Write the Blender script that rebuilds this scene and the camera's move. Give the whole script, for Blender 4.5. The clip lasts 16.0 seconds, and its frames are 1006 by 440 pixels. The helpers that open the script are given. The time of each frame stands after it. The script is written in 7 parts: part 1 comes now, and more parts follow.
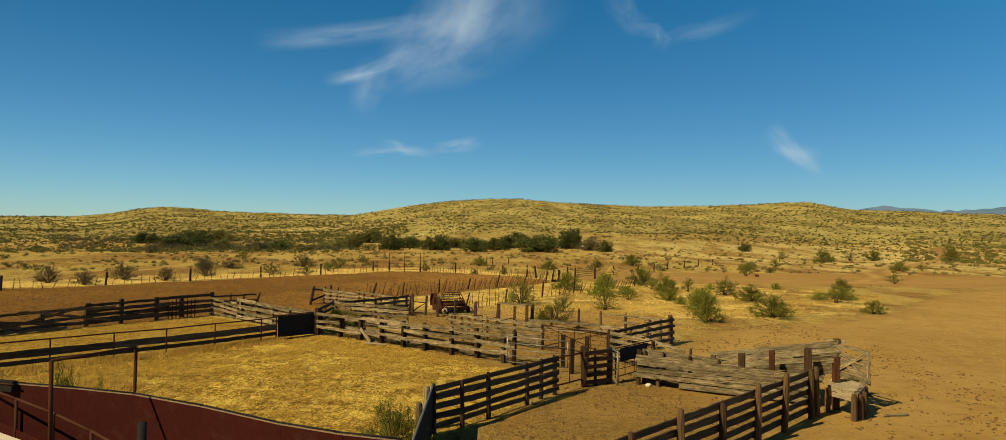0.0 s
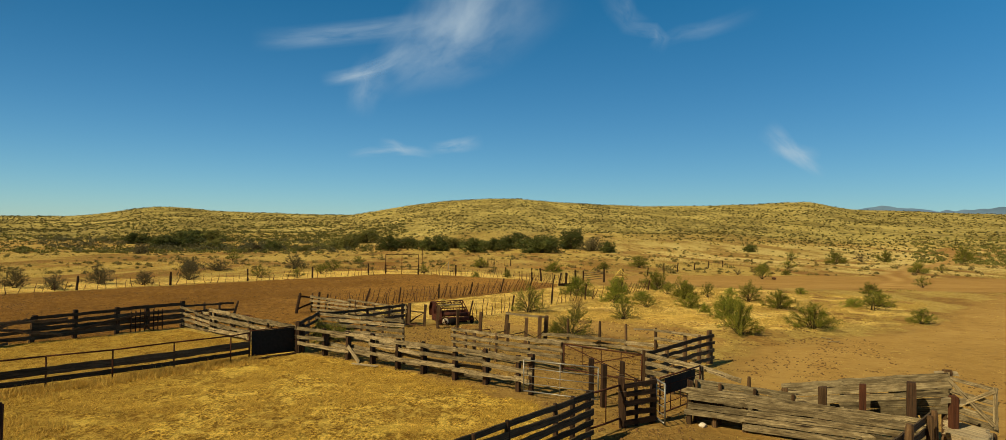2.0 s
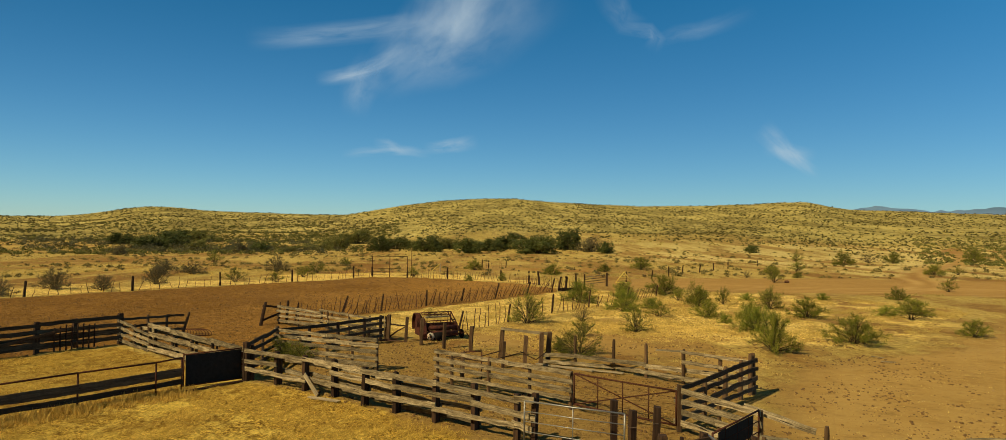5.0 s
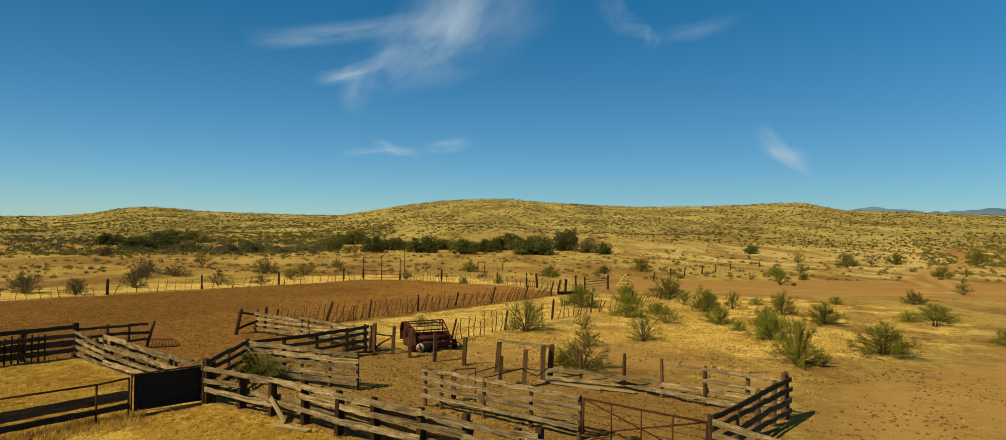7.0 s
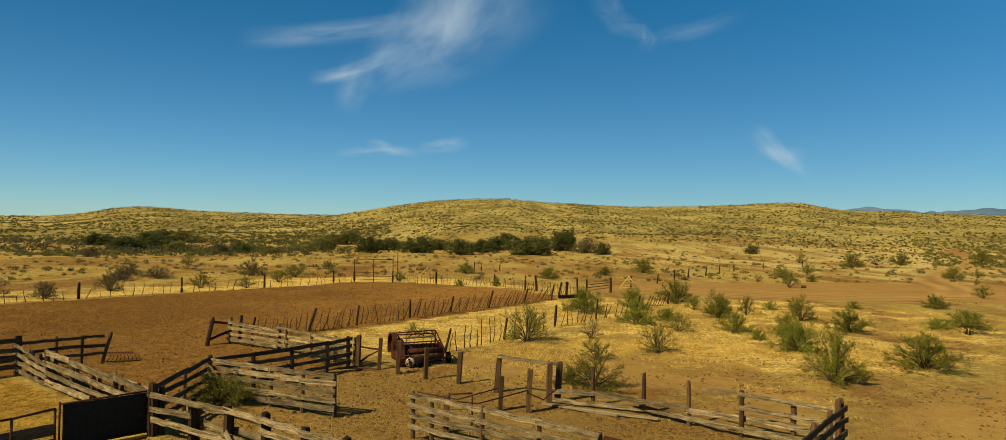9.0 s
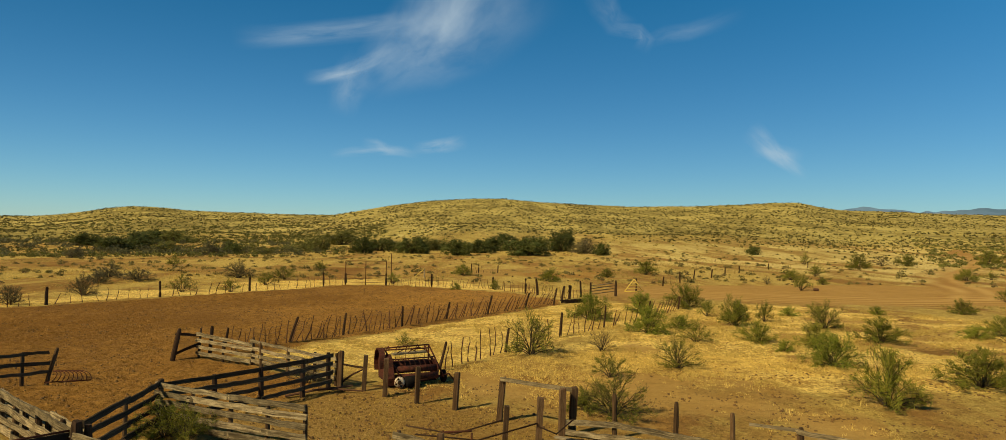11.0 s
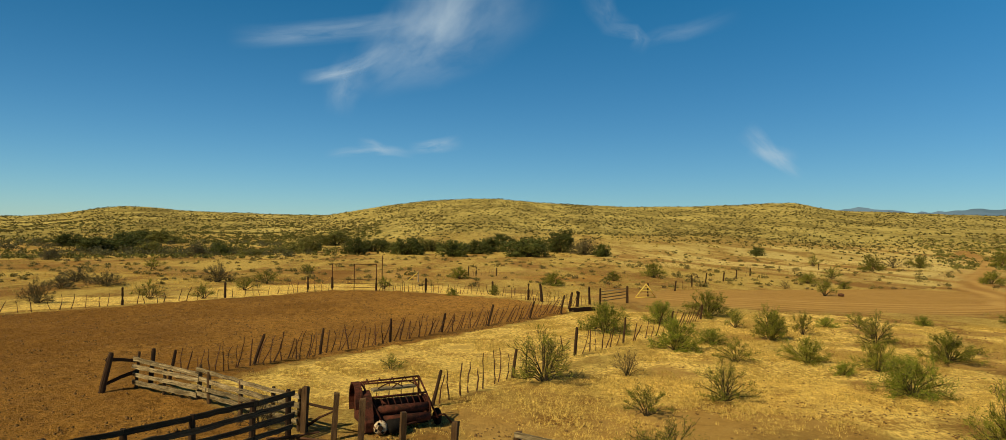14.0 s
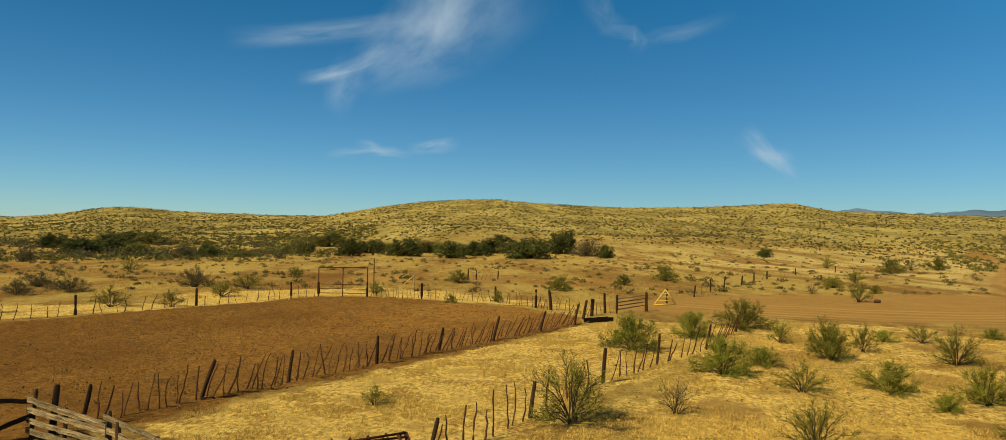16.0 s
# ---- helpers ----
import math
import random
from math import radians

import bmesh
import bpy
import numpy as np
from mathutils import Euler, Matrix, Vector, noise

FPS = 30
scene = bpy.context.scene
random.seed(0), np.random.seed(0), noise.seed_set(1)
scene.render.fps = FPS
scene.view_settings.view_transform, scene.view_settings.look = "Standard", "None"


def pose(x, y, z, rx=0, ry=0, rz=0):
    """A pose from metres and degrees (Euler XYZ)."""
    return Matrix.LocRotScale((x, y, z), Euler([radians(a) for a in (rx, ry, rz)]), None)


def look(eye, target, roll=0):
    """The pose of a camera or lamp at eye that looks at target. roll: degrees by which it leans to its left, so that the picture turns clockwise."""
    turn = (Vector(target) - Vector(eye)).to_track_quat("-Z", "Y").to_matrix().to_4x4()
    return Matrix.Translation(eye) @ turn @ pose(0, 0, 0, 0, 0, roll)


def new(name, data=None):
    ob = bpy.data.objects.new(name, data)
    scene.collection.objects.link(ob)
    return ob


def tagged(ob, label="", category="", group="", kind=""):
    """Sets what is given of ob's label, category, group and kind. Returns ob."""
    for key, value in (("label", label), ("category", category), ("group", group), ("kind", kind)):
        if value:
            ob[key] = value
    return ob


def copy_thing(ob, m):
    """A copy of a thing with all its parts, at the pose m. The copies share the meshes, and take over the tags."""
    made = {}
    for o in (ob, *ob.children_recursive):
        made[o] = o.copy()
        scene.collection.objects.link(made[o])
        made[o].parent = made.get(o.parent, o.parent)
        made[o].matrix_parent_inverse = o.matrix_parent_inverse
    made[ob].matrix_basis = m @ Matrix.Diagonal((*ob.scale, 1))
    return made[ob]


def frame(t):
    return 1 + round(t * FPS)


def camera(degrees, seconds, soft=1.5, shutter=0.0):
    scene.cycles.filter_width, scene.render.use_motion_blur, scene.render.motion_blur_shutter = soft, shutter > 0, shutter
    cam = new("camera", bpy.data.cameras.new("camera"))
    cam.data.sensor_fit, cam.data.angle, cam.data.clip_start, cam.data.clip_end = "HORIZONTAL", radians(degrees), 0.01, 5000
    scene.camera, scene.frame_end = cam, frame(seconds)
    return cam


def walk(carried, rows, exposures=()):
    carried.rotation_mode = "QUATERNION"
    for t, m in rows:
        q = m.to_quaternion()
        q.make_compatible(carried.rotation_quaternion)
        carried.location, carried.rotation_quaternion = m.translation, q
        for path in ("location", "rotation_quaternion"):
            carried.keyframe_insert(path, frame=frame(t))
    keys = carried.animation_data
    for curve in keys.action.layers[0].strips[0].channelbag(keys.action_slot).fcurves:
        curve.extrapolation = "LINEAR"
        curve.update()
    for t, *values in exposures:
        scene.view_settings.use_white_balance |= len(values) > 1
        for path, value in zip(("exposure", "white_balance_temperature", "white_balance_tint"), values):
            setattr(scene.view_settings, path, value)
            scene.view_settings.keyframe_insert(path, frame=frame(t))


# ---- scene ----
cam = camera(73.7, 16.0, soft=0.75)
PATH = [
    (0, (0.982, -0.776, 6.604), (0.9789, 1.2236, 6.6395), 0.83),
    (0.5, (0.680, 0.810, 6.627), (0.6784, 2.8101, 6.6623), 0.83),
    (1, (0.479, 2.288, 6.644), (0.4786, 4.2881, 6.6791), 0.83),
    (1.5, (0.355, 3.693, 6.656), (0.3555, 5.6931, 6.6908), 0.83),
    (2, (0.287, 5.035, 6.663), (0.2890, 7.0350, 6.6985), 0.84),
    (2.5, (0.258, 6.312, 6.668), (0.2624, 8.3117, 6.7032), 0.84),
    (3, (0.256, 7.518, 6.670), (0.2624, 9.5176, 6.7057), 0.84),
    (3.5, (0.270, 8.650, 6.671), (0.2782, 10.6499, 6.7068), 0.84),
    (4, (0.290, 9.711, 6.671), (0.3014, 11.7108, 6.7072), 0.85),
    (4.5, (0.312, 10.709, 6.671), (0.3258, 12.7088, 6.7075), 0.85),
    (5, (0.331, 11.658, 6.672), (0.3470, 13.6573, 6.7081), 0.85),
    (6, (0.347, 13.475, 6.675), (0.3691, 15.4750, 6.7123), 0.86),
    (7, (0.330, 15.302, 6.684), (0.3571, 17.3016, 6.7220), 0.86),
    (8, (0.280, 17.230, 6.700), (0.3129, 19.2290, 6.7383), 0.87),
    (9, (0.206, 19.266, 6.723), (0.2445, 21.2657, 6.7607), 0.87),
    (10, (0.117, 21.347, 6.750), (0.1609, 23.3465, 6.7876), 0.88),
    (11, (0.020, 23.389, 6.778), (0.0685, 25.3881, 6.8158), 0.88),
    (12, (-0.084, 25.376, 6.803), (-0.0311, 27.3745, 6.8408), 0.89),
    (13, (-0.200, 27.437, 6.819), (-0.1424, 29.4355, 6.8566), 0.89),
    (14, (-0.337, 29.866, 6.817), (-0.2758, 31.8650, 6.8559), 0.90),
    (14.5, (-0.418, 31.332, 6.808), (-0.3554, 33.3306, 6.8468), 0.90),
    (15, (-0.511, 33.008, 6.790), (-0.4463, 35.0061, 6.8301), 0.90),
    (15.5, (-0.616, 34.889, 6.764), (-0.5506, 36.8872, 6.8047), 0.90),
    (16, (-0.738, 36.914, 6.727), (-0.6704, 38.9126, 6.7692), 0.90),
]
walk(cam, [(t, look(eye, target, roll)) for t, eye, target, roll in PATH], exposures=[(0.0, 0.3)])


# ---- world, sun ----
SUN_TO = Vector((-0.62, -0.41, 0.69)).normalized()      # towards the sun
world = bpy.data.worlds.new("sky")
scene.world = world
world.use_nodes = True
wt = world.node_tree
wt.nodes.clear()
sky = wt.nodes.new("ShaderNodeTexSky")
sky.sky_type = "NISHITA"
sky.sun_disc = False
sky.sun_elevation = math.asin(SUN_TO.z)
sky.sun_rotation = math.atan2(-SUN_TO.x, SUN_TO.y)
sky.altitude = 1400.0
sky.air_density = 1.0
sky.dust_density = 0.3
sky.ozone_density = 3.0
bg = wt.nodes.new("ShaderNodeBackground")
bg.inputs["Strength"].default_value = 0.0530
wo = wt.nodes.new("ShaderNodeOutputWorld")
tint = wt.nodes.new("ShaderNodeMix")
tint.data_type, tint.blend_type = "RGBA", "MULTIPLY"
tint.inputs[0].default_value = 1.0
tone = wt.nodes.new("ShaderNodeMix")
tone.data_type = "RGBA"
tone.inputs[6].default_value = (0.73, 0.95, 1.03, 1.0)       # near the horizon
tone.inputs[7].default_value = (0.195, 1.07, 1.22, 1.0)       # overhead
way = wt.nodes.new("ShaderNodeTexCoord")
split = wt.nodes.new("ShaderNodeSeparateXYZ")
lift = wt.nodes.new("ShaderNodeMapRange")
lift.inputs["From Min"].default_value = 0.0
lift.inputs["From Max"].default_value = 0.36
wt.links.new(way.outputs["Generated"], split.inputs[0])
wt.links.new(split.outputs[2], lift.inputs["Value"])
wt.links.new(lift.outputs[0], tone.inputs[0])
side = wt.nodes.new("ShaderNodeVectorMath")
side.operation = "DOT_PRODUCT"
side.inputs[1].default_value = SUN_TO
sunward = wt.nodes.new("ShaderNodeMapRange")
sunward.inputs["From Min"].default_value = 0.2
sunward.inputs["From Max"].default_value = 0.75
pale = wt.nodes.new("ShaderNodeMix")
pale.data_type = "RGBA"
pale.inputs[7].default_value = (0.50, 0.37, 0.20, 1.0)       # unseen sky round the sun, toned warm and dim to shape the fill
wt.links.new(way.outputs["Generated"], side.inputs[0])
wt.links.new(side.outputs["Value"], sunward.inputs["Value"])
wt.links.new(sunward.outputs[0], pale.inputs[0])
zenith = wt.nodes.new("ShaderNodeMix")
zenith.data_type = "RGBA"
zenith.inputs[7].default_value = (0.62, 0.44, 0.32, 1.0)     # unseen sky high overhead, dimmed and warmed to set the tone of shade
climb = wt.nodes.new("ShaderNodeMapRange")
climb.inputs["From Min"].default_value = 0.42
climb.inputs["From Max"].default_value = 0.90
wt.links.new(split.outputs[2], climb.inputs["Value"])
wt.links.new(climb.outputs[0], zenith.inputs[0])
wt.links.new(tone.outputs[2], zenith.inputs[6])
across = wt.nodes.new("ShaderNodeMix")
across.data_type, across.blend_type = "RGBA", "MULTIPLY"
across.inputs[0].default_value = 1.0
sweep = wt.nodes.new("ShaderNodeMapRange")
for key, value in (("From Min", -0.6), ("From Max", 0.6), ("To Min", 0.72), ("To Max", 1.15)):
    sweep.inputs[key].default_value = value
wt.links.new(split.outputs[0], sweep.inputs["Value"])
wt.links.new(zenith.outputs[2], across.inputs[6])
wt.links.new(sweep.outputs[0], across.inputs[7])
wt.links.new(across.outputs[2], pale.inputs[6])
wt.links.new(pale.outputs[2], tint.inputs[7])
deep = wt.nodes.new("ShaderNodeGamma")
deep.inputs[1].default_value = 1.12
wt.links.new(sky.outputs[0], deep.inputs[0])
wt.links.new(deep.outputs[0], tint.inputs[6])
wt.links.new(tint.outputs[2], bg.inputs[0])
wt.links.new(bg.outputs[0], wo.inputs[0])
sun_data = bpy.data.lights.new("sun", "SUN")
sun_data.energy = 4.8
sun_data.angle = radians(0.53)
sun_data.color = (1.0, 0.845, 0.55)
sun = new("sun", sun_data)
sun.matrix_world = look(SUN_TO * 100, (0, 0, 0))


# ---- materials ----
def material(name):
    m = bpy.data.materials.new(name)
    m.use_nodes = True
    nt = m.node_tree
    return m, nt, nt.nodes["Principled BSDF"]


def node(nt, kind, **values):
    n = nt.nodes.new("ShaderNode" + kind)
    for key, value in values.items():
        n.inputs[key.replace("_", " ")].default_value = value
    return n


def mixed(nt, fac, a, b, blend="MIX"):
    """A colour mix node's output; fac, a, b are sockets or values."""
    n = nt.nodes.new("ShaderNodeMix")
    n.data_type = "RGBA"
    n.blend_type = blend
    for sock, val in ((n.inputs[0], fac), (n.inputs[6], a), (n.inputs[7], b)):
        if hasattr(val, "is_linked"):
            nt.links.new(val, sock)
        elif sock.type == "RGBA":
            sock.default_value = (*val, 1.0)
        else:
            sock.default_value = val
    return n.outputs[2]


def ramp(nt, src, lo, hi):
    n = nt.nodes.new("ShaderNodeMapRange")
    n.inputs["From Min"].default_value = lo
    n.inputs["From Max"].default_value = hi
    nt.links.new(src, n.inputs["Value"])
    return n.outputs[0]


def maths(nt, op, a, b):
    n = nt.nodes.new("ShaderNodeMath")
    n.operation = op
    for sock, val in zip(n.inputs, (a, b)):
        if hasattr(val, "is_linked"):
            nt.links.new(val, sock)
        else:
            sock.default_value = val
    return n.outputs[0]


def noised(nt, vec, scale, detail=4.0, rough=0.6):
    n = node(nt, "TexNoise", Scale=scale, Detail=detail, Roughness=rough)
    if vec is not None:
        nt.links.new(vec, n.inputs["Vector"])
    return n.outputs[0]


def bumped(nt, bsdf, height, strength=0.5, distance=0.01):
    b = node(nt, "Bump", Strength=strength, Distance=distance)
    nt.links.new(height, b.inputs["Height"])
    nt.links.new(b.outputs[0], bsdf.inputs["Normal"])


def wood(name, dark, light, tint, grain=0.6):
    """Weathered timber: grain and drying cracks run along U, blotches of stain, a tone of its own for each piece."""
    m, nt, bsdf = material(name)
    uv = node(nt, "TexCoord").outputs["UV"]
    info = node(nt, "ObjectInfo").outputs["Random"]
    shift = nt.nodes.new("ShaderNodeCombineXYZ")
    nt.links.new(maths(nt, "MULTIPLY", info, 37.0), shift.inputs[0])
    nt.links.new(maths(nt, "MULTIPLY", info, 11.0), shift.inputs[1])

    def stretched(u, v):
        mp = node(nt, "Mapping")
        nt.links.new(uv, mp.inputs["Vector"])
        nt.links.new(shift.outputs[0], mp.inputs["Location"])
        mp.inputs["Scale"].default_value = (u, v, 1.0)
        return mp.outputs[0]

    g = noised(nt, stretched(1.3, 60.0), 1.0, 6.0, 0.7)
    split = noised(nt, stretched(1.1, 24.0), 1.0, 4.0, 0.6)
    blot = noised(nt, stretched(1.6, 6.0), 1.0, 6.0, 0.72)
    worn = noised(nt, stretched(3.5, 9.0), 1.0, 5.0, 0.7)
    c = mixed(nt, ramp(nt, blot, 0.34, 0.62), tint, light)
    c = mixed(nt, maths(nt, "MULTIPLY", ramp(nt, g, 0.58, 0.42), 0.6), c, dark)
    streak = noised(nt, stretched(0.7, 15.0), 1.0, 5.0, 0.65)
    c = mixed(nt, maths(nt, "MULTIPLY", ramp(nt, streak, 0.50, 0.60), 0.62), c, dark)
    c = mixed(nt, maths(nt, "MULTIPLY", ramp(nt, worn, 0.52, 0.68), 0.5), c, tint)
    c = mixed(nt, maths(nt, "MULTIPLY", ramp(nt, worn, 0.40, 0.30), 0.6), c, dark)
    tone = nt.nodes.new("ShaderNodeHueSaturation")
    nt.links.new(maths(nt, "ADD", maths(nt, "MULTIPLY", info, 0.85), 0.66), tone.inputs["Value"])
    nt.links.new(c, tone.inputs["Color"])
    col = mixed(nt, ramp(nt, split, 0.34, 0.40), (0.022, 0.015, 0.010), tone.outputs[0])
    nt.links.new(col, bsdf.inputs["Base Color"])
    bsdf.inputs["Roughness"].default_value = 0.9
    bsdf.inputs["Specular IOR Level"].default_value = 0.12
    bumped(nt, bsdf, maths(nt, "ADD", g, maths(nt, "MULTIPLY", worn, 0.8)), grain, 0.03)
    return m


def plain(name, a, b, scale, rough=0.7, metal=0.0, bump=0.2, spots=None, spot_scale=3.0, lo=0.5, hi=0.62):
    """A surface of two near tones with fine grain, and larger stains or wear where spots is given."""
    m, nt, bsdf = material(name)
    at = node(nt, "TexCoord").outputs["Object"]
    n1 = noised(nt, at, scale, 5.0, 0.65)
    c = mixed(nt, ramp(nt, n1, 0.3, 0.7), a, b)
    if spots:
        n2 = noised(nt, at, spot_scale, 5.0, 0.7)
        c = mixed(nt, ramp(nt, n2, lo, hi), c, spots)
    nt.links.new(c, bsdf.inputs["Base Color"])
    bsdf.inputs["Roughness"].default_value = rough
    bsdf.inputs["Metallic"].default_value = metal
    bsdf.inputs["Specular IOR Level"].default_value = 0.3
    bumped(nt, bsdf, n1, bump, 0.01)
    return m


def foliage(name, dark, light, dry):
    """Small leaves: tone varies leaf by leaf and bush by bush; some are dry; light passes through."""
    m, nt, bsdf = material(name)
    geo = node(nt, "NewGeometry").outputs["Random Per Island"]
    info = node(nt, "ObjectInfo").outputs["Random"]
    c = mixed(nt, geo, dark, light)
    mixfac = maths(nt, "MULTIPLY", maths(nt, "GREATER_THAN", geo, 0.8), 0.7)
    c = mixed(nt, mixfac, c, dry)
    tone = nt.nodes.new("ShaderNodeHueSaturation")
    nt.links.new(maths(nt, "ADD", maths(nt, "MULTIPLY", info, 0.5), 0.75), tone.inputs["Value"])
    nt.links.new(c, tone.inputs["Color"])
    nt.links.new(tone.outputs[0], bsdf.inputs["Base Color"])
    bsdf.inputs["Roughness"].default_value = 0.7
    bsdf.inputs["Specular IOR Level"].default_value = 0.15
    tr = node(nt, "BsdfTranslucent")
    nt.links.new(tone.outputs[0], tr.inputs["Color"])
    mx = node(nt, "MixShader", Fac=0.25)
    nt.links.new(bsdf.outputs[0], mx.inputs[1])
    nt.links.new(tr.outputs[0], mx.inputs[2])
    out = nt.nodes["Material Output"]
    nt.links.new(mx.outputs[0], out.inputs["Surface"])
    return m


BOARD = wood("weathered_board", (0.032, 0.022, 0.010), (0.392, 0.308, 0.165), (0.132, 0.096, 0.045))
# Shade is put into this colour for shaded fences; pipe-fence boards are truly dark.
DARK_SHADE_BOARD = wood("dark_shade_toned_board", (0.026, 0.018, 0.010), (0.098, 0.069, 0.037), (0.060, 0.038, 0.018))
CHUTE_BOARD = wood("brown_chute_board", (0.032, 0.023, 0.011), (0.330, 0.262, 0.138), (0.115, 0.084, 0.040))
PALE = wood("sunbleached_board", (0.13, 0.10, 0.055), (0.40, 0.325, 0.19), (0.26, 0.195, 0.10))
POST = wood("old_post", (0.030, 0.017, 0.008), (0.150, 0.090, 0.040), (0.080, 0.042, 0.018))
TIE = wood("tarred_tie", (0.015, 0.009, 0.005), (0.057, 0.033, 0.017), (0.044, 0.021, 0.010))
RUSTY_TIE = wood("rust_stained_tie", (0.030, 0.012, 0.006), (0.085, 0.034, 0.015), (0.070, 0.022, 0.010))
STICK = wood("stick_bark", (0.034, 0.016, 0.009), (0.135, 0.066, 0.032), (0.078, 0.036, 0.018))
RUST = plain("rusted_steel", (0.034, 0.013, 0.007), (0.085, 0.030, 0.014), 30.0, 0.8, 0.05, 0.3, (0.06, 0.025, 0.015), 4.0)
MACHINE_RED = plain("faded_red_paint", (0.055, 0.015, 0.009), (0.100, 0.032, 0.017), 14.0, 0.85, 0.0, 0.25, (0.032, 0.014, 0.008), 5.0, 0.45, 0.6)
MACHINE_RED.node_tree.nodes["Principled BSDF"].inputs["Specular IOR Level"].default_value = 0.1
WALL_RED = plain("red_oxide_sheet", (0.034, 0.0055, 0.0034), (0.048, 0.0085, 0.0048), 9.0, 0.75, 0.0, 0.08, (0.062, 0.026, 0.015), 1.6, 0.54, 0.85)
WALL_RED.node_tree.nodes["Principled BSDF"].inputs["Specular IOR Level"].default_value = 0.08
DARK_STEEL = plain("dark_painted_steel", (0.014, 0.013, 0.011), (0.024, 0.022, 0.018), 8.0, 0.75, 0.0, 0.1, (0.045, 0.024, 0.014), 2.5, 0.58, 0.8)
GALV = plain("galvanised_pipe", (0.17, 0.16, 0.13), (0.28, 0.27, 0.23), 25.0, 0.45, 0.6, 0.05, (0.22, 0.13, 0.07), 6.0, 0.6, 0.75)
WIRE = plain("fence_wire", (0.10, 0.07, 0.05), (0.16, 0.12, 0.08), 20.0, 0.6, 0.5, 0.0)
CREAM = plain("chipped_cream_paint", (0.44, 0.36, 0.23), (0.55, 0.46, 0.30), 12.0, 0.7, 0.0, 0.1, (0.14, 0.055, 0.025), 7.0, 0.47, 0.56)
YELLOW = plain("yellow_paint", (0.62, 0.42, 0.06), (0.70, 0.50, 0.10), 12.0, 0.55, 0.0, 0.1, (0.45, 0.22, 0.06), 8.0, 0.6, 0.75)
EDGE = plain("pale_steel_edge", (0.22, 0.13, 0.08), (0.42, 0.29, 0.20), 30.0, 0.5, 0.3, 0.1)
CONCRETE = plain("pale_concrete", (0.50, 0.43, 0.31), (0.60, 0.53, 0.40), 20.0, 0.9, 0.0, 0.2, (0.40, 0.32, 0.21), 2.0)
# blacker than bare rubber: the gauge roller's shade is put into the colour
RUBBER = plain("perished_rubber", (0.006, 0.005, 0.004), (0.013, 0.011, 0.009), 10.0, 0.9)
for metal in (RUST, DARK_STEEL, EDGE, RUBBER):
    metal.node_tree.nodes["Principled BSDF"].inputs["Specular IOR Level"].default_value = 0.06
BRANCH = plain("grey_branch", (0.025, 0.017, 0.007), (0.062, 0.044, 0.020), 16.0, 0.9, 0.0, 0.3)
LEAF_OLIVE = foliage("olive_leaves", (0.092, 0.104, 0.010), (0.251, 0.243, 0.026), (0.273, 0.215, 0.038))
LEAF_GREEN = foliage("fresh_leaves", (0.119, 0.151, 0.012), (0.275, 0.294, 0.029), (0.283, 0.237, 0.042))
LEAF_DARK = foliage("dark_leaves", (0.040, 0.052, 0.010), (0.102, 0.114, 0.023), (0.114, 0.101, 0.029))
LEAF_DRY = foliage("dry_twigs", (0.16, 0.11, 0.042), (0.30, 0.21, 0.08), (0.15, 0.14, 0.04))
LEAF_BELT = foliage("belt_scrub_leaves", (0.080, 0.084, 0.016), (0.200, 0.188, 0.042), (0.22, 0.17, 0.045))
LEAF_THORN = foliage("thorn_scrub_leaves", (0.056, 0.055, 0.022), (0.120, 0.112, 0.048), (0.128, 0.105, 0.045))
LEAF_RANGE = foliage("range_brush_leaves", (0.105, 0.090, 0.024), (0.250, 0.200, 0.058), (0.26, 0.19, 0.06))
LEAF_GREY = foliage("grey_brown_twigs", (0.075, 0.062, 0.030), (0.160, 0.130, 0.062), (0.13, 0.12, 0.03))
LEAF_HILL = foliage("hill_scrub_leaves", (0.056, 0.051, 0.013), (0.136, 0.115, 0.030), (0.176, 0.132, 0.040))
FENCE_GRASS = foliage("tall_dry_grass", (0.42, 0.255, 0.045), (0.80, 0.54, 0.105), (0.30, 0.17, 0.03))
GRASS = foliage("dry_grass", (0.484, 0.330, 0.070), (0.688, 0.512, 0.135), (0.428, 0.279, 0.065))
STRAW = foliage("trodden_straw", (0.40, 0.24, 0.034), (0.88, 0.60, 0.105), (0.24, 0.13, 0.02))
TUSSOCK = foliage("hill_tussock", (0.36, 0.265, 0.06), (0.54, 0.41, 0.11), (0.32, 0.22, 0.055))
CLOD = plain("earth_clod", (0.075, 0.038, 0.010), (0.165, 0.086, 0.020), 6.0, 0.95, 0.0, 0.4)


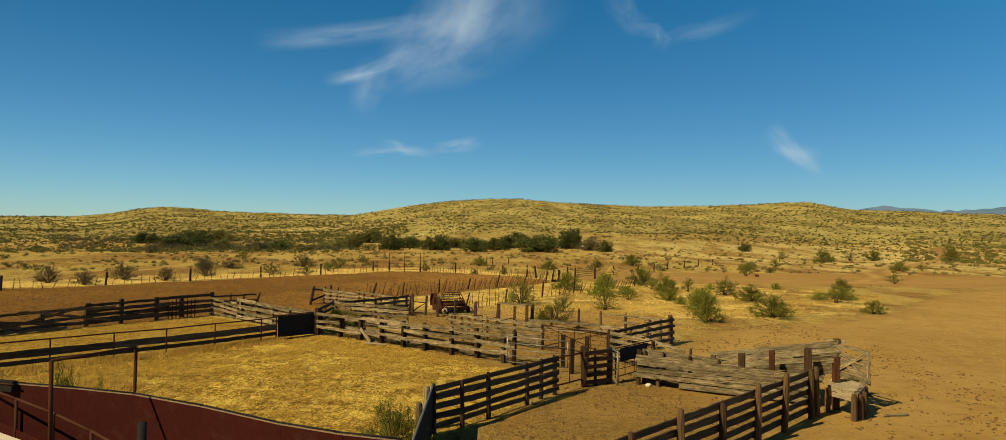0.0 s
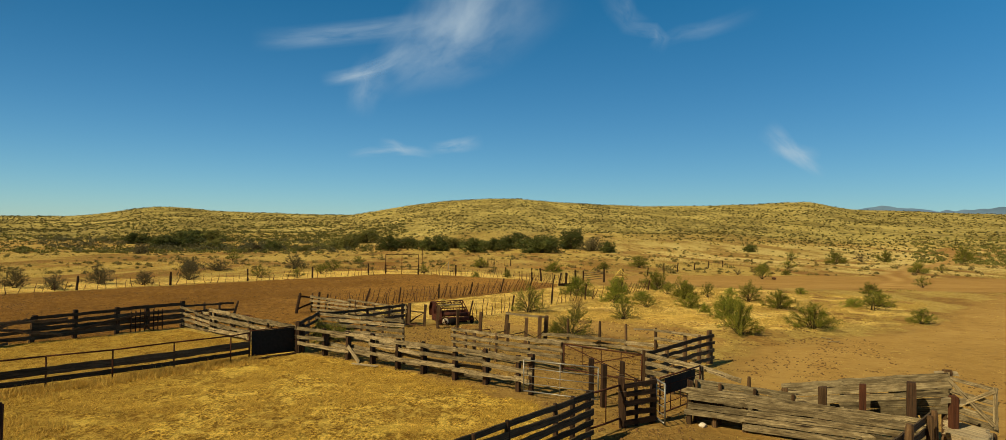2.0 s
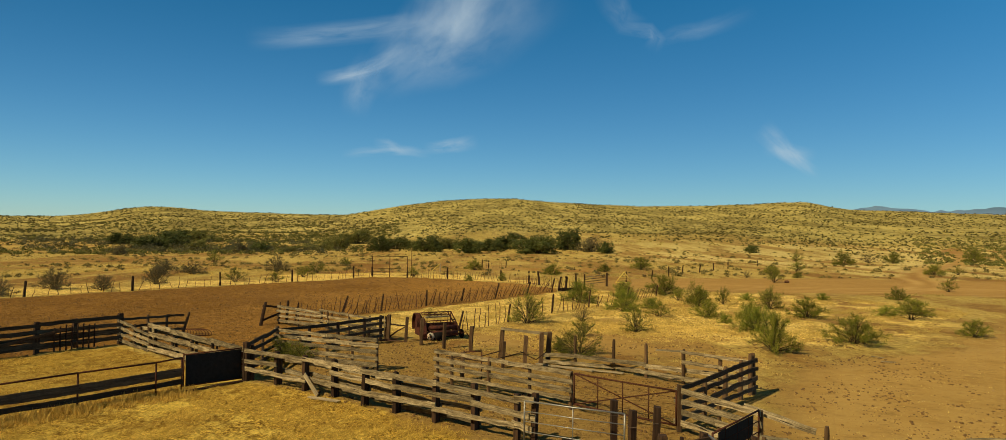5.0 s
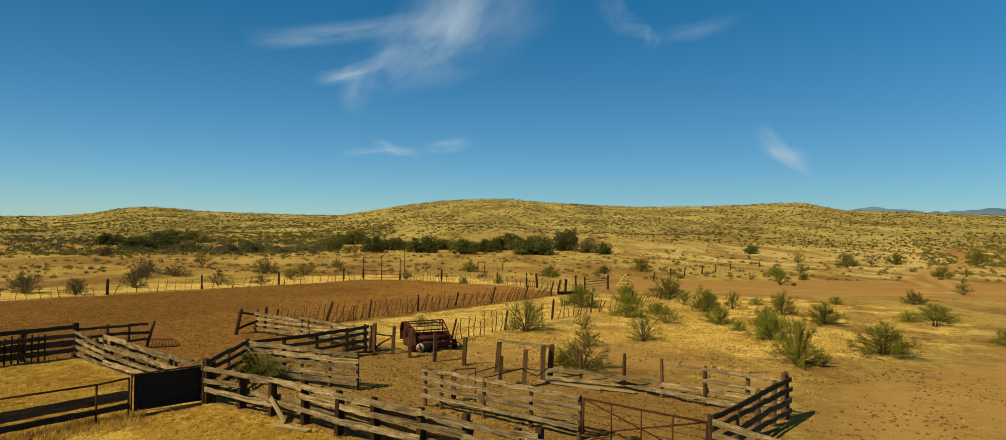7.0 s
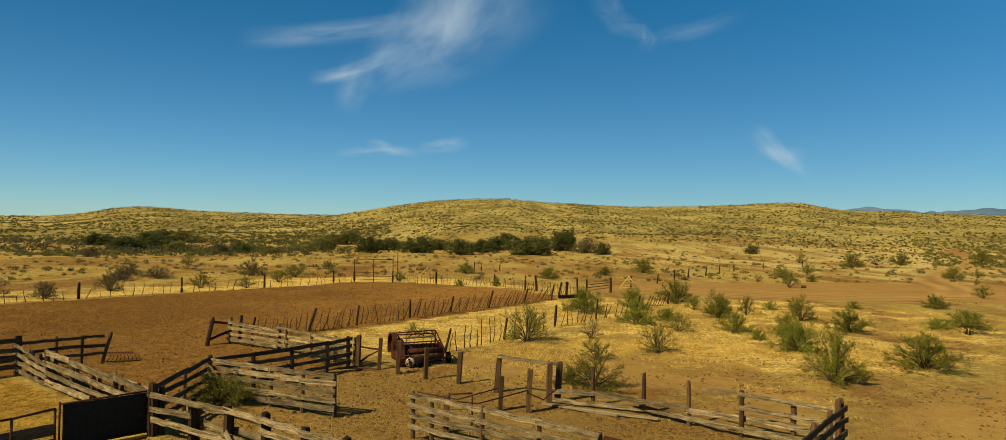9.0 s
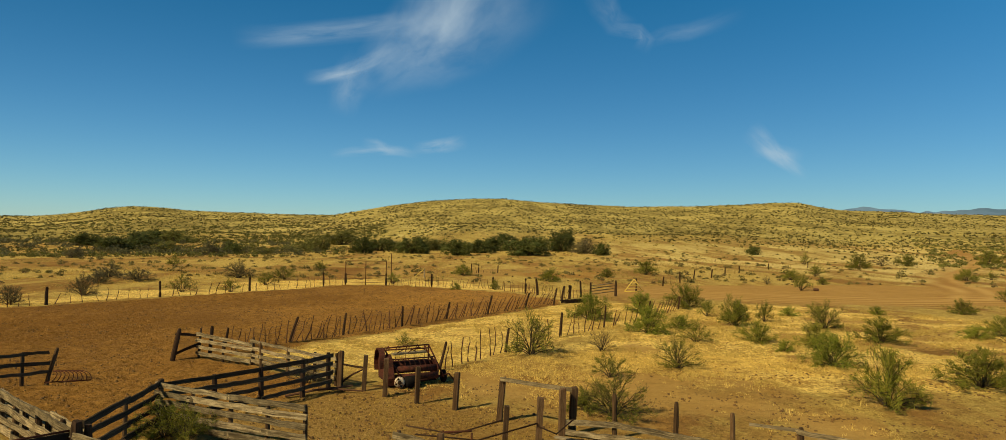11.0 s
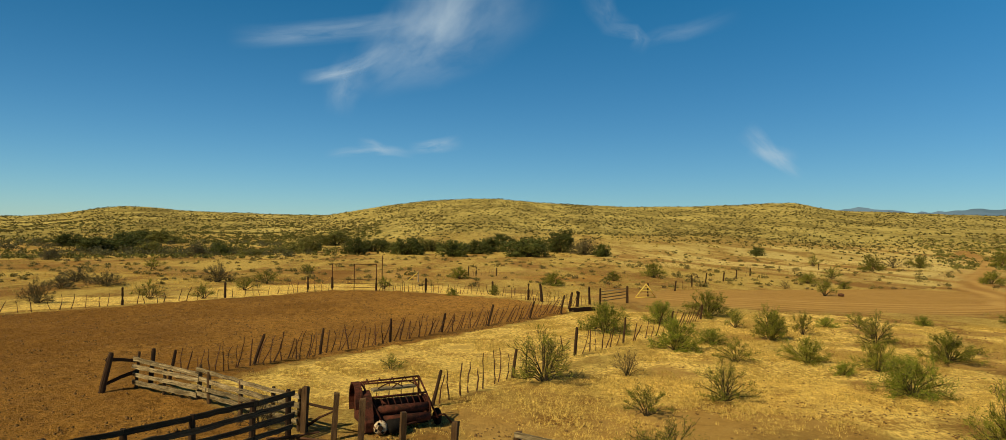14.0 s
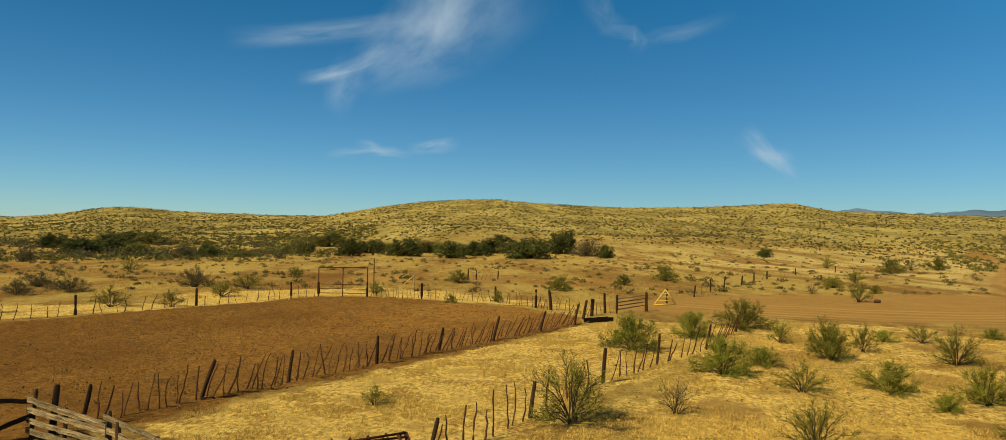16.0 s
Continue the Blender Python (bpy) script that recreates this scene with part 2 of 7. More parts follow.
def ground_material():
    m, nt, bsdf = material("desert_ground")
    at = node(nt, "TexCoord").outputs["Object"]
    zone = node(nt, "Attribute")
    zone.attribute_name = "zone"
    track = node(nt, "Attribute")
    track.attribute_name = "track"
    sep = nt.nodes.new("ShaderNodeSeparateColor")
    nt.links.new(zone.outputs["Color"], sep.inputs[0])
    tsep = nt.nodes.new("ShaderNodeSeparateColor")
    nt.links.new(track.outputs["Color"], tsep.inputs[0])

    def mapped(scale, turn=0.0):
        mp = node(nt, "Mapping")
        nt.links.new(at, mp.inputs["Vector"])
        mp.inputs["Rotation"].default_value = (0, 0, turn)
        mp.inputs["Scale"].default_value = scale
        return mp.outputs[0]

    def share(sock, lo, hi, amount):
        return maths(nt, "MULTIPLY", ramp(nt, sock, lo, hi), amount)

    drawn = mapped((1.0, 0.22, 1.0))                     # drifts that run with the valley
    laid = mapped((1.0, 0.62, 1.0), 0.25)
    fine = noised(nt, at, 7.0, 8.0, 0.8)
    clump = noised(nt, at, 1.9, 6.0, 0.7)
    mid = noised(nt, at, 0.45, 6.0, 0.65)
    wide = noised(nt, at, 0.09, 5.0, 0.6)
    far = noised(nt, drawn, 0.03, 6.0, 0.7)
    specks = maths(nt, "ADD", maths(nt, "MULTIPLY", fine, 0.6), maths(nt, "MULTIPLY", clump, 0.4))
    ragged = maths(nt, "SUBTRACT", maths(nt, "ADD", maths(nt, "MULTIPLY", clump, 0.8), maths(nt, "MULTIPLY", mid, 0.8)), 0.8)
    tuft = noised(nt, laid, 5.0, 5.0, 0.75)
    lay = noised(nt, laid, 10.0, 5.0, 0.75)
    dots = ramp(nt, noised(nt, at, 9.0, 3.0, 0.6), 0.60, 0.68)

    def cover_of(sock):
        """Zone edges break up into tongues and islands."""
        return ramp(nt, maths(nt, "ADD", sock, ragged), 0.36, 0.64)

    # open range: dry grass over bare earth
    grass = mixed(nt, ramp(nt, specks, 0.40, 0.60), (0.25, 0.160, 0.034), (0.66, 0.480, 0.120))
    earth = mixed(nt, ramp(nt, specks, 0.36, 0.64), (0.17, 0.086, 0.021), (0.36, 0.196, 0.048))
    swath = noised(nt, drawn, 0.16, 6.0, 0.7)
    broad = noised(nt, drawn, 0.05, 4.0, 0.6)
    drifts = maths(nt, "ADD", maths(nt, "MULTIPLY", swath, 0.9), maths(nt, "MULTIPLY", broad, 0.9))
    cover = ramp(nt, maths(nt, "ADD", maths(nt, "MULTIPLY", mid, 0.5), drifts), 1.02, 1.22)
    base = mixed(nt, cover, earth, grass)
    # pale bleached flats below the hills
    bleached = mixed(nt, ramp(nt, specks, 0.40, 0.60), (0.40, 0.285, 0.082), (0.74, 0.575, 0.200))
    base = mixed(nt, maths(nt, "MULTIPLY", track.outputs["Alpha"], ramp(nt, drifts, 0.82, 0.98)), base, bleached)
    # hill slopes: straw-coloured grass, stones and low scrub in drifts
    slope = mixed(nt, ramp(nt, far, 0.38, 0.60), (0.180, 0.136, 0.032), (0.427, 0.335, 0.090))
    slope = mixed(nt, share(noised(nt, drawn, 0.10, 5.0, 0.7), 0.54, 0.64, 0.4), slope, (0.551, 0.453, 0.152))
    slope = mixed(nt, share(noised(nt, drawn, 0.34, 6.0, 0.75), 0.50, 0.60, 0.7), slope, (0.128, 0.102, 0.027))
    base = mixed(nt, zone.outputs["Alpha"], base, slope)
    place = nt.nodes.new("ShaderNodeSeparateXYZ")
    nt.links.new(at, place.inputs[0])
    # straw in the pens: lying golden stalks, thin where the earth shows
    # dark mottling also paints the shaded gaps between lumps of straw
    straw = mixed(nt, ramp(nt, lay, 0.43, 0.58), (0.197, 0.101, 0.015), (0.885, 0.580, 0.089))
    straw = mixed(nt, share(mid, 0.48, 0.62, 0.6), straw, (0.295, 0.155, 0.022))
    straw = mixed(nt, share(noised(nt, laid, 1.7, 5.0, 0.7), 0.48, 0.58, 0.6), straw, (0.933, 0.657, 0.125))
    straw = mixed(nt, share(noised(nt, laid, 2.9, 6.0, 0.75), 0.50, 0.60, 0.72), straw, (0.147, 0.075, 0.010))
    trampled = noised(nt, mapped((0.45, 1.0, 1.0), -0.6), 0.5, 5.0, 0.65)
    straw = mixed(nt, share(trampled, 0.52, 0.68, 0.42), straw, (0.191, 0.098, 0.015))
    straw = mixed(nt, maths(nt, "SUBTRACT", 0.5, share(trampled, 0.34, 0.48, 0.5)), straw, (0.965, 0.681, 0.116))
    # straw turns browner towards low x
    low_x_brown = ramp(nt, maths(nt, "ADD", maths(nt, "MULTIPLY", place.outputs[0], -0.08), maths(nt, "MULTIPLY", mid, 0.8)), 1.25, 1.75)
    straw = mixed(nt, maths(nt, "MULTIPLY", low_x_brown, 0.5), straw, (0.240, 0.128, 0.020))
    straw = mixed(nt, maths(nt, "MULTIPLY", dots, 0.5), straw, (0.109, 0.056, 0.009))
    base = mixed(nt, cover_of(sep.outputs[0]), base, straw)
    # standing dry grass: pale tufts with brown earth between
    # mottling paints lit and shaded sides of tufts as well as bare earth
    patch = ramp(nt, maths(nt, "ADD", tuft, maths(nt, "MULTIPLY", maths(nt, "SUBTRACT", mid, 0.5), 0.7)), 0.38, 0.58)
    turf = mixed(nt, patch, (0.40, 0.230, 0.050), (0.97, 0.710, 0.180))
    turf = mixed(nt, share(lay, 0.54, 0.62, 0.35), turf, (0.42, 0.245, 0.050))
    turf = mixed(nt, share(mid, 0.52, 0.64, 0.65), turf, (0.38, 0.215, 0.052))
    turf = mixed(nt, maths(nt, "MULTIPLY", dots, 0.6), turf, (0.17, 0.090, 0.020))
    base = mixed(nt, cover_of(tsep.outputs[2]), base, turf)
    # worked field: brown clods and trodden hollows
    field = mixed(nt, ramp(nt, specks, 0.40, 0.58), (0.140, 0.068, 0.015), (0.512, 0.265, 0.055))
    field = mixed(nt, share(mid, 0.45, 0.7, 0.45), field, (0.393, 0.198, 0.039))
    field = mixed(nt, share(wide, 0.46, 0.62, 0.5), field, (0.246, 0.119, 0.026))
    # dark specks paint the shaded sides of the clods
    field = mixed(nt, maths(nt, "MULTIPLY", dots, 0.75), field, (0.059, 0.029, 0.008))
    # field turns darker towards low x, broken up by wide noise
    low_x_tone = ramp(nt, maths(nt, "ADD", maths(nt, "MULTIPLY", place.outputs[0], -0.028), maths(nt, "MULTIPLY", wide, 1.0)), 0.45, 1.15)
    field = mixed(nt, maths(nt, "MULTIPLY", low_x_tone, 0.48), field, (0.100, 0.046, 0.0105))
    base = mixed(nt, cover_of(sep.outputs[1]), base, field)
    # trodden dirt: smooth packed dust in broad soft patches, a few dark specks of dung and small stones
    dirt = mixed(nt, ramp(nt, maths(nt, "ADD", maths(nt, "MULTIPLY", clump, 0.5), maths(nt, "MULTIPLY", fine, 0.5)), 0.36, 0.64), (0.268, 0.151, 0.036), (0.394, 0.248, 0.065))
    dirt = mixed(nt, share(wide, 0.40, 0.62, 0.6), dirt, (0.409, 0.257, 0.071))
    dirt = mixed(nt, share(mid, 0.46, 0.66, 0.5), dirt, (0.260, 0.142, 0.031))
    dirt = mixed(nt, share(noised(nt, mapped((0.5, 1.0, 1.0), 0.55), 1.5, 6.0, 0.75), 0.54, 0.68, 0.5), dirt, (0.148, 0.078, 0.018))
    hoofed = maths(nt, "MINIMUM", maths(nt, "MULTIPLY", sep.outputs[1], 1.6), 0.8)
    dirt = mixed(nt, maths(nt, "MULTIPLY", hoofed, ramp(nt, noised(nt, at, 4.5, 5.0, 0.7), 0.52, 0.64)), dirt, (0.138, 0.067, 0.015))
    dirt = mixed(nt, maths(nt, "MULTIPLY", hoofed, ramp(nt, noised(nt, at, 6.5, 4.0, 0.7), 0.58, 0.66)), dirt, (0.516, 0.335, 0.109))
    dirt = mixed(nt, share(noised(nt, at, 8.0, 3.0, 0.6), 0.64, 0.72, 0.5), dirt, (0.462, 0.318, 0.114))
    base = mixed(nt, cover_of(sep.outputs[2]), base, dirt)
    # wheel tracks: packed pale ruts between darker loose edges
    base = mixed(nt, maths(nt, "MULTIPLY", tsep.outputs[1], 0.75), base, (0.238, 0.116, 0.028))
    base = mixed(nt, maths(nt, "MULTIPLY", tsep.outputs[0], 0.7), base, (0.443, 0.275, 0.080))
    nt.links.new(base, bsdf.inputs["Base Color"])
    bsdf.inputs["Roughness"].default_value = 0.97
    bsdf.inputs["Specular IOR Level"].default_value = 0.05
    packed = maths(nt, "MULTIPLY", sep.outputs[2], maths(nt, "MAXIMUM", 0.0, maths(nt, "SUBTRACT", 1.0, maths(nt, "MULTIPLY", sep.outputs[1], 2.0))))
    rough = maths(nt, "ADD", fine, maths(nt, "MULTIPLY", clump, 1.6))
    rough = maths(nt, "MULTIPLY", rough, maths(nt, "SUBTRACT", 1.0, maths(nt, "MULTIPLY", packed, 0.72)))
    bumped(nt, bsdf, rough, 1.0, 0.18)
    return m


# ---- mesh helpers ----
def lerp(a, b, f):
    return a + (b - a) * f


rng = random.Random(7)
NO = np.random.RandomState(11)


def thing(name, label, category, x=0.0, y=0.0, z=0.0, group=""):
    e = new(name)
    e.empty_display_size = 0.2
    e.location = (x, y, z)
    return tagged(e, label, category, group)


def part(name, bm, mat, parent, label=""):
    """Link a bmesh given in world coordinates as one mesh under a thing or part."""
    me = bpy.data.meshes.new(name)
    o = parent
    off = Vector((0, 0, 0))
    while o is not None:
        off += o.location
        o = o.parent
    bmesh.ops.translate(bm, verts=bm.verts, vec=-off)
    bm.to_mesh(me)
    bm.free()
    me.materials.append(mat)
    ob = new(name, me)
    ob.parent = parent
    if label:
        ob["label"] = label
    return ob


def smooth_shade(ob):
    ob.data.polygons.foreach_set("use_smooth", [True] * len(ob.data.polygons))
    return ob


def loft(bm, rings, closed_ends=True, uv_scale=1.0):
    """Skin a list of rings (lists of Vectors); U runs along, V round."""
    uvl = bm.loops.layers.uv.verify()
    vs = [[bm.verts.new(p) for p in r] for r in rings]
    n = len(rings[0])
    girth = sum((rings[0][i] - rings[0][(i + 1) % n]).length for i in range(n))
    u = [0.0]
    for a, b in zip(rings, rings[1:]):
        u.append(u[-1] + (b[0] - a[0]).length)
    for k in range(len(rings) - 1):
        for i in range(n):
            j = (i + 1) % n
            f = bm.faces.new((vs[k][i], vs[k][j], vs[k + 1][j], vs[k + 1][i]))
            for lp, (uu, vv) in zip(f.loops, ((u[k], i), (u[k], i + 1), (u[k + 1], i + 1), (u[k + 1], i))):
                lp[uvl].uv = (uu * uv_scale, vv / n * girth * uv_scale)
    if closed_ends:
        for ring, flip in ((vs[0], True), (vs[-1], False)):
            f = bm.faces.new(ring[::-1] if flip else ring)
            for lp in f.loops:
                lp[uvl].uv = (lp.vert.co.x * 3, lp.vert.co.y * 3)
    return bm


def frame_axes(d):
    d = d.normalized()
    side = d.cross(Vector((0, 0, 1)))
    if side.length < 1e-4:
        side = Vector((1, 0, 0))
    side.normalize()
    return d, side, side.cross(d).normalized()


def tube(bm, pts, radii, sides=6):
    pts = [Vector(p) for p in pts]
    if not hasattr(radii, "__len__"):
        radii = [radii] * len(pts)
    rings = []
    for k, p in enumerate(pts):
        d = pts[min(k + 1, len(pts) - 1)] - pts[max(k - 1, 0)]
        d, s, up = frame_axes(d)
        rings.append([p + (s * math.cos(2 * math.pi * i / sides) + up * math.sin(2 * math.pi * i / sides)) * radii[k] for i in range(sides)])
    return loft(bm, rings)


def plank(bm, a, b, width, thick, warp=0.02, cuts=4, twist=0.0):
    """A sawn board from a to b, standing on edge, with a little sag and wave, and ends cut out of true."""
    a, b = Vector(a), Vector(b)
    d, side, up = frame_axes(b - a)
    if abs(d.z) > 0.95:
        side, up = Vector((1, 0, 0)), Vector((0, 1, 0))
    L = (b - a).length
    rings = []
    cuts = max(cuts, min(14, int(L / 0.32)))
    edge = 0.09 if warp > 0.004 else 0.0
    for k in range(cuts + 1):
        f = k / cuts
        p = a + d * (L * f)
        p = p + up * rng.uniform(-warp, warp) * (1.2 if 0 < k < cuts else 0.4) + side * rng.uniform(-warp, warp) * 0.5
        w = width / 2 * rng.uniform(1 - edge, 1 + edge * 0.7)
        t = thick / 2
        tw = twist * (f - 0.5)
        u2 = up * math.cos(tw) + side * math.sin(tw)
        s2 = side * math.cos(tw) - up * math.sin(tw)
        e = d * (rng.uniform(-0.04, 0.04) if k in (0, cuts) else 0)
        e2 = d * (rng.uniform(-0.04, 0.04) if k in (0, cuts) else 0)
        rings.append([p - s2 * t - u2 * w + e, p + s2 * t - u2 * w + e, p + s2 * t + u2 * w + e2, p - s2 * t + u2 * w + e2])
    return loft(bm, rings)


def squared_post(bm, x, y, h, w, lean=(0.0, 0.0), turn=0.0, z0=-0.15):
    rings = []
    for f in (0.0, 0.35, 0.7, 0.97, 1.0):
        z = z0 + (h - z0) * f
        r = w / 2 * (1.0 if f < 0.98 else 0.93) * rng.uniform(0.95, 1.05)
        c = Vector((x + lean[0] * max(z, 0), y + lean[1] * max(z, 0), z))
        ring = []
        for i in range(4):
            an = turn + math.pi / 4 + i * math.pi / 2
            ring.append(c + Vector((math.cos(an), math.sin(an), 0)) * r * 1.35 + Vector((0, 0, rng.uniform(-0.03, 0.03) if f > 0.9 else 0)))
        rings.append(ring)
    return loft(bm, rings)


def round_post(bm, x, y, h, r, lean=(0.0, 0.0), z0=-0.15, sides=8, crook=0.0):
    pts, rad = [], []
    for f in (0.0, 0.3, 0.6, 0.93, 1.0):
        z = z0 + (h - z0) * f
        pts.append((x + lean[0] * max(z, 0) + rng.uniform(-crook, crook), y + lean[1] * max(z, 0) + rng.uniform(-crook, crook), z))
        rad.append(r * (1.08 - 0.18 * f) * (0.75 if f == 1.0 else 1.0) * rng.uniform(0.94, 1.06))
    return tube(bm, pts, rad, sides)


# ---- ground: one sheet from the pens to the skyline ----
def lattice(x, y, scale, seed):
    """Smooth random values in -1..1 on arrays."""
    table = np.random.RandomState(seed).uniform(-1, 1, (256, 256))
    u, v = np.asarray(x) / scale, np.asarray(y) / scale
    iu, iv = np.floor(u).astype(int), np.floor(v).astype(int)
    fu, fv = u - iu, v - iv
    fu, fv = fu * fu * (3 - 2 * fu), fv * fv * (3 - 2 * fv)
    g = lambda a, b: table[a % 256, b % 256]
    return (g(iu, iv) * (1 - fu) + g(iu + 1, iv) * fu) * (1 - fv) + (g(iu, iv + 1) * (1 - fu) + g(iu + 1, iv + 1) * fu) * fv


SKYLINE = [(-60, 0.6), (-37, 0.6), (-32.5, 0.68), (-30.5, 0.92), (-28.9, 1.30), (-26.9, 1.55), (-24.9, 1.50), (-23.1, 1.33), (-20.3, 1.28), (-15.3, 1.22),
           (-12.7, 1.25), (-10.6, 1.60), (-7.9, 2.13), (-4.7, 2.57), (-0.9, 2.85), (1.3, 2.87), (4.6, 2.60), (8.4, 2.42), (11.6, 2.33), (15.7, 2.35),
           (17.7, 2.41), (20.2, 2.50), (22.8, 2.65), (24.4, 2.70), (25.7, 2.42), (27.5, 2.08), (30.4, 1.98), (32.4, 1.88), (36.8, 1.70), (60, 1.2)]
RIDGE = 1050.0


def height(x, y):
    x, y = np.asarray(x, float), np.asarray(y, float)
    r = np.hypot(x, y)
    az = np.degrees(np.arctan2(x, y))
    e = np.interp(az, [s[0] for s in SKYLINE], [s[1] for s in SKYLINE])
    top = np.tan(np.radians(e)) * RIDGE + 6.5
    f = np.clip((r - 240) / (RIDGE - 240), 0, None)
    rise = np.where(f <= 1, f ** 1.35, np.clip(1 - (f - 1) * 1.6, 0.0, 1))
    ahead = np.clip((np.cos(np.radians(az)) + 0.15) / 0.4, 0, 1)
    hills = top * rise * ahead
    rough = np.clip((r - 180) / 300, 0, 1)
    hills = hills + rough * (1.6 * lattice(x, y, 90, 3) + 0.8 * lattice(x, y, 33, 4)) * np.clip(1.15 - f, 0.12, 1)
    near = 0.035 * lattice(x, y, 3.1, 5) + 0.02 * lattice(x, y, 0.9, 6)
    return hills + near * np.clip(1 - r / 300, 0, 1)


def inside(poly, x, y):
    n = len(poly)
    hit = np.zeros(x.shape, bool)
    for i in range(n):
        (x1, y1), (x2, y2) = poly[i], poly[(i + 1) % n]
        if y1 == y2:
            continue
        hit ^= ((y1 > y) != (y2 > y)) & (x < (x2 - x1) * (y - y1) / (y2 - y1) + x1)
    return hit


FIELD = [(-160, 30), (-46, 70), (-41.5, 75.5), (-36.5, 81.5), (-30.5, 89.3), (-24.5, 96.8), (-18.5, 104.3), (-15, 107.0), (-11, 107.0), (-6, 104.5), (3, 98.5), (7.6, 92.0),
         (7.6, 87.8), (1.4, 79.4), (-4.7, 71.0), (-10.5, 63.7), (-13.3, 59.2), (-11.0, 56.3), (-6.5, 52.6), (-8.8, 48.6), (-11, 46.5), (-10.8, 42), (-16, 46), (-20.8, 49.8), (-26.5, 43), (-34, 32), (-90, -10)]
STRAW_PEN = [(-10.6, 41), (-7.4, 39.2), (-3.3, 36.0), (1.4, 32.4), (3.1, 27.2), (-1.0, 21.2), (-1.2, 14), (-4.2, 15), (-9, 17.5), (-14, 18.6), (-26, 20), (-26, 28), (-18.2, 32.5), (-12.5, 39.3)]
STRAW_SIDE = [(-12.5, 39.3), (-10.8, 41.4), (-16, 45.3), (-20.6, 49.2), (-26.3, 42.8), (-34, 33), (-40, 22), (-26, 20), (-24, 28), (-18, 32.6)]
STRIP = [(-12.2, 60.4), (-10.3, 63.1), (-4.5, 70.3), (1.7, 78.8), (7.6, 87.0), (11, 90), (19, 87), (14, 77), (9.2, 71), (5.6, 66.6), (1.6, 60.4), (-2, 56.5), (-5, 55), (-10.5, 57.4)]
YARD = [(2.8, 27.2), (4.6, 29), (6.9, 29.3), (9, 36.5), (11.3, 41), (15.5, 46.5), (24, 51.5), (33, 58), (44, 70), (55, 82), (78, 97), (110, 140), (180, 180), (260, 120), (120, -40), (10, -40), (-1, -20), (-1, 14), (-1.0, 21.0)]
PENS = [(3.1, 27.4), (1.5, 32.6), (-3.3, 36.2), (-10.6, 41.2), (-10.9, 46.8), (-8.6, 48.8), (-6.2, 52.6), (-3.5, 51.6), (-1, 49.6), (2.8, 47.2), (6.2, 45.2), (9, 42.8), (11, 40.2), (9, 36), (7, 29.2), (4.6, 28.6)]
ROAD = [(11, 104), (24, 113), (37, 116), (51, 118), (64, 119), (70, 118), (81, 118), (96, 115), (67, 89), (56, 90), (49, 91), (39, 91), (30, 92), (22, 96), (12, 96)]
ROAD_BEND = [(63, 118), (77, 137), (92, 156), (116, 185), (138, 213), (160, 246), (167, 265), (197, 300), (171, 256), (139, 210), (115, 179), (93, 153), (79, 134), (68, 117)]
GRASS_RIGHT = [(16, 52), (24, 54), (32, 59.5), (44, 73), (42, 80), (34, 88), (24, 92), (18, 86), (13, 76), (8.6, 70), (3, 60), (8, 55)]


OPEN_EARTH = [(-5, 55), (-4, 52.6), (-1, 50.4), (3, 47.6), (9.5, 42.6), (12, 42), (16, 46.5), (24, 51.5), (17, 54), (9, 57), (3.5, 60.5), (1.5, 60.2), (-2, 56.4)]
FAR_STRIP = [(-60, 54.5), (-46, 71.8), (-37.5, 82), (-25.5, 97), (-18.5, 105.4), (-12, 107.8), (-6, 105.6), (0.9, 104.4), (4.6, 98.8), (8, 94.4), (10, 97), (5, 110), (-6, 116), (-18, 118), (-30, 108), (-46, 88), (-70, 60)]
BARE = [[(-75, 128), (-52, 120), (-34, 118), (-10, 124), (20, 126), (26, 140), (8, 150), (-20, 146), (-50, 152), (-80, 150)], [(-96, 170), (-60, 176), (-30, 172), (-34, 184), (-80, 190)]]


ROAD_TRACKS = [  # wheel tracks: centre line, half gauge, how worn
    ([(152, 232), (128, 200), (112, 180), (96, 160), (83, 145), (75, 132), (69, 121), (65, 112), (60, 104), (56, 99)], 1.6),
    ([(160, 246), (138, 212), (118, 184), (98, 160), (88, 148)], 1.7),
    ([(75, 99), (62, 97), (52, 95.5), (43, 93.5), (35, 93.5), (28, 97), (22, 101), (17, 104.5)], 1.0),
    ([(78, 104), (64, 101), (54, 99), (44, 97.5), (35, 98.5), (28, 102), (20, 108)], 1.1),
]
YARD_TRACKS = [
    ([(24, 5), (25, 20), (27, 34), (31, 48), (37, 62), (45, 75), (54, 87), (63, 96)], 0.9, 0.16),
    ([(30, 5), (30, 20), (31, 34), (35, 48), (42, 62), (51, 76), (61, 89)], 0.95, 0.14),
    ([(72, 90), (58, 90.5), (48, 90), (38, 89.8), (30, 91.5), (23, 95.5)], 0.9),
]


def line_distance(pts, x, y):
    d = np.full(x.shape, 1e9)
    for (x1, y1), (x2, y2) in zip(pts, pts[1:]):
        L2 = (x2 - x1) ** 2 + (y2 - y1) ** 2
        f = np.clip(((x - x1) * (x2 - x1) + (y - y1) * (y2 - y1)) / L2, 0, 1)
        d = np.minimum(d, np.hypot(x - x1 - f * (x2 - x1), y - y1 - f * (y2 - y1)))
    return d


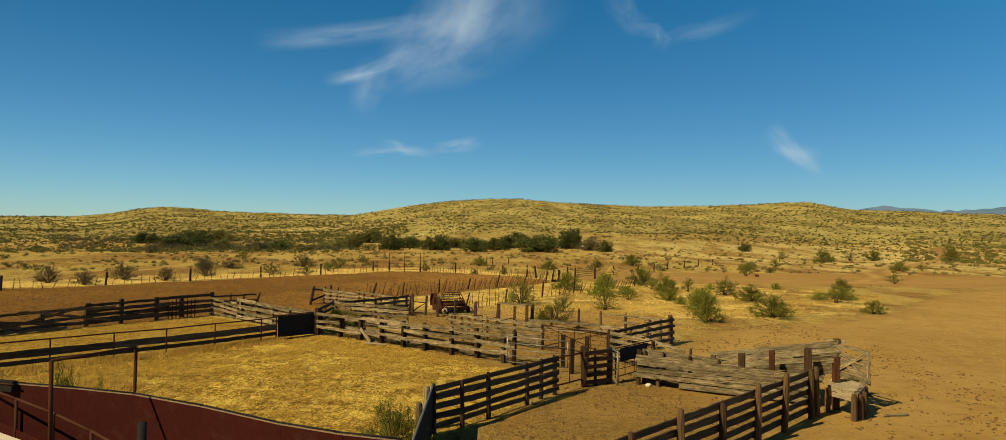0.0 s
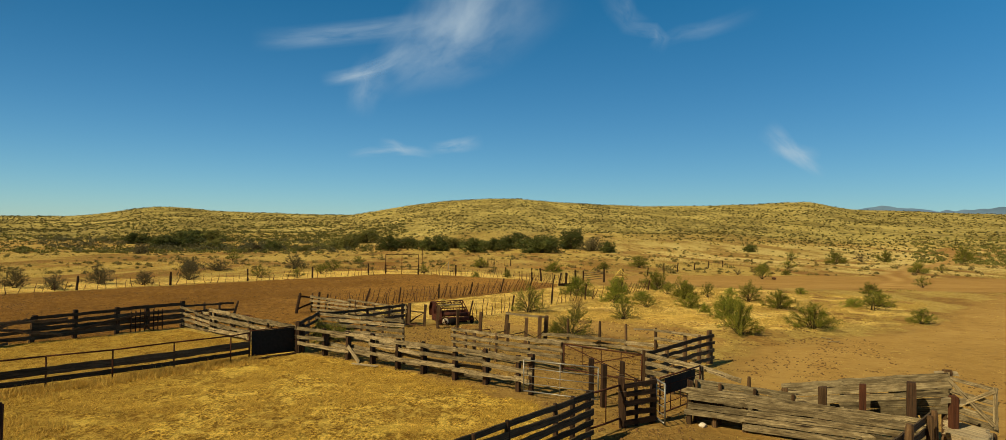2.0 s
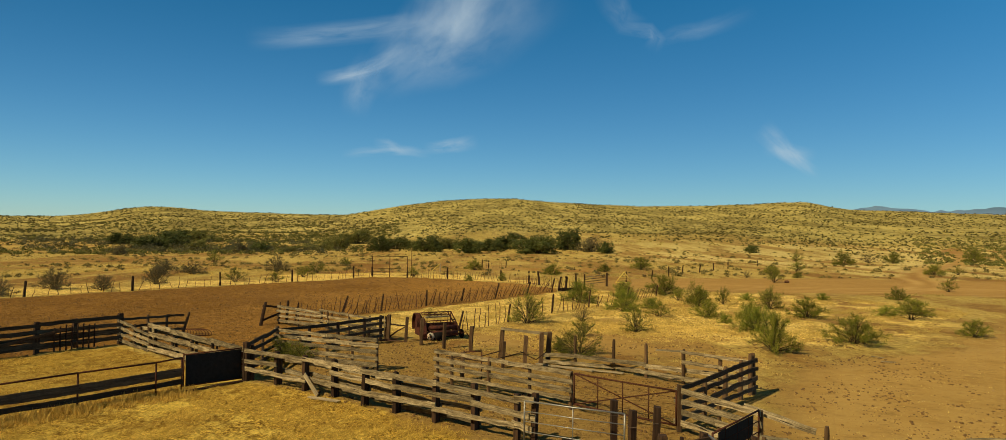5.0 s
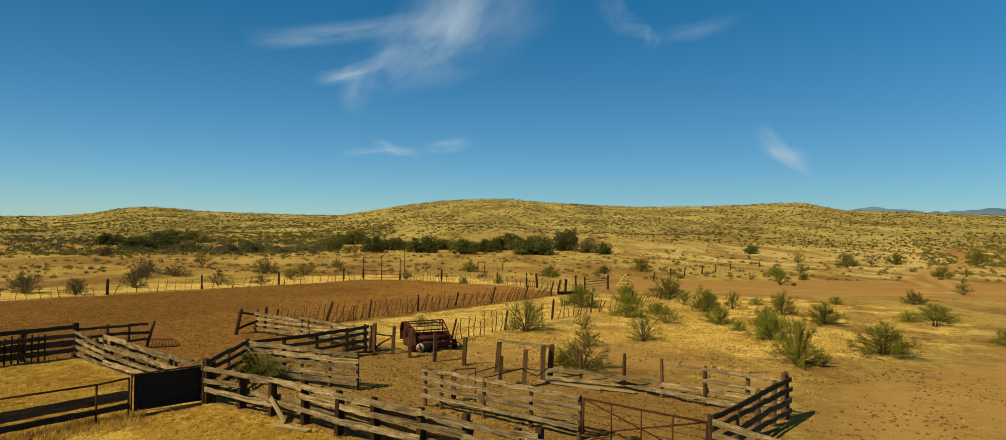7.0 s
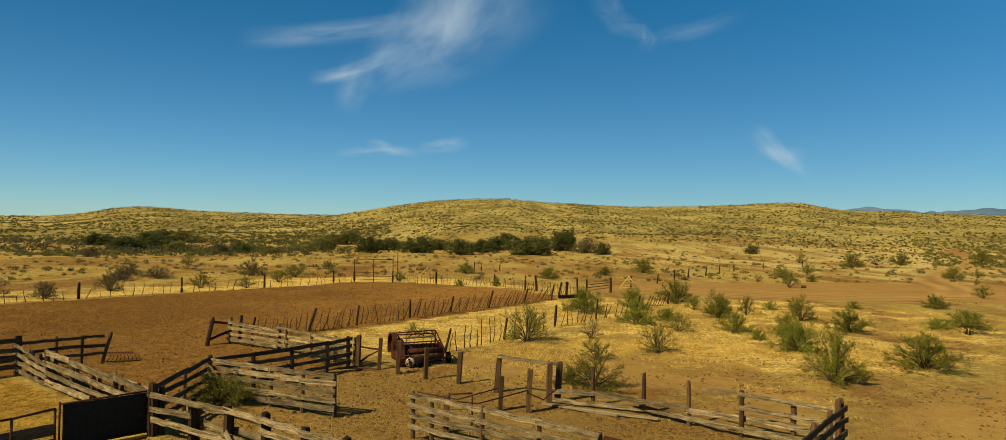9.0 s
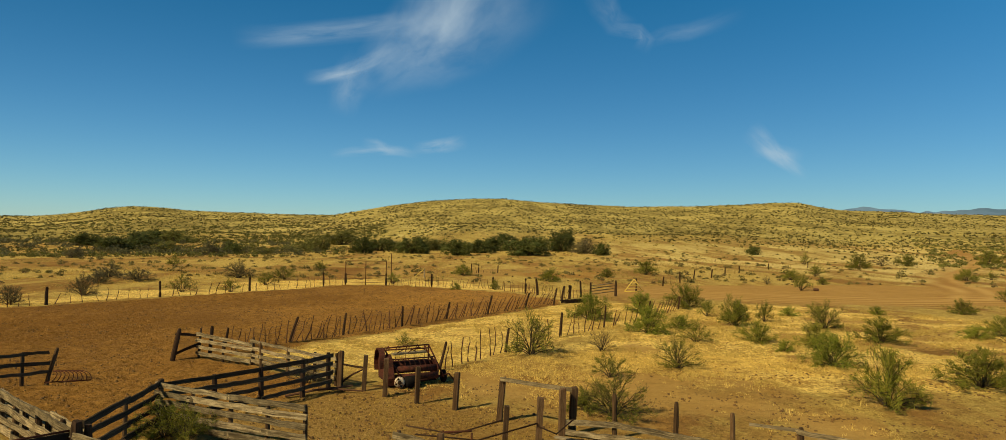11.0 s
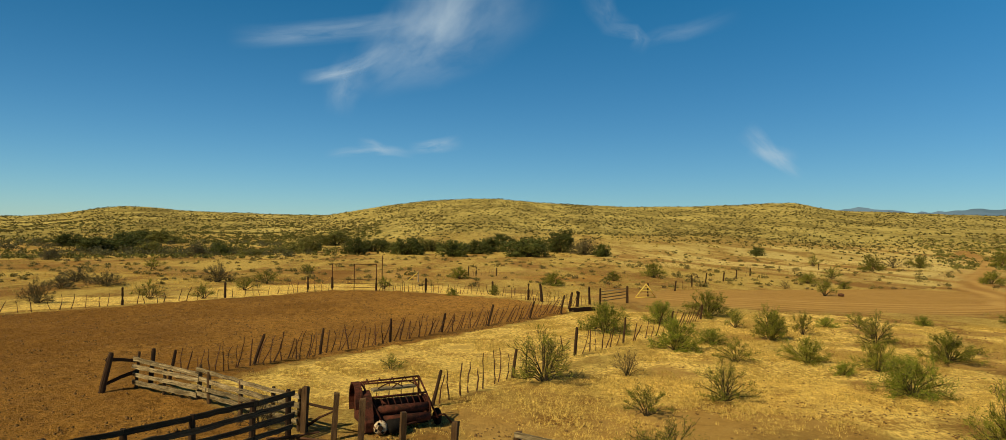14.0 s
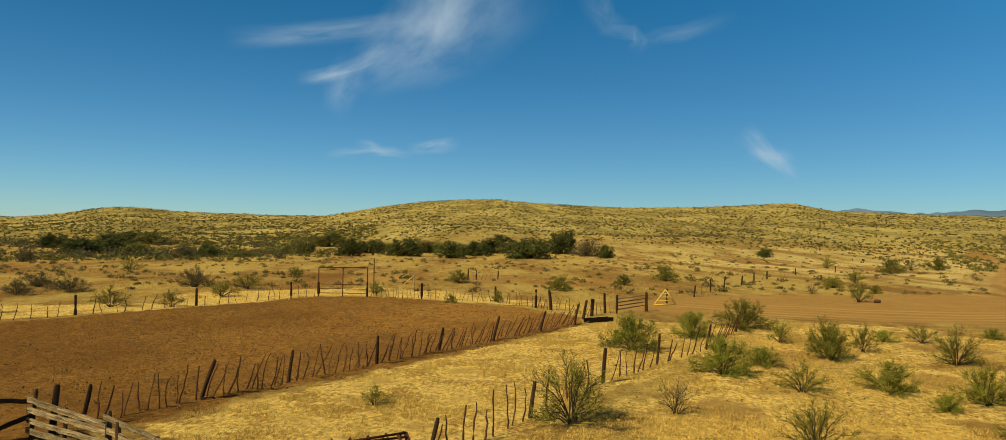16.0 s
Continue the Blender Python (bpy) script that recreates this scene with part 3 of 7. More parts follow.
def tracks(x, y):
    t = np.zeros((len(x), 4))
    wx, wy = x + 0.5 * lattice(x, y, 6, 91), y + 0.5 * lattice(x, y, 6, 92)
    wear = np.clip(0.75 + 0.6 * lattice(x, y, 5, 93), 0.1, 1)
    for pts, half, *faint in ROAD_TRACKS + YARD_TRACKS:
        worn = wear * (faint[0] if faint else 1.0)
        d = line_distance(pts, wx, wy)
        wide = 0.45 if half < 1.4 else 0.9
        rut = np.clip(1.3 - np.abs(d - half) / wide, 0, 1)
        lip = np.clip(1.2 - np.abs(d - half - 2 * wide) / wide, 0, 1) + np.clip(1.0 - d / wide, 0, 1)
        t[:, 0] = np.maximum(t[:, 0], rut * worn)
        t[:, 1] = np.maximum(t[:, 1], np.clip(lip, 0, 1) * worn * 0.8)
    return t


def soft(poly, x, y, reach, seed):
    """Share of a neighbourhood that lies inside: 0..1 with a fringe."""
    r = np.random.RandomState(seed)
    total = np.zeros(len(x))
    near = inside([(min(p[0] for p in poly) - 9, min(p[1] for p in poly) - 9), (max(p[0] for p in poly) + 9, min(p[1] for p in poly) - 9), (max(p[0] for p in poly) + 9, max(p[1] for p in poly) + 9), (min(p[0] for p in poly) - 9, max(p[1] for p in poly) + 9)], x, y)
    for k in range(10):
        total[near] += inside(poly, x[near] + r.normal(0, reach), y[near] + r.normal(0, reach))
    return total / 10


def zones(x, y):
    wx = x + 0.9 * lattice(x, y, 2.2, 21) + 0.35 * lattice(x, y, 0.7, 22)
    wy = y + 0.9 * lattice(x, y, 2.2, 23) + 0.35 * lattice(x, y, 0.7, 24)
    z = np.zeros((len(x), 4))
    z[:, 3] = np.clip((np.hypot(x, y) - 265 + 70 * lattice(x, y, 60, 20)) / 150, 0, 1)
    field = soft(FIELD, x + 0.35 * lattice(x, y, 1.5, 25), y + 0.35 * lattice(x, y, 1.5, 26), 0.25, 1)
    straw = np.maximum(soft(STRAW_PEN, wx, wy, 0.5, 2), inside(STRAW_SIDE, x, y))
    strip = soft(STRIP, wx, wy, 0.9, 3)
    lush = soft(GRASS_RIGHT, wx, wy, 2.2, 4)
    yard = np.maximum(soft(YARD, wx, wy, 1.8, 5), np.maximum(soft(ROAD, wx, wy, 1.5, 6), soft(ROAD_BEND, x, y, 1.2, 14)))
    pens = soft(PENS, wx, wy, 0.6, 7)
    sx, sy = x + 4 * lattice(x, y, 9, 81), y + 3 * lattice(x, y, 7, 82)
    behind = soft(FAR_STRIP, sx, sy, 1.5, 8) * (1 - field)
    bare = np.maximum(soft(BARE[0], sx, sy, 3, 9), soft(BARE[1], sx, sy, 3, 10))
    z[:, 0] = straw * (1 - 0.35 * np.clip(lattice(x, y, 1.9, 27), 0, 1))
    z[:, 1] = np.maximum(np.maximum(field, 0.5 * pens), bare * (1 - behind) * np.clip(0.48 + 0.6 * lattice(x, y, 11, 85), 0, 0.85))
    z[:, 2] = np.maximum(yard * (1 - straw) * (1 - 0.9 * lush), pens)
    z[:, 2] = np.maximum(z[:, 2], lush * np.clip(0.32 + 0.65 * lattice(x, y, 3.0, 29), 0, 0.85) * (1 - strip))
    z[:, 2] = np.maximum(z[:, 2], bare * (1 - behind) * np.clip(0.5 + 0.6 * lattice(x, y, 8, 84), 0, 1))
    openly = soft(OPEN_EARTH, wx, wy, 1.5, 12)
    z[:, 2] = np.maximum(z[:, 2], openly * np.clip(0.62 + 0.55 * lattice(x, y, 2.5, 86), 0, 1))
    chute = soft([(-1, 13), (-1, 21), (3.1, 27), (7, 28.8), (10, 27), (12.8, 24), (4, 13)], wx, wy, 0.8, 13)
    z[:, 1] = np.maximum(z[:, 1], chute * np.clip(0.42 + 0.2 * lattice(x, y, 1.7, 89), 0, 0.6))
    t = tracks(x, y)
    t[:, 1] = np.maximum(t[:, 1], np.maximum(0.4 * soft(ROAD, wx, wy, 1.5, 6), 0.9 * soft(ROAD_BEND, x, y, 1.2, 14)))
    t[:, 2] = np.maximum(np.maximum(strip, lush * np.clip(0.75 + 0.5 * lattice(x, y, 3.0, 28), 0.3, 1)), behind * np.clip(0.8 + 0.5 * lattice(x, y, 6, 83), 0, 1))
    r, a = np.hypot(x, y), np.degrees(np.arctan2(x, y))
    flats = np.clip((r - 165 + 45 * np.clip((a - 18) / 10, 0, 1)) / 30, 0, 1) * np.clip((380 - r) / 80, 0, 1) * np.clip((a - 6) / 8, 0, 1) * (1 - yard)
    t[:, 3] = flats
    return np.clip(z, 0, 1), np.clip(t, 0, 1)


def axis(lo, hi, step, far_lo, far_hi, growth, growth_up):
    fine = list(np.arange(lo, hi + 1e-6, step))
    out, s = [], step
    v = lo
    while v > far_lo:
        s *= growth
        v -= s
        out.append(v)
    head = out[::-1]
    out, s = [], step
    v = hi
    while v < far_hi:
        s *= growth_up
        v += s
        out.append(v)
    return np.array(head + fine + out)


gx = axis(-46, 60, 0.44, -2400, 2400, 1.05, 1.024)
gy = axis(-2, 112, 0.44, -1500, 2600, 1.1, 1.024)
XX, YY = np.meshgrid(gx, gy)
px, py = XX.ravel(), YY.ravel()
pz = height(px, py)
clods = inside(FIELD, px, py)
pz += np.where(clods, 0.13 * lattice(px, py, 0.45, 31) + 0.08 * lattice(px, py, 1.1, 32), 0)
pz += np.where(inside(PENS, px, py) | inside(OPEN_EARTH, px, py), 0.045 * lattice(px, py, 0.42, 33), 0)
nx, ny = len(gx), len(gy)
idx = np.arange(nx * ny).reshape(ny, nx)
quads = np.stack([idx[:-1, :-1], idx[:-1, 1:], idx[1:, 1:], idx[1:, :-1]], -1).reshape(-1, 4)


def sheet(name, verts, faces, mat):
    """A mesh from arrays."""
    me = bpy.data.meshes.new(name)
    n = faces.shape[1]
    me.vertices.add(len(verts))
    me.vertices.foreach_set("co", np.asarray(verts, np.float32).ravel())
    me.loops.add(faces.size)
    me.loops.foreach_set("vertex_index", faces.ravel().astype(np.int32))
    me.polygons.add(len(faces))
    me.polygons.foreach_set("loop_start", np.arange(0, faces.size, n, dtype=np.int32))
    me.update(calc_edges=True)
    me.materials.append(mat)
    return me


gm = sheet("ground", np.stack([px, py, pz], 1), quads, ground_material())
zone_mix, track_mix = zones(px, py)
attr = gm.attributes.new("zone", "FLOAT_COLOR", "POINT")
attr.data.foreach_set("color", zone_mix.astype(np.float32).ravel())
attr = gm.attributes.new("track", "FLOAT_COLOR", "POINT")
attr.data.foreach_set("color", track_mix.astype(np.float32).ravel())
gm.polygons.foreach_set("use_smooth", np.ones(len(quads), bool))
ground = tagged(new("ground", gm), "dry ranch ground of straw, bare earth and thin grass", "ground", kind="structure")


def floor_z(x, y):
    return float(height(np.array([x]), np.array([y]))[0])


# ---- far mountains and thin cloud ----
# distance haze is mixed into the mountains' base colour
BLUE = plain("haze_tinted_mountain", (0.085, 0.15, 0.235), (0.110, 0.18, 0.27), 0.004, 1.0, 0, 0, (0.07, 0.13, 0.20), 0.002)
RANGE = [(24, 1.6), (27.5, 2.02), (28.4, 2.14), (29.4, 2.32), (30.3, 2.20), (31.0, 2.13), (32.0, 2.02), (33.2, 1.95), (34.2, 2.0), (35.4, 2.12), (36.8, 2.22), (38.5, 2.20), (41, 2.05), (44, 1.9), (48, 1.6)]
az = np.radians(np.linspace(24, 48, 120))
el = np.interp(np.degrees(az), [a for a, _ in RANGE], [b for _, b in RANGE])
FAR = 4300.0
rows_v = []
for k in range(8):
    f = k / 7
    rr = FAR - 700 * (1 - f) + 60 * lattice(np.degrees(az) * 60, np.full(az.shape, k * 100.0), 60, 41)
    hh = (np.tan(np.radians(el)) * FAR + 6 + 6 * lattice(np.degrees(az), az * 0, 0.5, 42)) * f ** 0.8 - 20 * (1 - f)
    rows_v.append(np.stack([rr * np.sin(az), rr * np.cos(az), hh], 1))
mv = np.concatenate(rows_v)
ii = np.arange(8 * 120).reshape(8, 120)
mq = np.stack([ii[:-1, :-1], ii[:-1, 1:], ii[1:, 1:], ii[1:, :-1]], -1).reshape(-1, 4)
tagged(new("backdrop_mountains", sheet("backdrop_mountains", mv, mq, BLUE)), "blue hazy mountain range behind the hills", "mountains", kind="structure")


def cloud_material(name, seed, thick, along, across):
    """Thin streaked cloud, fading out towards its edge."""
    m, nt, bsdf = material(name)
    uv = node(nt, "TexCoord").outputs["UV"]
    warp = node(nt, "TexNoise", Scale=2.6, Detail=4.0)
    nt.links.new(uv, warp.inputs["Vector"])
    add = nt.nodes.new("ShaderNodeVectorMath")
    add.operation = "MULTIPLY_ADD"
    nt.links.new(warp.outputs["Color"], add.inputs[0])
    add.inputs[1].default_value = (0.35, 0.35, 0)
    nt.links.new(uv, add.inputs[2])
    mp = node(nt, "Mapping")
    nt.links.new(add.outputs[0], mp.inputs["Vector"])
    mp.inputs["Location"].default_value = (seed * 3.7, seed * 1.9, 0)
    mp.inputs["Scale"].default_value = (along, across, 1)
    n1 = noised(nt, mp.outputs[0], 1.6, 6.0, 0.55)
    sp = nt.nodes.new("ShaderNodeSeparateXYZ")
    nt.links.new(uv, sp.inputs[0])
    fade = None
    for out in (sp.outputs[0], sp.outputs[1]):
        e = maths(nt, "MULTIPLY", maths(nt, "MULTIPLY", out, maths(nt, "SUBTRACT", 1.0, out)), 4.0)
        e = maths(nt, "POWER", e, 1.6)
        fade = e if fade is None else maths(nt, "MULTIPLY", fade, e)
    body = ramp(nt, n1, 0.30, 0.72)
    alpha = maths(nt, "MULTIPLY", maths(nt, "MULTIPLY", body, fade), thick)
    # sunlit brightness is put in as emission; the sheet itself takes no light
    em = node(nt, "Emission", Color=(0.55, 0.66, 0.72, 1), Strength=0.76)
    tr = node(nt, "BsdfTransparent")
    mx = node(nt, "MixShader")
    nt.links.new(alpha, mx.inputs[0])
    nt.links.new(tr.outputs[0], mx.inputs[1])
    nt.links.new(em.outputs[0], mx.inputs[2])
    nt.links.new(mx.outputs[0], nt.nodes["Material Output"].inputs["Surface"])
    return m


def cloud(seed, spine, width, thick, along=1.0, across=3.0):
    """A streak of cirrus along a line of (azimuth, elevation) degrees, far away."""
    D = 4700.0
    bm = bmesh.new()
    uvl = bm.loops.layers.uv.verify()
    rows = []
    n = len(spine)
    for k, (a, e) in enumerate(spine):
        a2, e2 = spine[min(k + 1, n - 1)]
        a1, e1 = spine[max(k - 1, 0)]
        ta, te = a2 - a1, e2 - e1
        L = math.hypot(ta, te)
        na, ne = -te / L, ta / L
        row = []
        for j in range(7):
            w = (j / 6 - 0.5) * (width if isinstance(width, (int, float)) else lerp(width[0], width[1], k / (n - 1)))
            aa, ee = radians(a + na * w), radians(e + ne * w)
            row.append(bm.verts.new((D * math.sin(aa) * math.cos(ee), D * math.cos(aa) * math.cos(ee), D * math.sin(ee))))
        rows.append(row)
    for k in range(n - 1):
        for j in range(6):
            f = bm.faces.new((rows[k][j], rows[k][j + 1], rows[k + 1][j + 1], rows[k + 1][j]))
            for lp, (u, v) in zip(f.loops, ((k, j), (k, j + 1), (k + 1, j + 1), (k + 1, j))):
                lp[uvl].uv = (u / (n - 1), v / 6)
    me = bpy.data.meshes.new("cloud")
    bm.to_mesh(me)
    bm.free()
    me.materials.append(cloud_material("cirrus", seed, thick, along, across))
    ob = tagged(new("cloud", me), "thin white wisp of high cirrus cloud in the sky", "cloud", "wisps of cirrus", kind="structure")
    ob.visible_shadow = False
    return ob


GREAT_WISP = [  # seed, spine in degrees (azimuth, elevation), width at its ends, thickness, grain along and across
    (1, [(2.6, 23.6), (-0.1, 20.7), (-3.1, 17.4), (-6.1, 15.3), (-8.7, 13.6), (-11.1, 11.6)], (15.6, 3.6), 0.62, 1.5, 1.3),
    (2, [(-0.7, 22.1), (-2.6, 19.2), (-3.9, 17.6), (-5.7, 16.0), (-7.1, 14.7)], (6.8, 3.6), 0.38, 1.3, 1.5),
    (3, [(-3.9, 17.6), (-7.2, 17.1), (-10.4, 16.5), (-14.5, 15.8), (-18.1, 15.2), (-21.0, 14.8)], (2.3, 2.1), 0.48, 1.3, 1.0),
    (4, [(-7.2, 15.5), (-8.8, 14.6), (-10.1, 13.8), (-11.9, 13.0), (-13.7, 12.5), (-15.5, 12.2)], (1.8, 1.4), 0.75, 1.0, 0.9),
    (5, [(-10.1, 13.5), (-11.4, 12.4), (-12.0, 11.1), (-12.2, 9.2)], (4.7, 2.6), 0.34, 1.0, 1.2),
]
LOW_WISPS = [
    (6, [(-13.3, 6.2), (-11.3, 6.6), (-9.1, 6.8), (-7.5, 6.8), (-5.6, 6.5)], (1.0, 1.0), 0.6, 1.0, 0.9),
    (7, [(-10.7, 7.4), (-9.4, 7.3), (-8.3, 6.9), (-6.5, 6.7)], (1.1, 1.1), 0.32, 1.0, 0.9),
    (8, [(-6.5, 7.0), (-4.8, 7.2), (-3.5, 7.4), (-1.6, 7.8)], (1.2, 1.6), 0.6, 1.0, 0.9),
    (9, [(21.2, 8.8), (22.3, 7.7), (23.3, 6.6), (24.5, 5.7), (25.8, 4.6)], (2.3, 1.1), 0.7, 1.1, 1.2),
    (10, [(21.4, 7.0), (22.8, 6.9), (24.2, 6.5), (25.5, 6.2)], (1.8, 1.4), 0.3, 1.0, 1.0),
]
HIGH_WISPS = [
    (11, [(8.9, 20.6), (9.7, 18.7), (10.6, 17.4), (12.4, 16.8)], (3.6, 1.8), 0.2, 1.1, 1.2),
    (12, [(9.5, 16.9), (11.1, 16.8), (12.6, 16.6), (13.2, 16.0), (12.6, 14.9)], (1.1, 1.9), 0.30, 1.0, 1.0),
    (13, [(12.2, 15.5), (13.5, 15.9), (14.8, 16.3), (16.6, 16.4), (18.6, 16.9), (21.3, 17.7)], (1.5, 1.8), 0.16, 1.2, 1.0),
]
for streak in GREAT_WISP + LOW_WISPS + HIGH_WISPS:
    cloud(*streak)


# ---- fences ----
def board_fence(label, posts, rails, mat=None, side=1, width=0.19, span=2, post_w=0.17, square=False, post_mat=None, gaps=(), group="", both=False, droop=0.03, sink=0.0, warp=0.016, stagger=True):
    """Posts (x, y, height[, lean x, lean y]) with sawn boards nailed to one face; rails are heights at the first and last post."""
    mat = mat or BOARD
    pm = post_mat or POST
    x0, y0 = posts[0][0], posts[0][1]
    t = thing("board_fence", label, "fence", x0, y0, 0, group or "corral fences")
    for p in posts:
        bm = bmesh.new()
        lean = (p[3], p[4]) if len(p) > 3 else (rng.uniform(-0.03, 0.03), rng.uniform(-0.03, 0.03))
        if square:
            squared_post(bm, p[0], p[1], p[2], post_w, lean, math.atan2(posts[-1][1] - y0, posts[-1][0] - x0))
        else:
            round_post(bm, p[0], p[1], p[2], post_w / 2, lean)
        part("post", bm, pm, t)
    total = sum(math.hypot(b[0] - a[0], b[1] - a[1]) for a, b in zip(posts, posts[1:]))
    for ri, (za, zb) in enumerate(rails):
        faces = (side, -side) if both else (side,)
        for sd in faces:
            k = (ri % span) if span > 1 and stagger else 0
            starts = [0] + list(range(k if k else span, len(posts) - 1, span)) + [len(posts) - 1]
            starts = sorted(set(starts))
            for s, e in zip(starts, starts[1:]):
                if (ri, s) in gaps:
                    continue
                a, b = posts[s], posts[e]
                fa = sum(math.hypot(q[0] - p[0], q[1] - p[1]) for p, q in zip(posts[:s], posts[1:s + 1])) / total
                fb = sum(math.hypot(q[0] - p[0], q[1] - p[1]) for p, q in zip(posts[:e], posts[1:e + 1])) / total
                d = Vector((b[0] - a[0], b[1] - a[1], 0)).normalized()
                n = Vector((d.y, -d.x, 0)) * sd * (post_w * 0.5 + 0.028)
                pa = Vector((a[0], a[1], lerp(za, zb, fa) + rng.uniform(-droop, droop) + sink)) + n - d * rng.uniform(0.02, 0.15)
                pb = Vector((b[0], b[1], lerp(za, zb, fb) + rng.uniform(-droop, droop) + sink)) + n + d * rng.uniform(0.02, 0.15)
                bm = bmesh.new()
                plank(bm, pa, pb, width * rng.uniform(0.85, 1.12), 0.052, warp, 5, rng.uniform(-5, 5) * warp)
                part("board", bm, mat, t)
    return t


def pipe(parent, name, pts, r, mat, sides=7, label=""):
    bm = bmesh.new()
    tube(bm, pts, r, sides)
    return smooth_shade(part(name, bm, mat, parent, label))


def stick(bm, x, y, h, lean, r=0.022, crook=0.05):
    pts, rad = [], []
    ph = rng.uniform(0, 6.28)
    for k in range(6):
        f = k / 5
        z = -0.08 + (h + 0.08) * f
        c = crook * math.sin(f * rng.uniform(2.5, 5.0) + ph)
        pts.append((x + lean[0] * z + c, y + lean[1] * z + c * 0.5, z))
        rad.append(r * (1.15 - 0.5 * f) * rng.uniform(0.85, 1.15))
    return tube(bm, pts, rad, 5)


def wire_fence(label, posts, stakes, lean=(0.12, 0.0), tall=1.15, strands=(0.4, 0.75, 1.1), post_r=0.075, group="wire fences", spread=0.12, stake_r=0.022):
    """Main posts (x, y, height, lean x, lean y) with crooked stick stays between them and strands of wire."""
    t = thing("wire_fence", label, "fence", posts[0][0], posts[0][1], 0, group)
    for p in posts:
        bm = bmesh.new()
        round_post(bm, p[0], p[1], p[2], post_r * rng.uniform(0.9, 1.2), (p[3], p[4]), crook=0.012)
        part("post", bm, TIE, t)
    for si, (a, b) in enumerate(zip(posts, posts[1:])):
        n = stakes if isinstance(stakes, int) else stakes[si]
        for k in range(n):
            f = (k + 1 + rng.uniform(-0.35, 0.35)) / (n + 1)
            bm = bmesh.new()
            stick(bm, lerp(a[0], b[0], f) + rng.uniform(-0.05, 0.05), lerp(a[1], b[1], f) + rng.uniform(-0.05, 0.05), tall * rng.uniform(0.7, 1.12),
                  ((lean[0] if len(lean) == 2 else lean[si]) + rng.gauss(0, spread), (lean[1] if len(lean) == 2 else 0.0) + rng.gauss(0, spread * 0.6)), stake_r * rng.uniform(0.75, 1.35), rng.uniform(0.015, 0.085))
            part("stake", bm, STICK, t)
        for z in strands:
            pts = [(lerp(a[0] + a[3] * z, b[0] + b[3] * z, f), lerp(a[1] + a[4] * z, b[1] + b[4] * z, f), z - 0.10 * math.sin(math.pi * f) * rng.uniform(0.3, 1.0)) for f in (0, 0.25, 0.5, 0.75, 1)]
            bm = bmesh.new()
            tube(bm, pts, 0.004, 3)
            part("wire", bm, WIRE, t)
    return t


def pipe_gate(label, a, b, z0, z1, bars, uprights, mat, r=0.022, cross=False, name="pipe_gate", sheet_mat=None, sheet_z=None, thin=0.75):
    """A welded pipe gate between a and b, with bars, uprights and, on some, a diagonal cross or a steel sheet."""
    a, b = Vector((*a, 0)), Vector((*b, 0))
    t = thing(name, label, "gate", a.x, a.y)
    up = Vector((0, 0, 1))
    P = lambda f, z: a.lerp(b, f) + up * z
    pipe(t, "frame", [P(0, z0), P(0, z1)], r * 1.3, mat)
    pipe(t, "frame", [P(1, z0), P(1, z1)], r * 1.3, mat)
    for k in range(bars):
        z = lerp(z0, z1, k / (bars - 1))
        pipe(t, "bar", [P(0, z), P(0.5, z - 0.01), P(1, z)], r * (1.3 if k in (0, bars - 1) else thin), mat)
    for k in range(uprights):
        f = (k + 1) / (uprights + 1)
        pipe(t, "upright", [P(f, z0), P(f, z1)], r * 0.8, mat)
    if cross:
        d = (b - a).normalized()
        n = Vector((d.y, -d.x, 0)) * r
        pipe(t, "brace", [P(0, z1) + n, P(1, z0) + n], r * 0.9, mat)
        pipe(t, "brace", [P(0, z0) - n, P(1, z1) - n], r * 0.9, mat)
    if sheet_mat:
        bm = bmesh.new()
        plank(bm, P(0.12, (sheet_z[0] + sheet_z[1]) / 2), P(0.86, (sheet_z[0] + sheet_z[1]) / 2), sheet_z[1] - sheet_z[0], 0.012, 0.0, 8)
        part("sheet", bm, sheet_mat, t, "dark painted steel sheet")
    return t


GREY = "weathered grey-brown board fence on old wooden posts"
# long board fence between the straw pen and the inner pens
MAIN = [(-10.55, 41.30, 1.70), (-9.00, 40.55, 1.42), (-7.55, 39.60, 1.45), (-6.10, 38.62, 1.50), (-4.65, 37.35, 1.45), (-3.30, 36.37, 1.50), (-1.75, 35.25, 1.50), (-0.35, 34.40, 1.55), (1.05, 33.15, 1.55), (1.56, 32.70, 1.68)]
board_fence(GREY + " beside the straw pen", MAIN, [(0.50, 0.55), (0.92, 0.96), (1.34, 1.40)], BOARD, 1, 0.185, 2, 0.18, droop=0.075, gaps=((1, 1),), square=True, post_mat=TIE)
board_fence("second row of weathered boards nailed behind the pen fence", [(p[0] + 0.10, p[1] + 0.14, p[2] - 0.25) for p in MAIN[1:8]], [(0.24, 0.24), (0.66, 0.62), (1.08, 1.08)], BOARD, -1, 0.17, 2, 0.14, droop=0.09, post_mat=TIE)
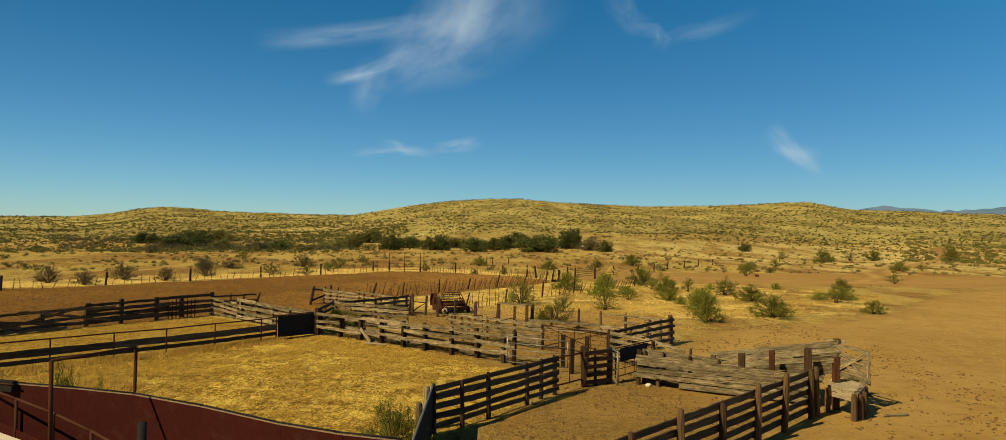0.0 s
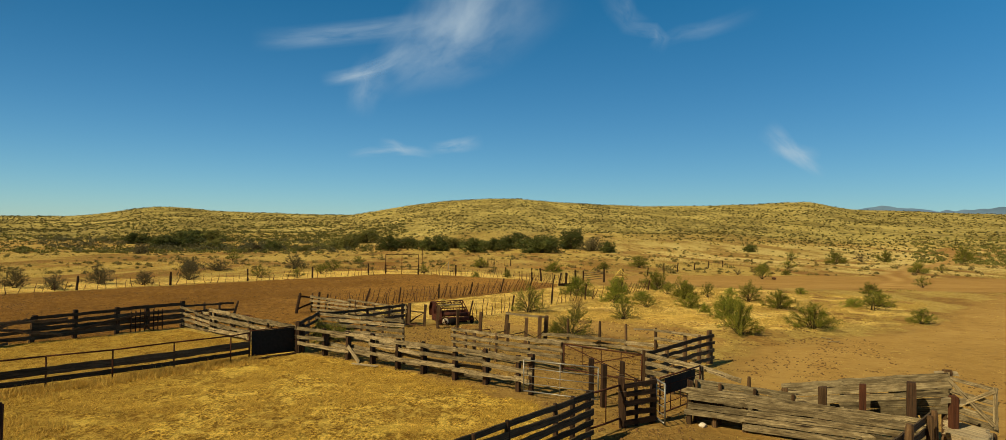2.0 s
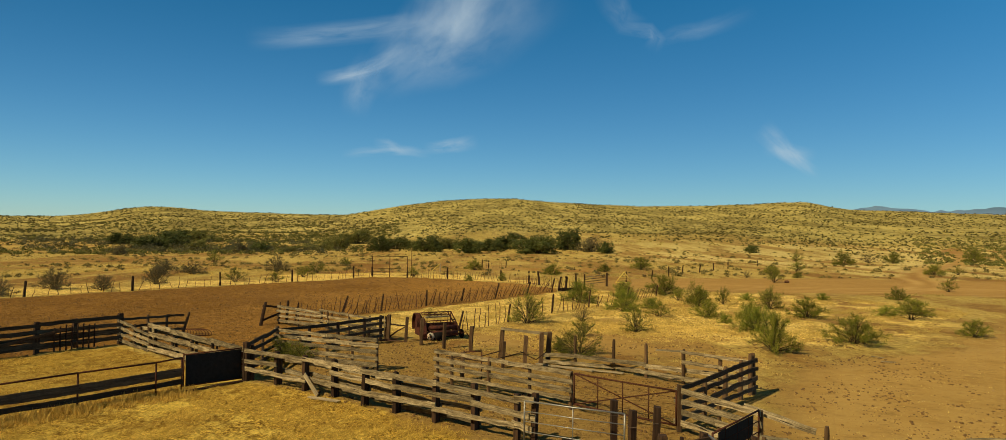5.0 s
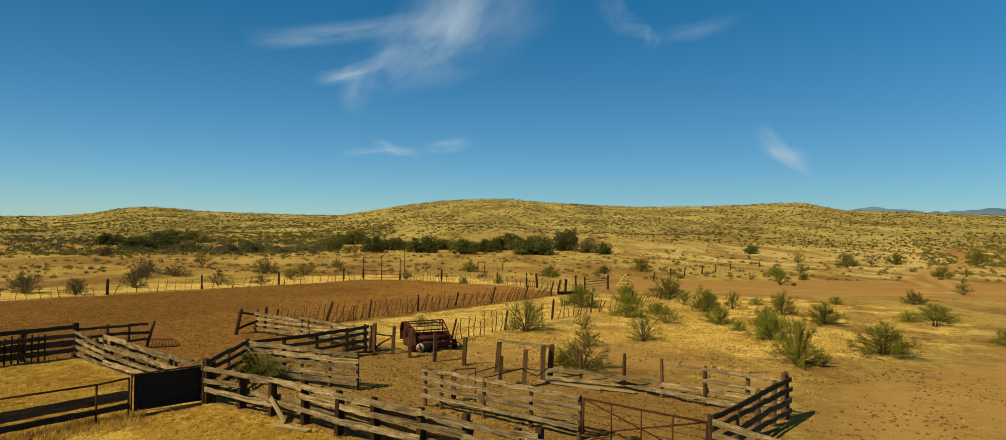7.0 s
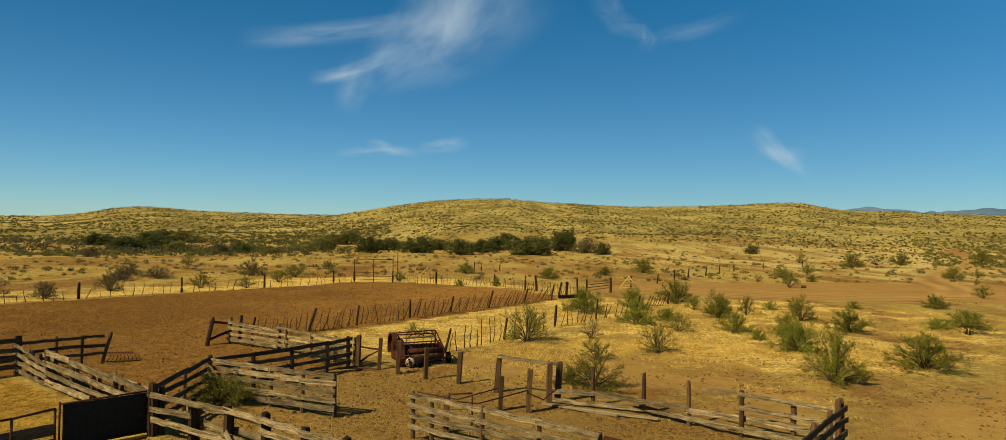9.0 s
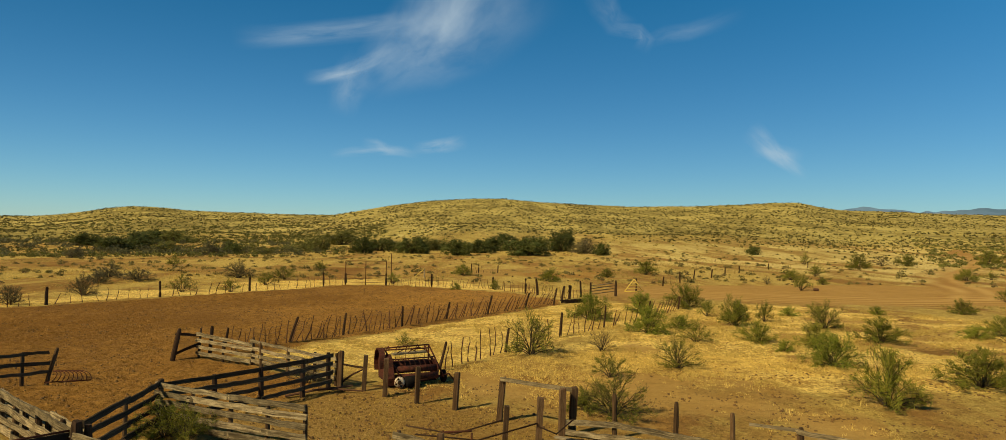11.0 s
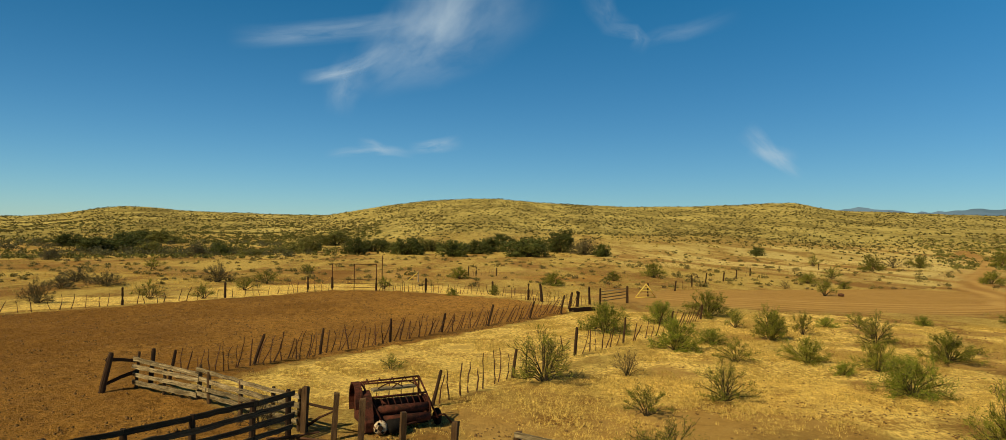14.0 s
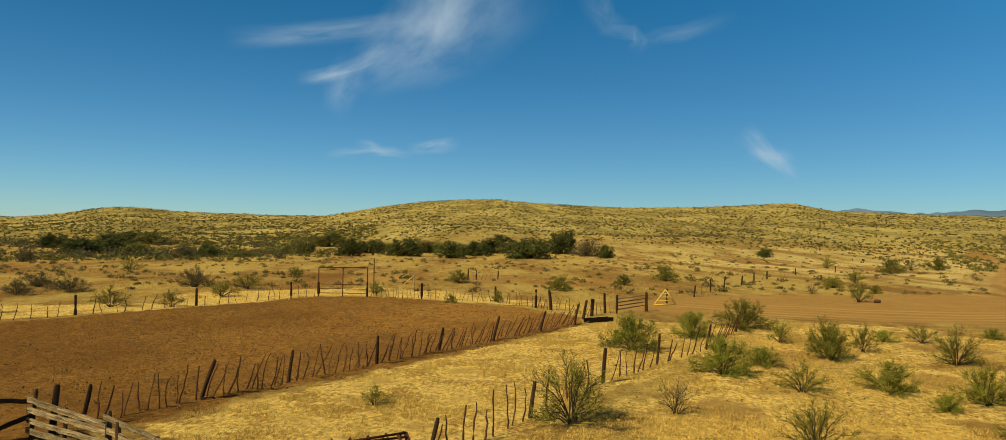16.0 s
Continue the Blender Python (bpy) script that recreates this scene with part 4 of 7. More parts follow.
# west fence of the side pen, collapsing at its far end
WEST = [(-33.0, 33.6, 1.2), (-31.2, 36.0, 1.35), (-29.4, 38.7, 1.45), (-27.8, 41.0, 1.3, 0.12, 0.1), (-26.3, 43.2, 1.55, 0.08, 0.05), (-25.1, 45.15, 1.65), (-23.65, 47.0, 1.62), (-22.6, 48.5, 1.62), (-21.1, 50.2, 1.72)]
board_fence("sagging shade-toned board fence with slipped rails", WEST, [(0.2, 0.3), (0.52, 0.80), (1.0, 1.55)], DARK_SHADE_BOARD, 1, 0.19, 2, 0.24, droop=0.07, gaps=((2, 0), (1, 2)), square=True, post_mat=TIE)
board_fence("close shade-toned boards closing the corner of the side pen", [(p[0] + 0.05, p[1] - 0.04, 1.1) for p in WEST[4:]], [(0.40, 0.40), (0.72, 0.68), (1.04, 1.08)], DARK_SHADE_BOARD, 1, 0.21, 2, 0.14, droop=0.05)
t = thing("fallen_rails", "slipped grey rails lying against the sagging fence", "timber", -27, 42)
for a, b in (((-29.6, 38.2, 0.9), (-26.4, 42.9, 0.25)), ((-28.6, 40.0, 1.25), (-25.3, 44.6, 1.2)), ((-25.2, 44.8, 0.45), (-22.8, 47.9, 1.15)), ((-31.0, 35.8, 0.35), (-27.8, 40.8, 0.65)), ((-30.2, 37.4, 0.12), (-26.8, 42.0, 0.16)), ((-33.2, 33.2, 1.25), (-29.8, 38.0, 0.3)), ((-32.6, 34.0, 0.2), (-29.6, 38.4, 1.3)), ((-31.0, 36.2, 1.2), (-28.4, 40.1, 0.35)), ((-28.9, 39.3, 0.4), (-26.5, 43.0, 1.35)), ((-27.7, 41.0, 1.15), (-25.4, 44.4, 0.3))):
    bm = bmesh.new()
    plank(bm, Vector(a) + Vector((0.2, -0.16, 0)), Vector(b) + Vector((0.2, -0.16, 0)), 0.17, 0.05, 0.03)
    part("rail", bm, POST, t)
t = thing("picket_crate", "small crate of upright pickets leaning on the fence", "crate", -22.0, 48.6)
for k in range(8):
    bm = bmesh.new()
    x, y = -22.95 + 0.17 * k, 47.35 + 0.22 * k
    plank(bm, (x, y, 0.0), (x, y, 1.28 + 0.05 * (k % 3)), 0.08, 0.04, 0.005, 2)
    part("picket", bm, TIE, t)
for z in (0.35, 0.85):
    bm = bmesh.new()
    plank(bm, (-23.0, 47.38, z), (-21.7, 49.0, z), 0.09, 0.03, 0.005)
    part("rail", bm, POST, t)
# north side of the side pen
NORTH = [(-21.1, 50.2, 1.72), (-19.4, 48.75, 1.45), (-18.0, 47.65, 1.6, -0.10, 0.0), (-16.2, 46.2, 1.40), (-14.6, 44.85, 1.38), (-13.0, 43.5, 1.38), (-11.6, 42.25, 1.45), (-10.75, 41.5, 1.65)]
board_fence("collapsed board fence with rails slipping down from the corner", [(-21.1, 50.2, 1.72), (-19.6, 48.95, 1.3), (-18.1, 47.72, 1.35)], [(0.30, 0.10), (0.65, 0.36), (1.0, 0.62), (1.36, 0.92)], BOARD, 1, 0.16, 2, 0.16, droop=0.06)
board_fence("weathered board fence with bowed rails between the pens", NORTH[2:], [(0.25, 0.22), (0.60, 0.52), (0.98, 0.90), (1.42, 1.32)], BOARD, 1, 0.21, 2, 0.19, droop=0.05)
board_fence("old second row of rails behind the bowed fence", [(p[0] + 0.15, p[1] + 0.18, p[2] - 0.3) for p in NORTH[1:]], [(0.3, 0.3), (0.72, 0.78), (1.08, 1.12)], BOARD, -1, 0.17, 2, 0.14, droop=0.09)
board_fence("short dark rail fence reaching into the worked field", [(-21.1, 50.35, 1.6), (-20.2, 51.5, 1.5), (-19.55, 52.4, 1.4), (-18.82, 52.86, 1.5, 0.24, 0.1)], [(0.55, 0.5), (0.95, 0.9), (1.36, 1.32)], DARK_SHADE_BOARD, 1, 0.15, 3, 0.16)
# dark steel panel gate and its hinge posts
bm = bmesh.new()
plank(bm, (-12.62, 39.85, 0.70), (-10.85, 41.45, 0.72), 1.26, 0.02, 0.003, 8)
gate = thing("panel_gate", "dark steel sheet gate closing the pen corner", "gate", -12.6, 39.8)
part("sheet", bm, DARK_STEEL, gate)
for a, b in (((-12.65, 39.82, 0.04), (-12.65, 39.82, 1.42)), ((-10.83, 41.42, 0.06), (-10.83, 41.42, 1.45)), ((-12.65, 39.80, 1.36), (-10.83, 41.42, 1.40)), ((-12.65, 39.80, 0.06), (-10.83, 41.42, 0.08))):
    pipe(gate, "frame", [a, b], 0.03, RUST)
t = thing("hinge_post", "thick split wooden gate post with rusty hinge straps", "post", -10.7, 41.35)
for dx, dy, h in ((0.0, 0.0, 1.68), (0.26, 0.14, 1.55), (-0.12, 0.34, 1.48)):
    bm = bmesh.new()
    round_post(bm, -10.66 + dx, 41.32 + dy, h, 0.11)
    part("post", bm, TIE, t)
for z in (0.4, 0.9, 1.25):
    pipe(t, "strap", [(-10.85, 41.38, z), (-10.50, 41.22, z + 0.02)], 0.02, GALV)
# pipe fence with dark boards
PF = [(-12.55, 39.45), (-13.05, 38.35), (-14.85, 36.3), (-16.45, 34.15), (-18.25, 32.55), (-20.1, 30.6), (-22.0, 28.6), (-24.0, 26.5), (-26.0, 24.4)]
t = thing("pipe_fence", "steel pipe fence with dark boards along its lower half", "fence", *PF[0])
for x, y in PF:
    pipe(t, "post", [(x, y, -0.1), (x, y, 1.32)], 0.036, RUST)
for a, b in zip(PF, PF[1:]):
    pipe(t, "rail", [(*a, 1.32), (*b, 1.32)], 0.036, RUST)
for s in range(0, 8, 2):
    a, b = PF[s], PF[s + 2]
    for z, w in ((0.74, 0.34), (0.36, 0.21)):
        bm = bmesh.new()
        plank(bm, (a[0] + 0.05, a[1] - 0.05, z), (b[0] + 0.05, b[1] - 0.05, z), w, 0.04, 0.008, 6)
        part("board", bm, DARK_SHADE_BOARD, t)

# inner pens
board_fence("weathered board fence panel with an open end", [(-11.0, 46.6, 1.62), (-9.5, 45.7, 1.5), (-8.0, 44.95, 1.5), (-6.6, 44.25, 1.5), (-5.30, 43.70, 1.55)], [(0.25, 0.30), (0.55, 0.60), (0.88, 0.92), (1.18, 1.22), (1.46, 1.45)], BOARD, 1, 0.19, 2, 0.15, droop=0.02)
board_fence("shade-toned board fence on tarred posts", [(-10.9, 42.0, 1.5), (-10.95, 44.3, 1.5), (-11.05, 46.7, 1.6)], [(0.35, 0.35), (0.75, 0.75), (1.12, 1.12), (1.45, 1.48)], DARK_SHADE_BOARD, 1, 0.17, 2, 0.15)
board_fence("shade-toned board fence on tarred posts across the pen", [(-11.05, 46.7, 1.6), (-9.7, 48.0, 1.5), (-8.48, 49.35, 1.52), (-7.36, 51.0, 1.52), (-6.62, 52.3, 1.55)], [(0.30, 0.35), (0.68, 0.72), (1.06, 1.08), (1.42, 1.42)], DARK_SHADE_BOARD, 1, 0.17, 2, 0.2, post_mat=TIE, droop=0.015)
board_fence("weathered board fence leaning back", [(-14.85, 58.8, 1.55, 0.02, 0.1), (-13.2, 57.75, 1.25, 0.0, 0.08), (-11.4, 56.75, 1.35, 0.0, 0.08)], [(0.30, 0.28), (0.62, 0.58), (0.95, 0.86), (1.28, 1.1)], BOARD, 1, 0.17, 2, 0.13, droop=0.02)
board_fence("weathered board fence with close rails", [(-11.35, 56.8, 1.45), (-10.75, 56.2, 1.3), (-9.1, 54.9, 1.3), (-7.6, 53.8, 1.3), (-6.45, 53.0, 1.4)], [(0.35, 0.35), (0.62, 0.62), (0.92, 0.9), (1.28, 1.18)], BOARD, 1, 0.16, 4, 0.16, droop=0.02)
t = thing("leaning_gate_frame", "leaning dark post with two slack rails", "fence", -15.8, 58.0)
bm = bmesh.new()
round_post(bm, -15.85, 58.0, 1.62, 0.12, (0.16, 0.14))
part("post", bm, TIE, t)
for za, zb in ((1.35, 1.2), (0.35, 0.75)):
    bm = bmesh.new()
    plank(bm, (-15.75, 58.1, za), (-14.85, 58.85, zb), 0.14, 0.05)
    part("rail", bm, TIE, t)
bm = bmesh.new()
round_post(bm, -14.45, 59.2, 1.62, 0.1, (0.05, 0.05))
part("post", bm, TIE, t)

board_fence("weathered board fence panel in front of the alley", [(-2.2, 41.25, 1.52), (-1.55, 40.8, 1.35), (0.05, 39.6, 1.5), (1.7, 38.5, 1.45), (3.2, 37.2, 1.45)], [(0.42, 0.40), (0.76, 0.74), (1.08, 1.05), (1.40, 1.36)], BOARD, 1, 0.18, 2, 0.15, droop=0.02)
BACK = [(2.65, 46.0, 1.45), (4.35, 45.6, 1.5), (6.1, 44.6, 1.5), (7.4, 43.15, 1.55), (8.75, 41.75, 1.55), (10.1, 40.9, 1.4), (11.1, 40.0, 1.65)]
board_fence("low weathered board fence with missing rails", BACK, [(0.16, 0.25), (0.48, 0.62)], BOARD, 1, 0.2, 2, 0.16, droop=0.04)
board_fence("weathered top rails on the corner of the back fence", [(8.75, 41.75, 1.5), (10.1, 40.85, 1.3), (11.1, 40.0, 1.6)], [(0.95, 0.95), (1.42, 1.35)], BOARD, 1, 0.15, 1, 0.14)
board_fence("shade-toned board fence running back to tall corner posts", [(6.75, 35.05, 1.45), (8.0, 36.3, 1.4), (9.3, 37.9, 1.55), (10.3, 39.0, 1.6), (11.05, 39.85, 1.72), (11.25, 40.05, 1.72)], [(0.32, 0.32), (0.68, 0.70), (1.04, 1.08), (1.38, 1.45)], DARK_SHADE_BOARD, 1, 0.17, 2, 0.2, post_mat=POST, droop=0.02)
board_fence("weathered board fence beside the rusty gate", [(6.6, 34.5, 1.55), (7.5, 33.1, 1.4), (8.3, 31.8, 1.45)], [(0.35, 0.35), (0.70, 0.70), (1.05, 1.05), (1.40, 1.38)], BOARD, 1, 0.19, 2, 0.15, droop=0.02)
t = thing("leaning_plank", "wide grey plank leaning down from the fence", "timber", 9.6, 31.5)
bm = bmesh.new()
plank(bm, (8.0, 32.4, 1.42), (9.6, 31.0, 1.05), 0.20, 0.05, 0.01, 4, 0.5)
part("plank", bm, BOARD, t)
bm = bmesh.new()
round_post(bm, 9.85, 30.9, 1.25, 0.08)
part("post", bm, POST, t)
pipe_gate("rusty pipe gate with crossed braces and mesh wire", (3.30, 36.95), (6.45, 34.35), 0.25, 1.40, 6, 3, RUST, 0.026, True, thin=0.3)
t = thing("gate_post", "weathered square gate post", "post", 6.5, 34.4, 0, "gate posts")
bm = bmesh.new()
squared_post(bm, 6.55, 34.35, 1.6, 0.15)
part("post", bm, POST, t)
pipe_gate("galvanised pipe gate standing open by the pen fence", (1.25, 32.55), (4.1, 31.2), 0.2, 1.45, 5, 1, GALV, 0.021)
for x, y, h, w in ((3.97, 32.2, 1.62, 0.24), (4.25, 30.9, 1.62, 0.22), (4.95, 31.0, 1.75, 0.26), (4.50, 28.2, 1.75, 0.26), (5.75, 28.95, 1.6, 0.2), (7.0, 28.95, 1.5, 0.2)):
    t = thing("gate_post", "thick dark wooden gate post", "post", x, y, 0, "gate posts")
    bm = bmesh.new()
    squared_post(bm, x, y, h, w * 0.85, (rng.uniform(-0.03, 0.03), rng.uniform(-0.03, 0.03)), rng.uniform(-0.5, 0.5))
    part("post", bm, TIE, t)
    bm = bmesh.new()
    tube(bm, [(x - w * 0.5, y - w * 0.5, h * 0.72), (x + w * 0.5, y - w * 0.55, h * 0.73), (x + w * 0.55, y + w * 0.5, h * 0.72), (x - w * 0.5, y + w * 0.55, h * 0.73), (x - w * 0.52, y - w * 0.48, h * 0.74)], 0.008, 4)
    part("wire_wrap", bm, WIRE, t, "loop of old fence wire")
# the tie colour puts the shade of the gate's face into its boards
board_fence("shade-toned boarded gate with a middle upright", [(4.55, 28.15, 1.5), (5.05, 28.45, 1.62), (5.62, 28.75, 1.55)], [(0.2, 0.2), (0.52, 0.52), (0.86, 0.86), (1.16, 1.16), (1.45, 1.48)], TIE, 1, 0.17, 2, 0.13, post_mat=TIE, droop=0.01, warp=0.006)
pipe_gate("rusty pipe gate linking the shade-toned fence to its post", (3.2, 26.8), (4.45, 28.15), 0.35, 1.48, 2, 1, RUST, 0.026)
pipe_gate("narrow white pipe gate standing ajar", (5.85, 29.05), (5.98, 28.25), 0.15, 1.5, 6, 0, GALV, 0.024)
pipe_gate("pipe gate with a dark steel sheet on its upper half", (6.05, 29.3), (8.2, 31.7), 0.2, 1.48, 5, 3, RUST, 0.022, False, "pipe_gate", DARK_STEEL, (0.82, 1.42))

# chute pen and loading chute
BG = [(-1.2, 21.2, 1.62), (-0.33, 22.0, 1.58), (0.54, 23.1, 1.62), (1.97, 24.95, 1.62), (2.55, 25.9, 1.6), (3.15, 26.7, 1.6)]
board_fence("shade-toned board fence with heavy rails along the dirt pen", BG, [(0.28, 0.28), (0.60, 0.60), (0.92, 0.92), (1.22, 1.22), (1.50, 1.50)], DARK_SHADE_BOARD, 1, 0.19, 5, 0.17, post_mat=TIE, droop=0.01, warp=0.008)
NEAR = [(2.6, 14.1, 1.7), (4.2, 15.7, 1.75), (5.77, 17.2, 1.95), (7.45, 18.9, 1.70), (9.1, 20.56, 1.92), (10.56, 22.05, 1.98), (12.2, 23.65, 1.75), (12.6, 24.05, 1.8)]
board_fence("shade-toned board fence on thick uneven posts beside the chute", NEAR, [(0.30, 0.30), (0.62, 0.62), (0.95, 0.95), (1.28, 1.28), (1.58, 1.62)], DARK_SHADE_BOARD, -1, 0.19, 2, 0.22, post_mat=POST, droop=0.015, warp=0.008)
FRONT = [(6.97, 28.75, 1.30), (7.75, 28.4, 1.15), (8.63, 27.9, 1.15), (10.37, 26.95, 1.15), (11.9, 26.1, 1.15), (13.15, 25.4, 1.2)]
board_fence("close-boarded weathered chute fence", FRONT, [(0.20, 0.22), (0.46, 0.46), (0.69, 0.68), (1.00, 0.90), (1.225, 1.12)], CHUTE_BOARD, 1, 0.215, 2, 0.2, post_mat=POST, droop=0.006, gaps=((0, 0),), warp=0.006, stagger=False)
REAR = [(10.3, 28.85, 1.35), (11.9, 27.95, 1.55), (13.25, 27.2, 1.9), (14.5, 26.4, 2.2)]
board_fence("close-boarded weathered fence behind the chute", REAR, [(0.30, 1.27), (0.56, 1.53), (0.82, 1.79), (1.08, 2.05), (1.33, 2.31)], CHUTE_BOARD, 1, 0.245, 3, 0.16, post_mat=POST, droop=0.008, warp=0.006)
board_fence("inner boards along the chute on stub posts", [(7.25, 29.0, 1.5), (8.05, 28.75, 1.45), (9.05, 28.2, 1.4), (10.1, 27.65, 1.35)], [(0.15, 0.12), (0.42, 0.36), (0.68, 0.60), (0.92, 0.84), (1.16, 1.05), (1.38, 1.26)], CHUTE_BOARD, -1, 0.235, 2, 0.15, droop=0.02)
for x, y, h, w, mat, label in ((10.0, 28.0, 1.5, 0.2, POST, "squared dark chute post"), (11.02, 27.45, 1.67, 0.28, POST, "split grey chute post"), (12.05, 26.87, 1.89, 0.22, RUSTY_TIE, "rust-stained red chute post"), (13.23, 26.22, 2.12, 0.27, TIE, "squared dark chute post with a pale foot")):
    t = thing("chute_post", label + " between the boards", "post", x, y, 0, "chute posts")
    bm = bmesh.new()
    squared_post(bm, x, y, h, w, turn=-0.5)
    part("post", bm, mat, t)
t = thing("loading_ramp", "worn plank ramp rising to the loading platform", "ramp", 11, 27)
for k in range(16):
    f = k / 15
    bm = bmesh.new()
    cx, cy, cz = lerp(9.2, 13.75, f), lerp(28.75, 26.3, f), lerp(0.04, 0.98, f)
    plank(bm, (cx - 0.50, cy - 0.92, cz), (cx + 0.50, cy + 0.92, cz), 0.05, 0.30, 0.005, 2)
    part("plank", bm, BOARD, t)
t = thing("loading_platform", "pale plank loading platform on squat posts", "platform", 14.1, 24.7)
for k in range(6):
    f = k / 5
    bm = bmesh.new()
    a = Vector((lerp(13.35, 14.15, f), lerp(24.75, 25.95, f), 1.0))
    plank(bm, a, a + Vector((0.55, -1.0, 0)), 0.05, 0.27, 0.008, 3)
    part("plank", bm, PALE, t)
for a, b, z, w in (((13.3, 24.65), (13.75, 23.55), 0.80, 0.34), ((13.8, 23.55), (14.8, 24.9), 0.84, 0.24)):
    bm = bmesh.new()
    plank(bm, (*a, z), (*b, z), w, 0.07, 0.008)
    part("skirt", bm, PALE, t)
for x, y, h in ((13.62, 23.4, 0.98), (13.95, 23.6, 0.92), (14.35, 24.1, 0.9), (14.8, 24.85, 0.95), (13.3, 24.7, 0.9)):
    bm = bmesh.new()
    round_post(bm, x, y, h, 0.11)
    part("leg", bm, POST, t)
t = thing("chute_gate", "bleached plank chute gate with diagonal braces standing open", "gate", 14.6, 26.3)
G0, G1 = Vector((14.45, 26.4, 0)), Vector((15.05, 25.05, 0))
for f in (0.02, 0.98):
    bm = bmesh.new()
    p = G0.lerp(G1, f)
    plank(bm, p + Vector((0, 0, 0.98)), p + Vector((0, 0, 2.42 - 0.18 * f)), 0.14, 0.06, 0.004, 3)
    part("stile", bm, BOARD, t)
for z, w in ((1.12, 0.2), (1.36, 0.2), (1.62, 0.18), (1.86, 0.14), (2.25, 0.12)):
    bm = bmesh.new()
    plank(bm, G0 + Vector((0.04, 0, z)), G1 + Vector((0.04, 0, z - 0.1)), w, 0.035, 0.01)
    part("rail", bm, BOARD, t)
for za, zb in ((2.3, 1.1), (1.2, 2.15)):
    bm = bmesh.new()
    plank(bm, G0 + Vector((-0.05, 0, za)), G1 + Vector((-0.05, 0, zb)), 0.12, 0.035, 0.006)
    part("brace", bm, BOARD, t)
for x, y, h, label in ((13.78, 25.06, 1.98, "tall rust-stained post with a cap board at the chute mouth"), (14.5, 26.45, 2.5, "tall grey post at the head of the chute")):
    t = thing("chute_post", label, "post", x, y)
    bm = bmesh.new()
    squared_post(bm, x, y, h, 0.22)
    part("post", bm, RUSTY_TIE if "rust" in label else POST, t)
    bm = bmesh.new()
    plank(bm, (x - 0.35, y + 0.05, h - 0.15), (x + 0.3, y - 0.1, h - 0.12), 0.16, 0.05)
    part("cap_board", bm, PALE, t)

# red sheeted alley in the corner
ARC = [(-13.6, 18.75), (-12.6, 18.5), (-11.0, 18.15), (-9.0, 17.55), (-6.6, 16.4), (-4.2, 15.0), (-2.6, 14.3), (-1.2, 13.9)]
t = thing("red_alley_wall", "dark red sheet-steel alley wall with a pale top edge", "wall", *ARC[0])
for a, b in zip(ARC, ARC[1:]):
    bm = bmesh.new()
    lap = (Vector(b) - Vector(a)).normalized() * 0.03
    plank(bm, (a[0] - lap.x, a[1] - lap.y, 1.0), (b[0] + lap.x, b[1] + lap.y, 1.0), 2.04, 0.012, 0.0, 3)
    part("sheet", bm, WALL_RED, t)
    # pale strip laid along the sheet tops, below the dark pipe
    bm = bmesh.new()
    plank(bm, (*a, 2.03), (*b, 2.03), 0.025, 0.03, 0.0, 2)
    part("top_edge", bm, EDGE, t, "pale steel top edge")
    pipe(t, "top_pipe", [(*a, 2.075), (*b, 2.075)], 0.022, DARK_STEEL, label="dark steel pipe over the sheets")
for x, y in ARC[1:-1]:
    pipe(t, "stiffener", [(x + 0.05, y + 0.07, 0.0), (x + 0.05, y + 0.07, 1.98)], 0.035, RUST)
INNER = [(-15.5, 19.6), (-13.4, 18.1), (-11.85, 17.05), (-10.0, 15.75), (-8.2, 14.35), (-6.2, 12.65), (-4.6, 11.2), (-3.0, 9.6)]
t = thing("alley_rail", "steel pipe rail over the inner alley sheets", "rail", *INNER[0])
for x, y in INNER:
    pipe(t, "post", [(x, y, -0.1), (x, y, 2.0)], 0.04, RUST)
for a, b in zip(INNER, INNER[1:]):
    pipe(t, "rail", [(*a, 2.0), (*b, 2.0)], 0.034, RUST)
    bm = bmesh.new()
    plank(bm, (*a, 0.6), (*b, 0.6), 1.2, 0.012, 0.0, 3)
    part("sheet", bm, WALL_RED, t)
t = thing("alley_bow", "rusty pipe bow standing over the alley", "frame", -9.1, 17.7)
pipe(t, "post", [(-9.05, 17.62, 0), (-9.1, 17.75, 3.28)], 0.045, RUST)
pipe(t, "post", [(-9.95, 15.6, 0), (-9.95, 15.55, 3.32)], 0.05, RUST)
pipe(t, "crossbar", [(-9.95, 15.55, 3.32), (-9.1, 17.75, 3.28)], 0.04, RUST)
t = thing("latch_box", "dark steel latch box bolted to the wall top", "latch", -13.25, 18.62, 1.9)
bm = bmesh.new()
plank(bm, (-13.55, 18.66, 1.98), (-12.95, 18.50, 1.98), 0.30, 0.16, 0.0, 2)
part("box", bm, DARK_STEEL, t)
pipe(t, "latch_bar", [(-13.5, 18.56, 2.05), (-12.9, 18.40, 2.05)], 0.025, RUST)
t = thing("latch_post", "short dark steel latch post", "post", -6.3, 12.9)
pipe(t, "post", [(-6.35, 13.0, 0), (-6.35, 13.0, 2.6)], 0.09, DARK_STEEL, 8)
t = thing("catwalk", "pale concrete catwalk slab along the alley", "slab", -12, 16)
bm = bmesh.new()
plank(bm, (-14.5, 17.87, 1.05), (-10.0, 15.17, 1.05), 0.18, 0.8, 0.0, 3)
part("slab", bm, CONCRETE, t)
bm = bmesh.new()
plank(bm, (-14.4, 17.78, 0.48), (-10.1, 15.22, 0.48), 0.96, 0.5, 0.0, 3)
part("plinth", bm, CONCRETE, t)
t = thing("sheet_wall", "dark steel wing panel with a bright worn top edge", "wall", -1.2, 21)
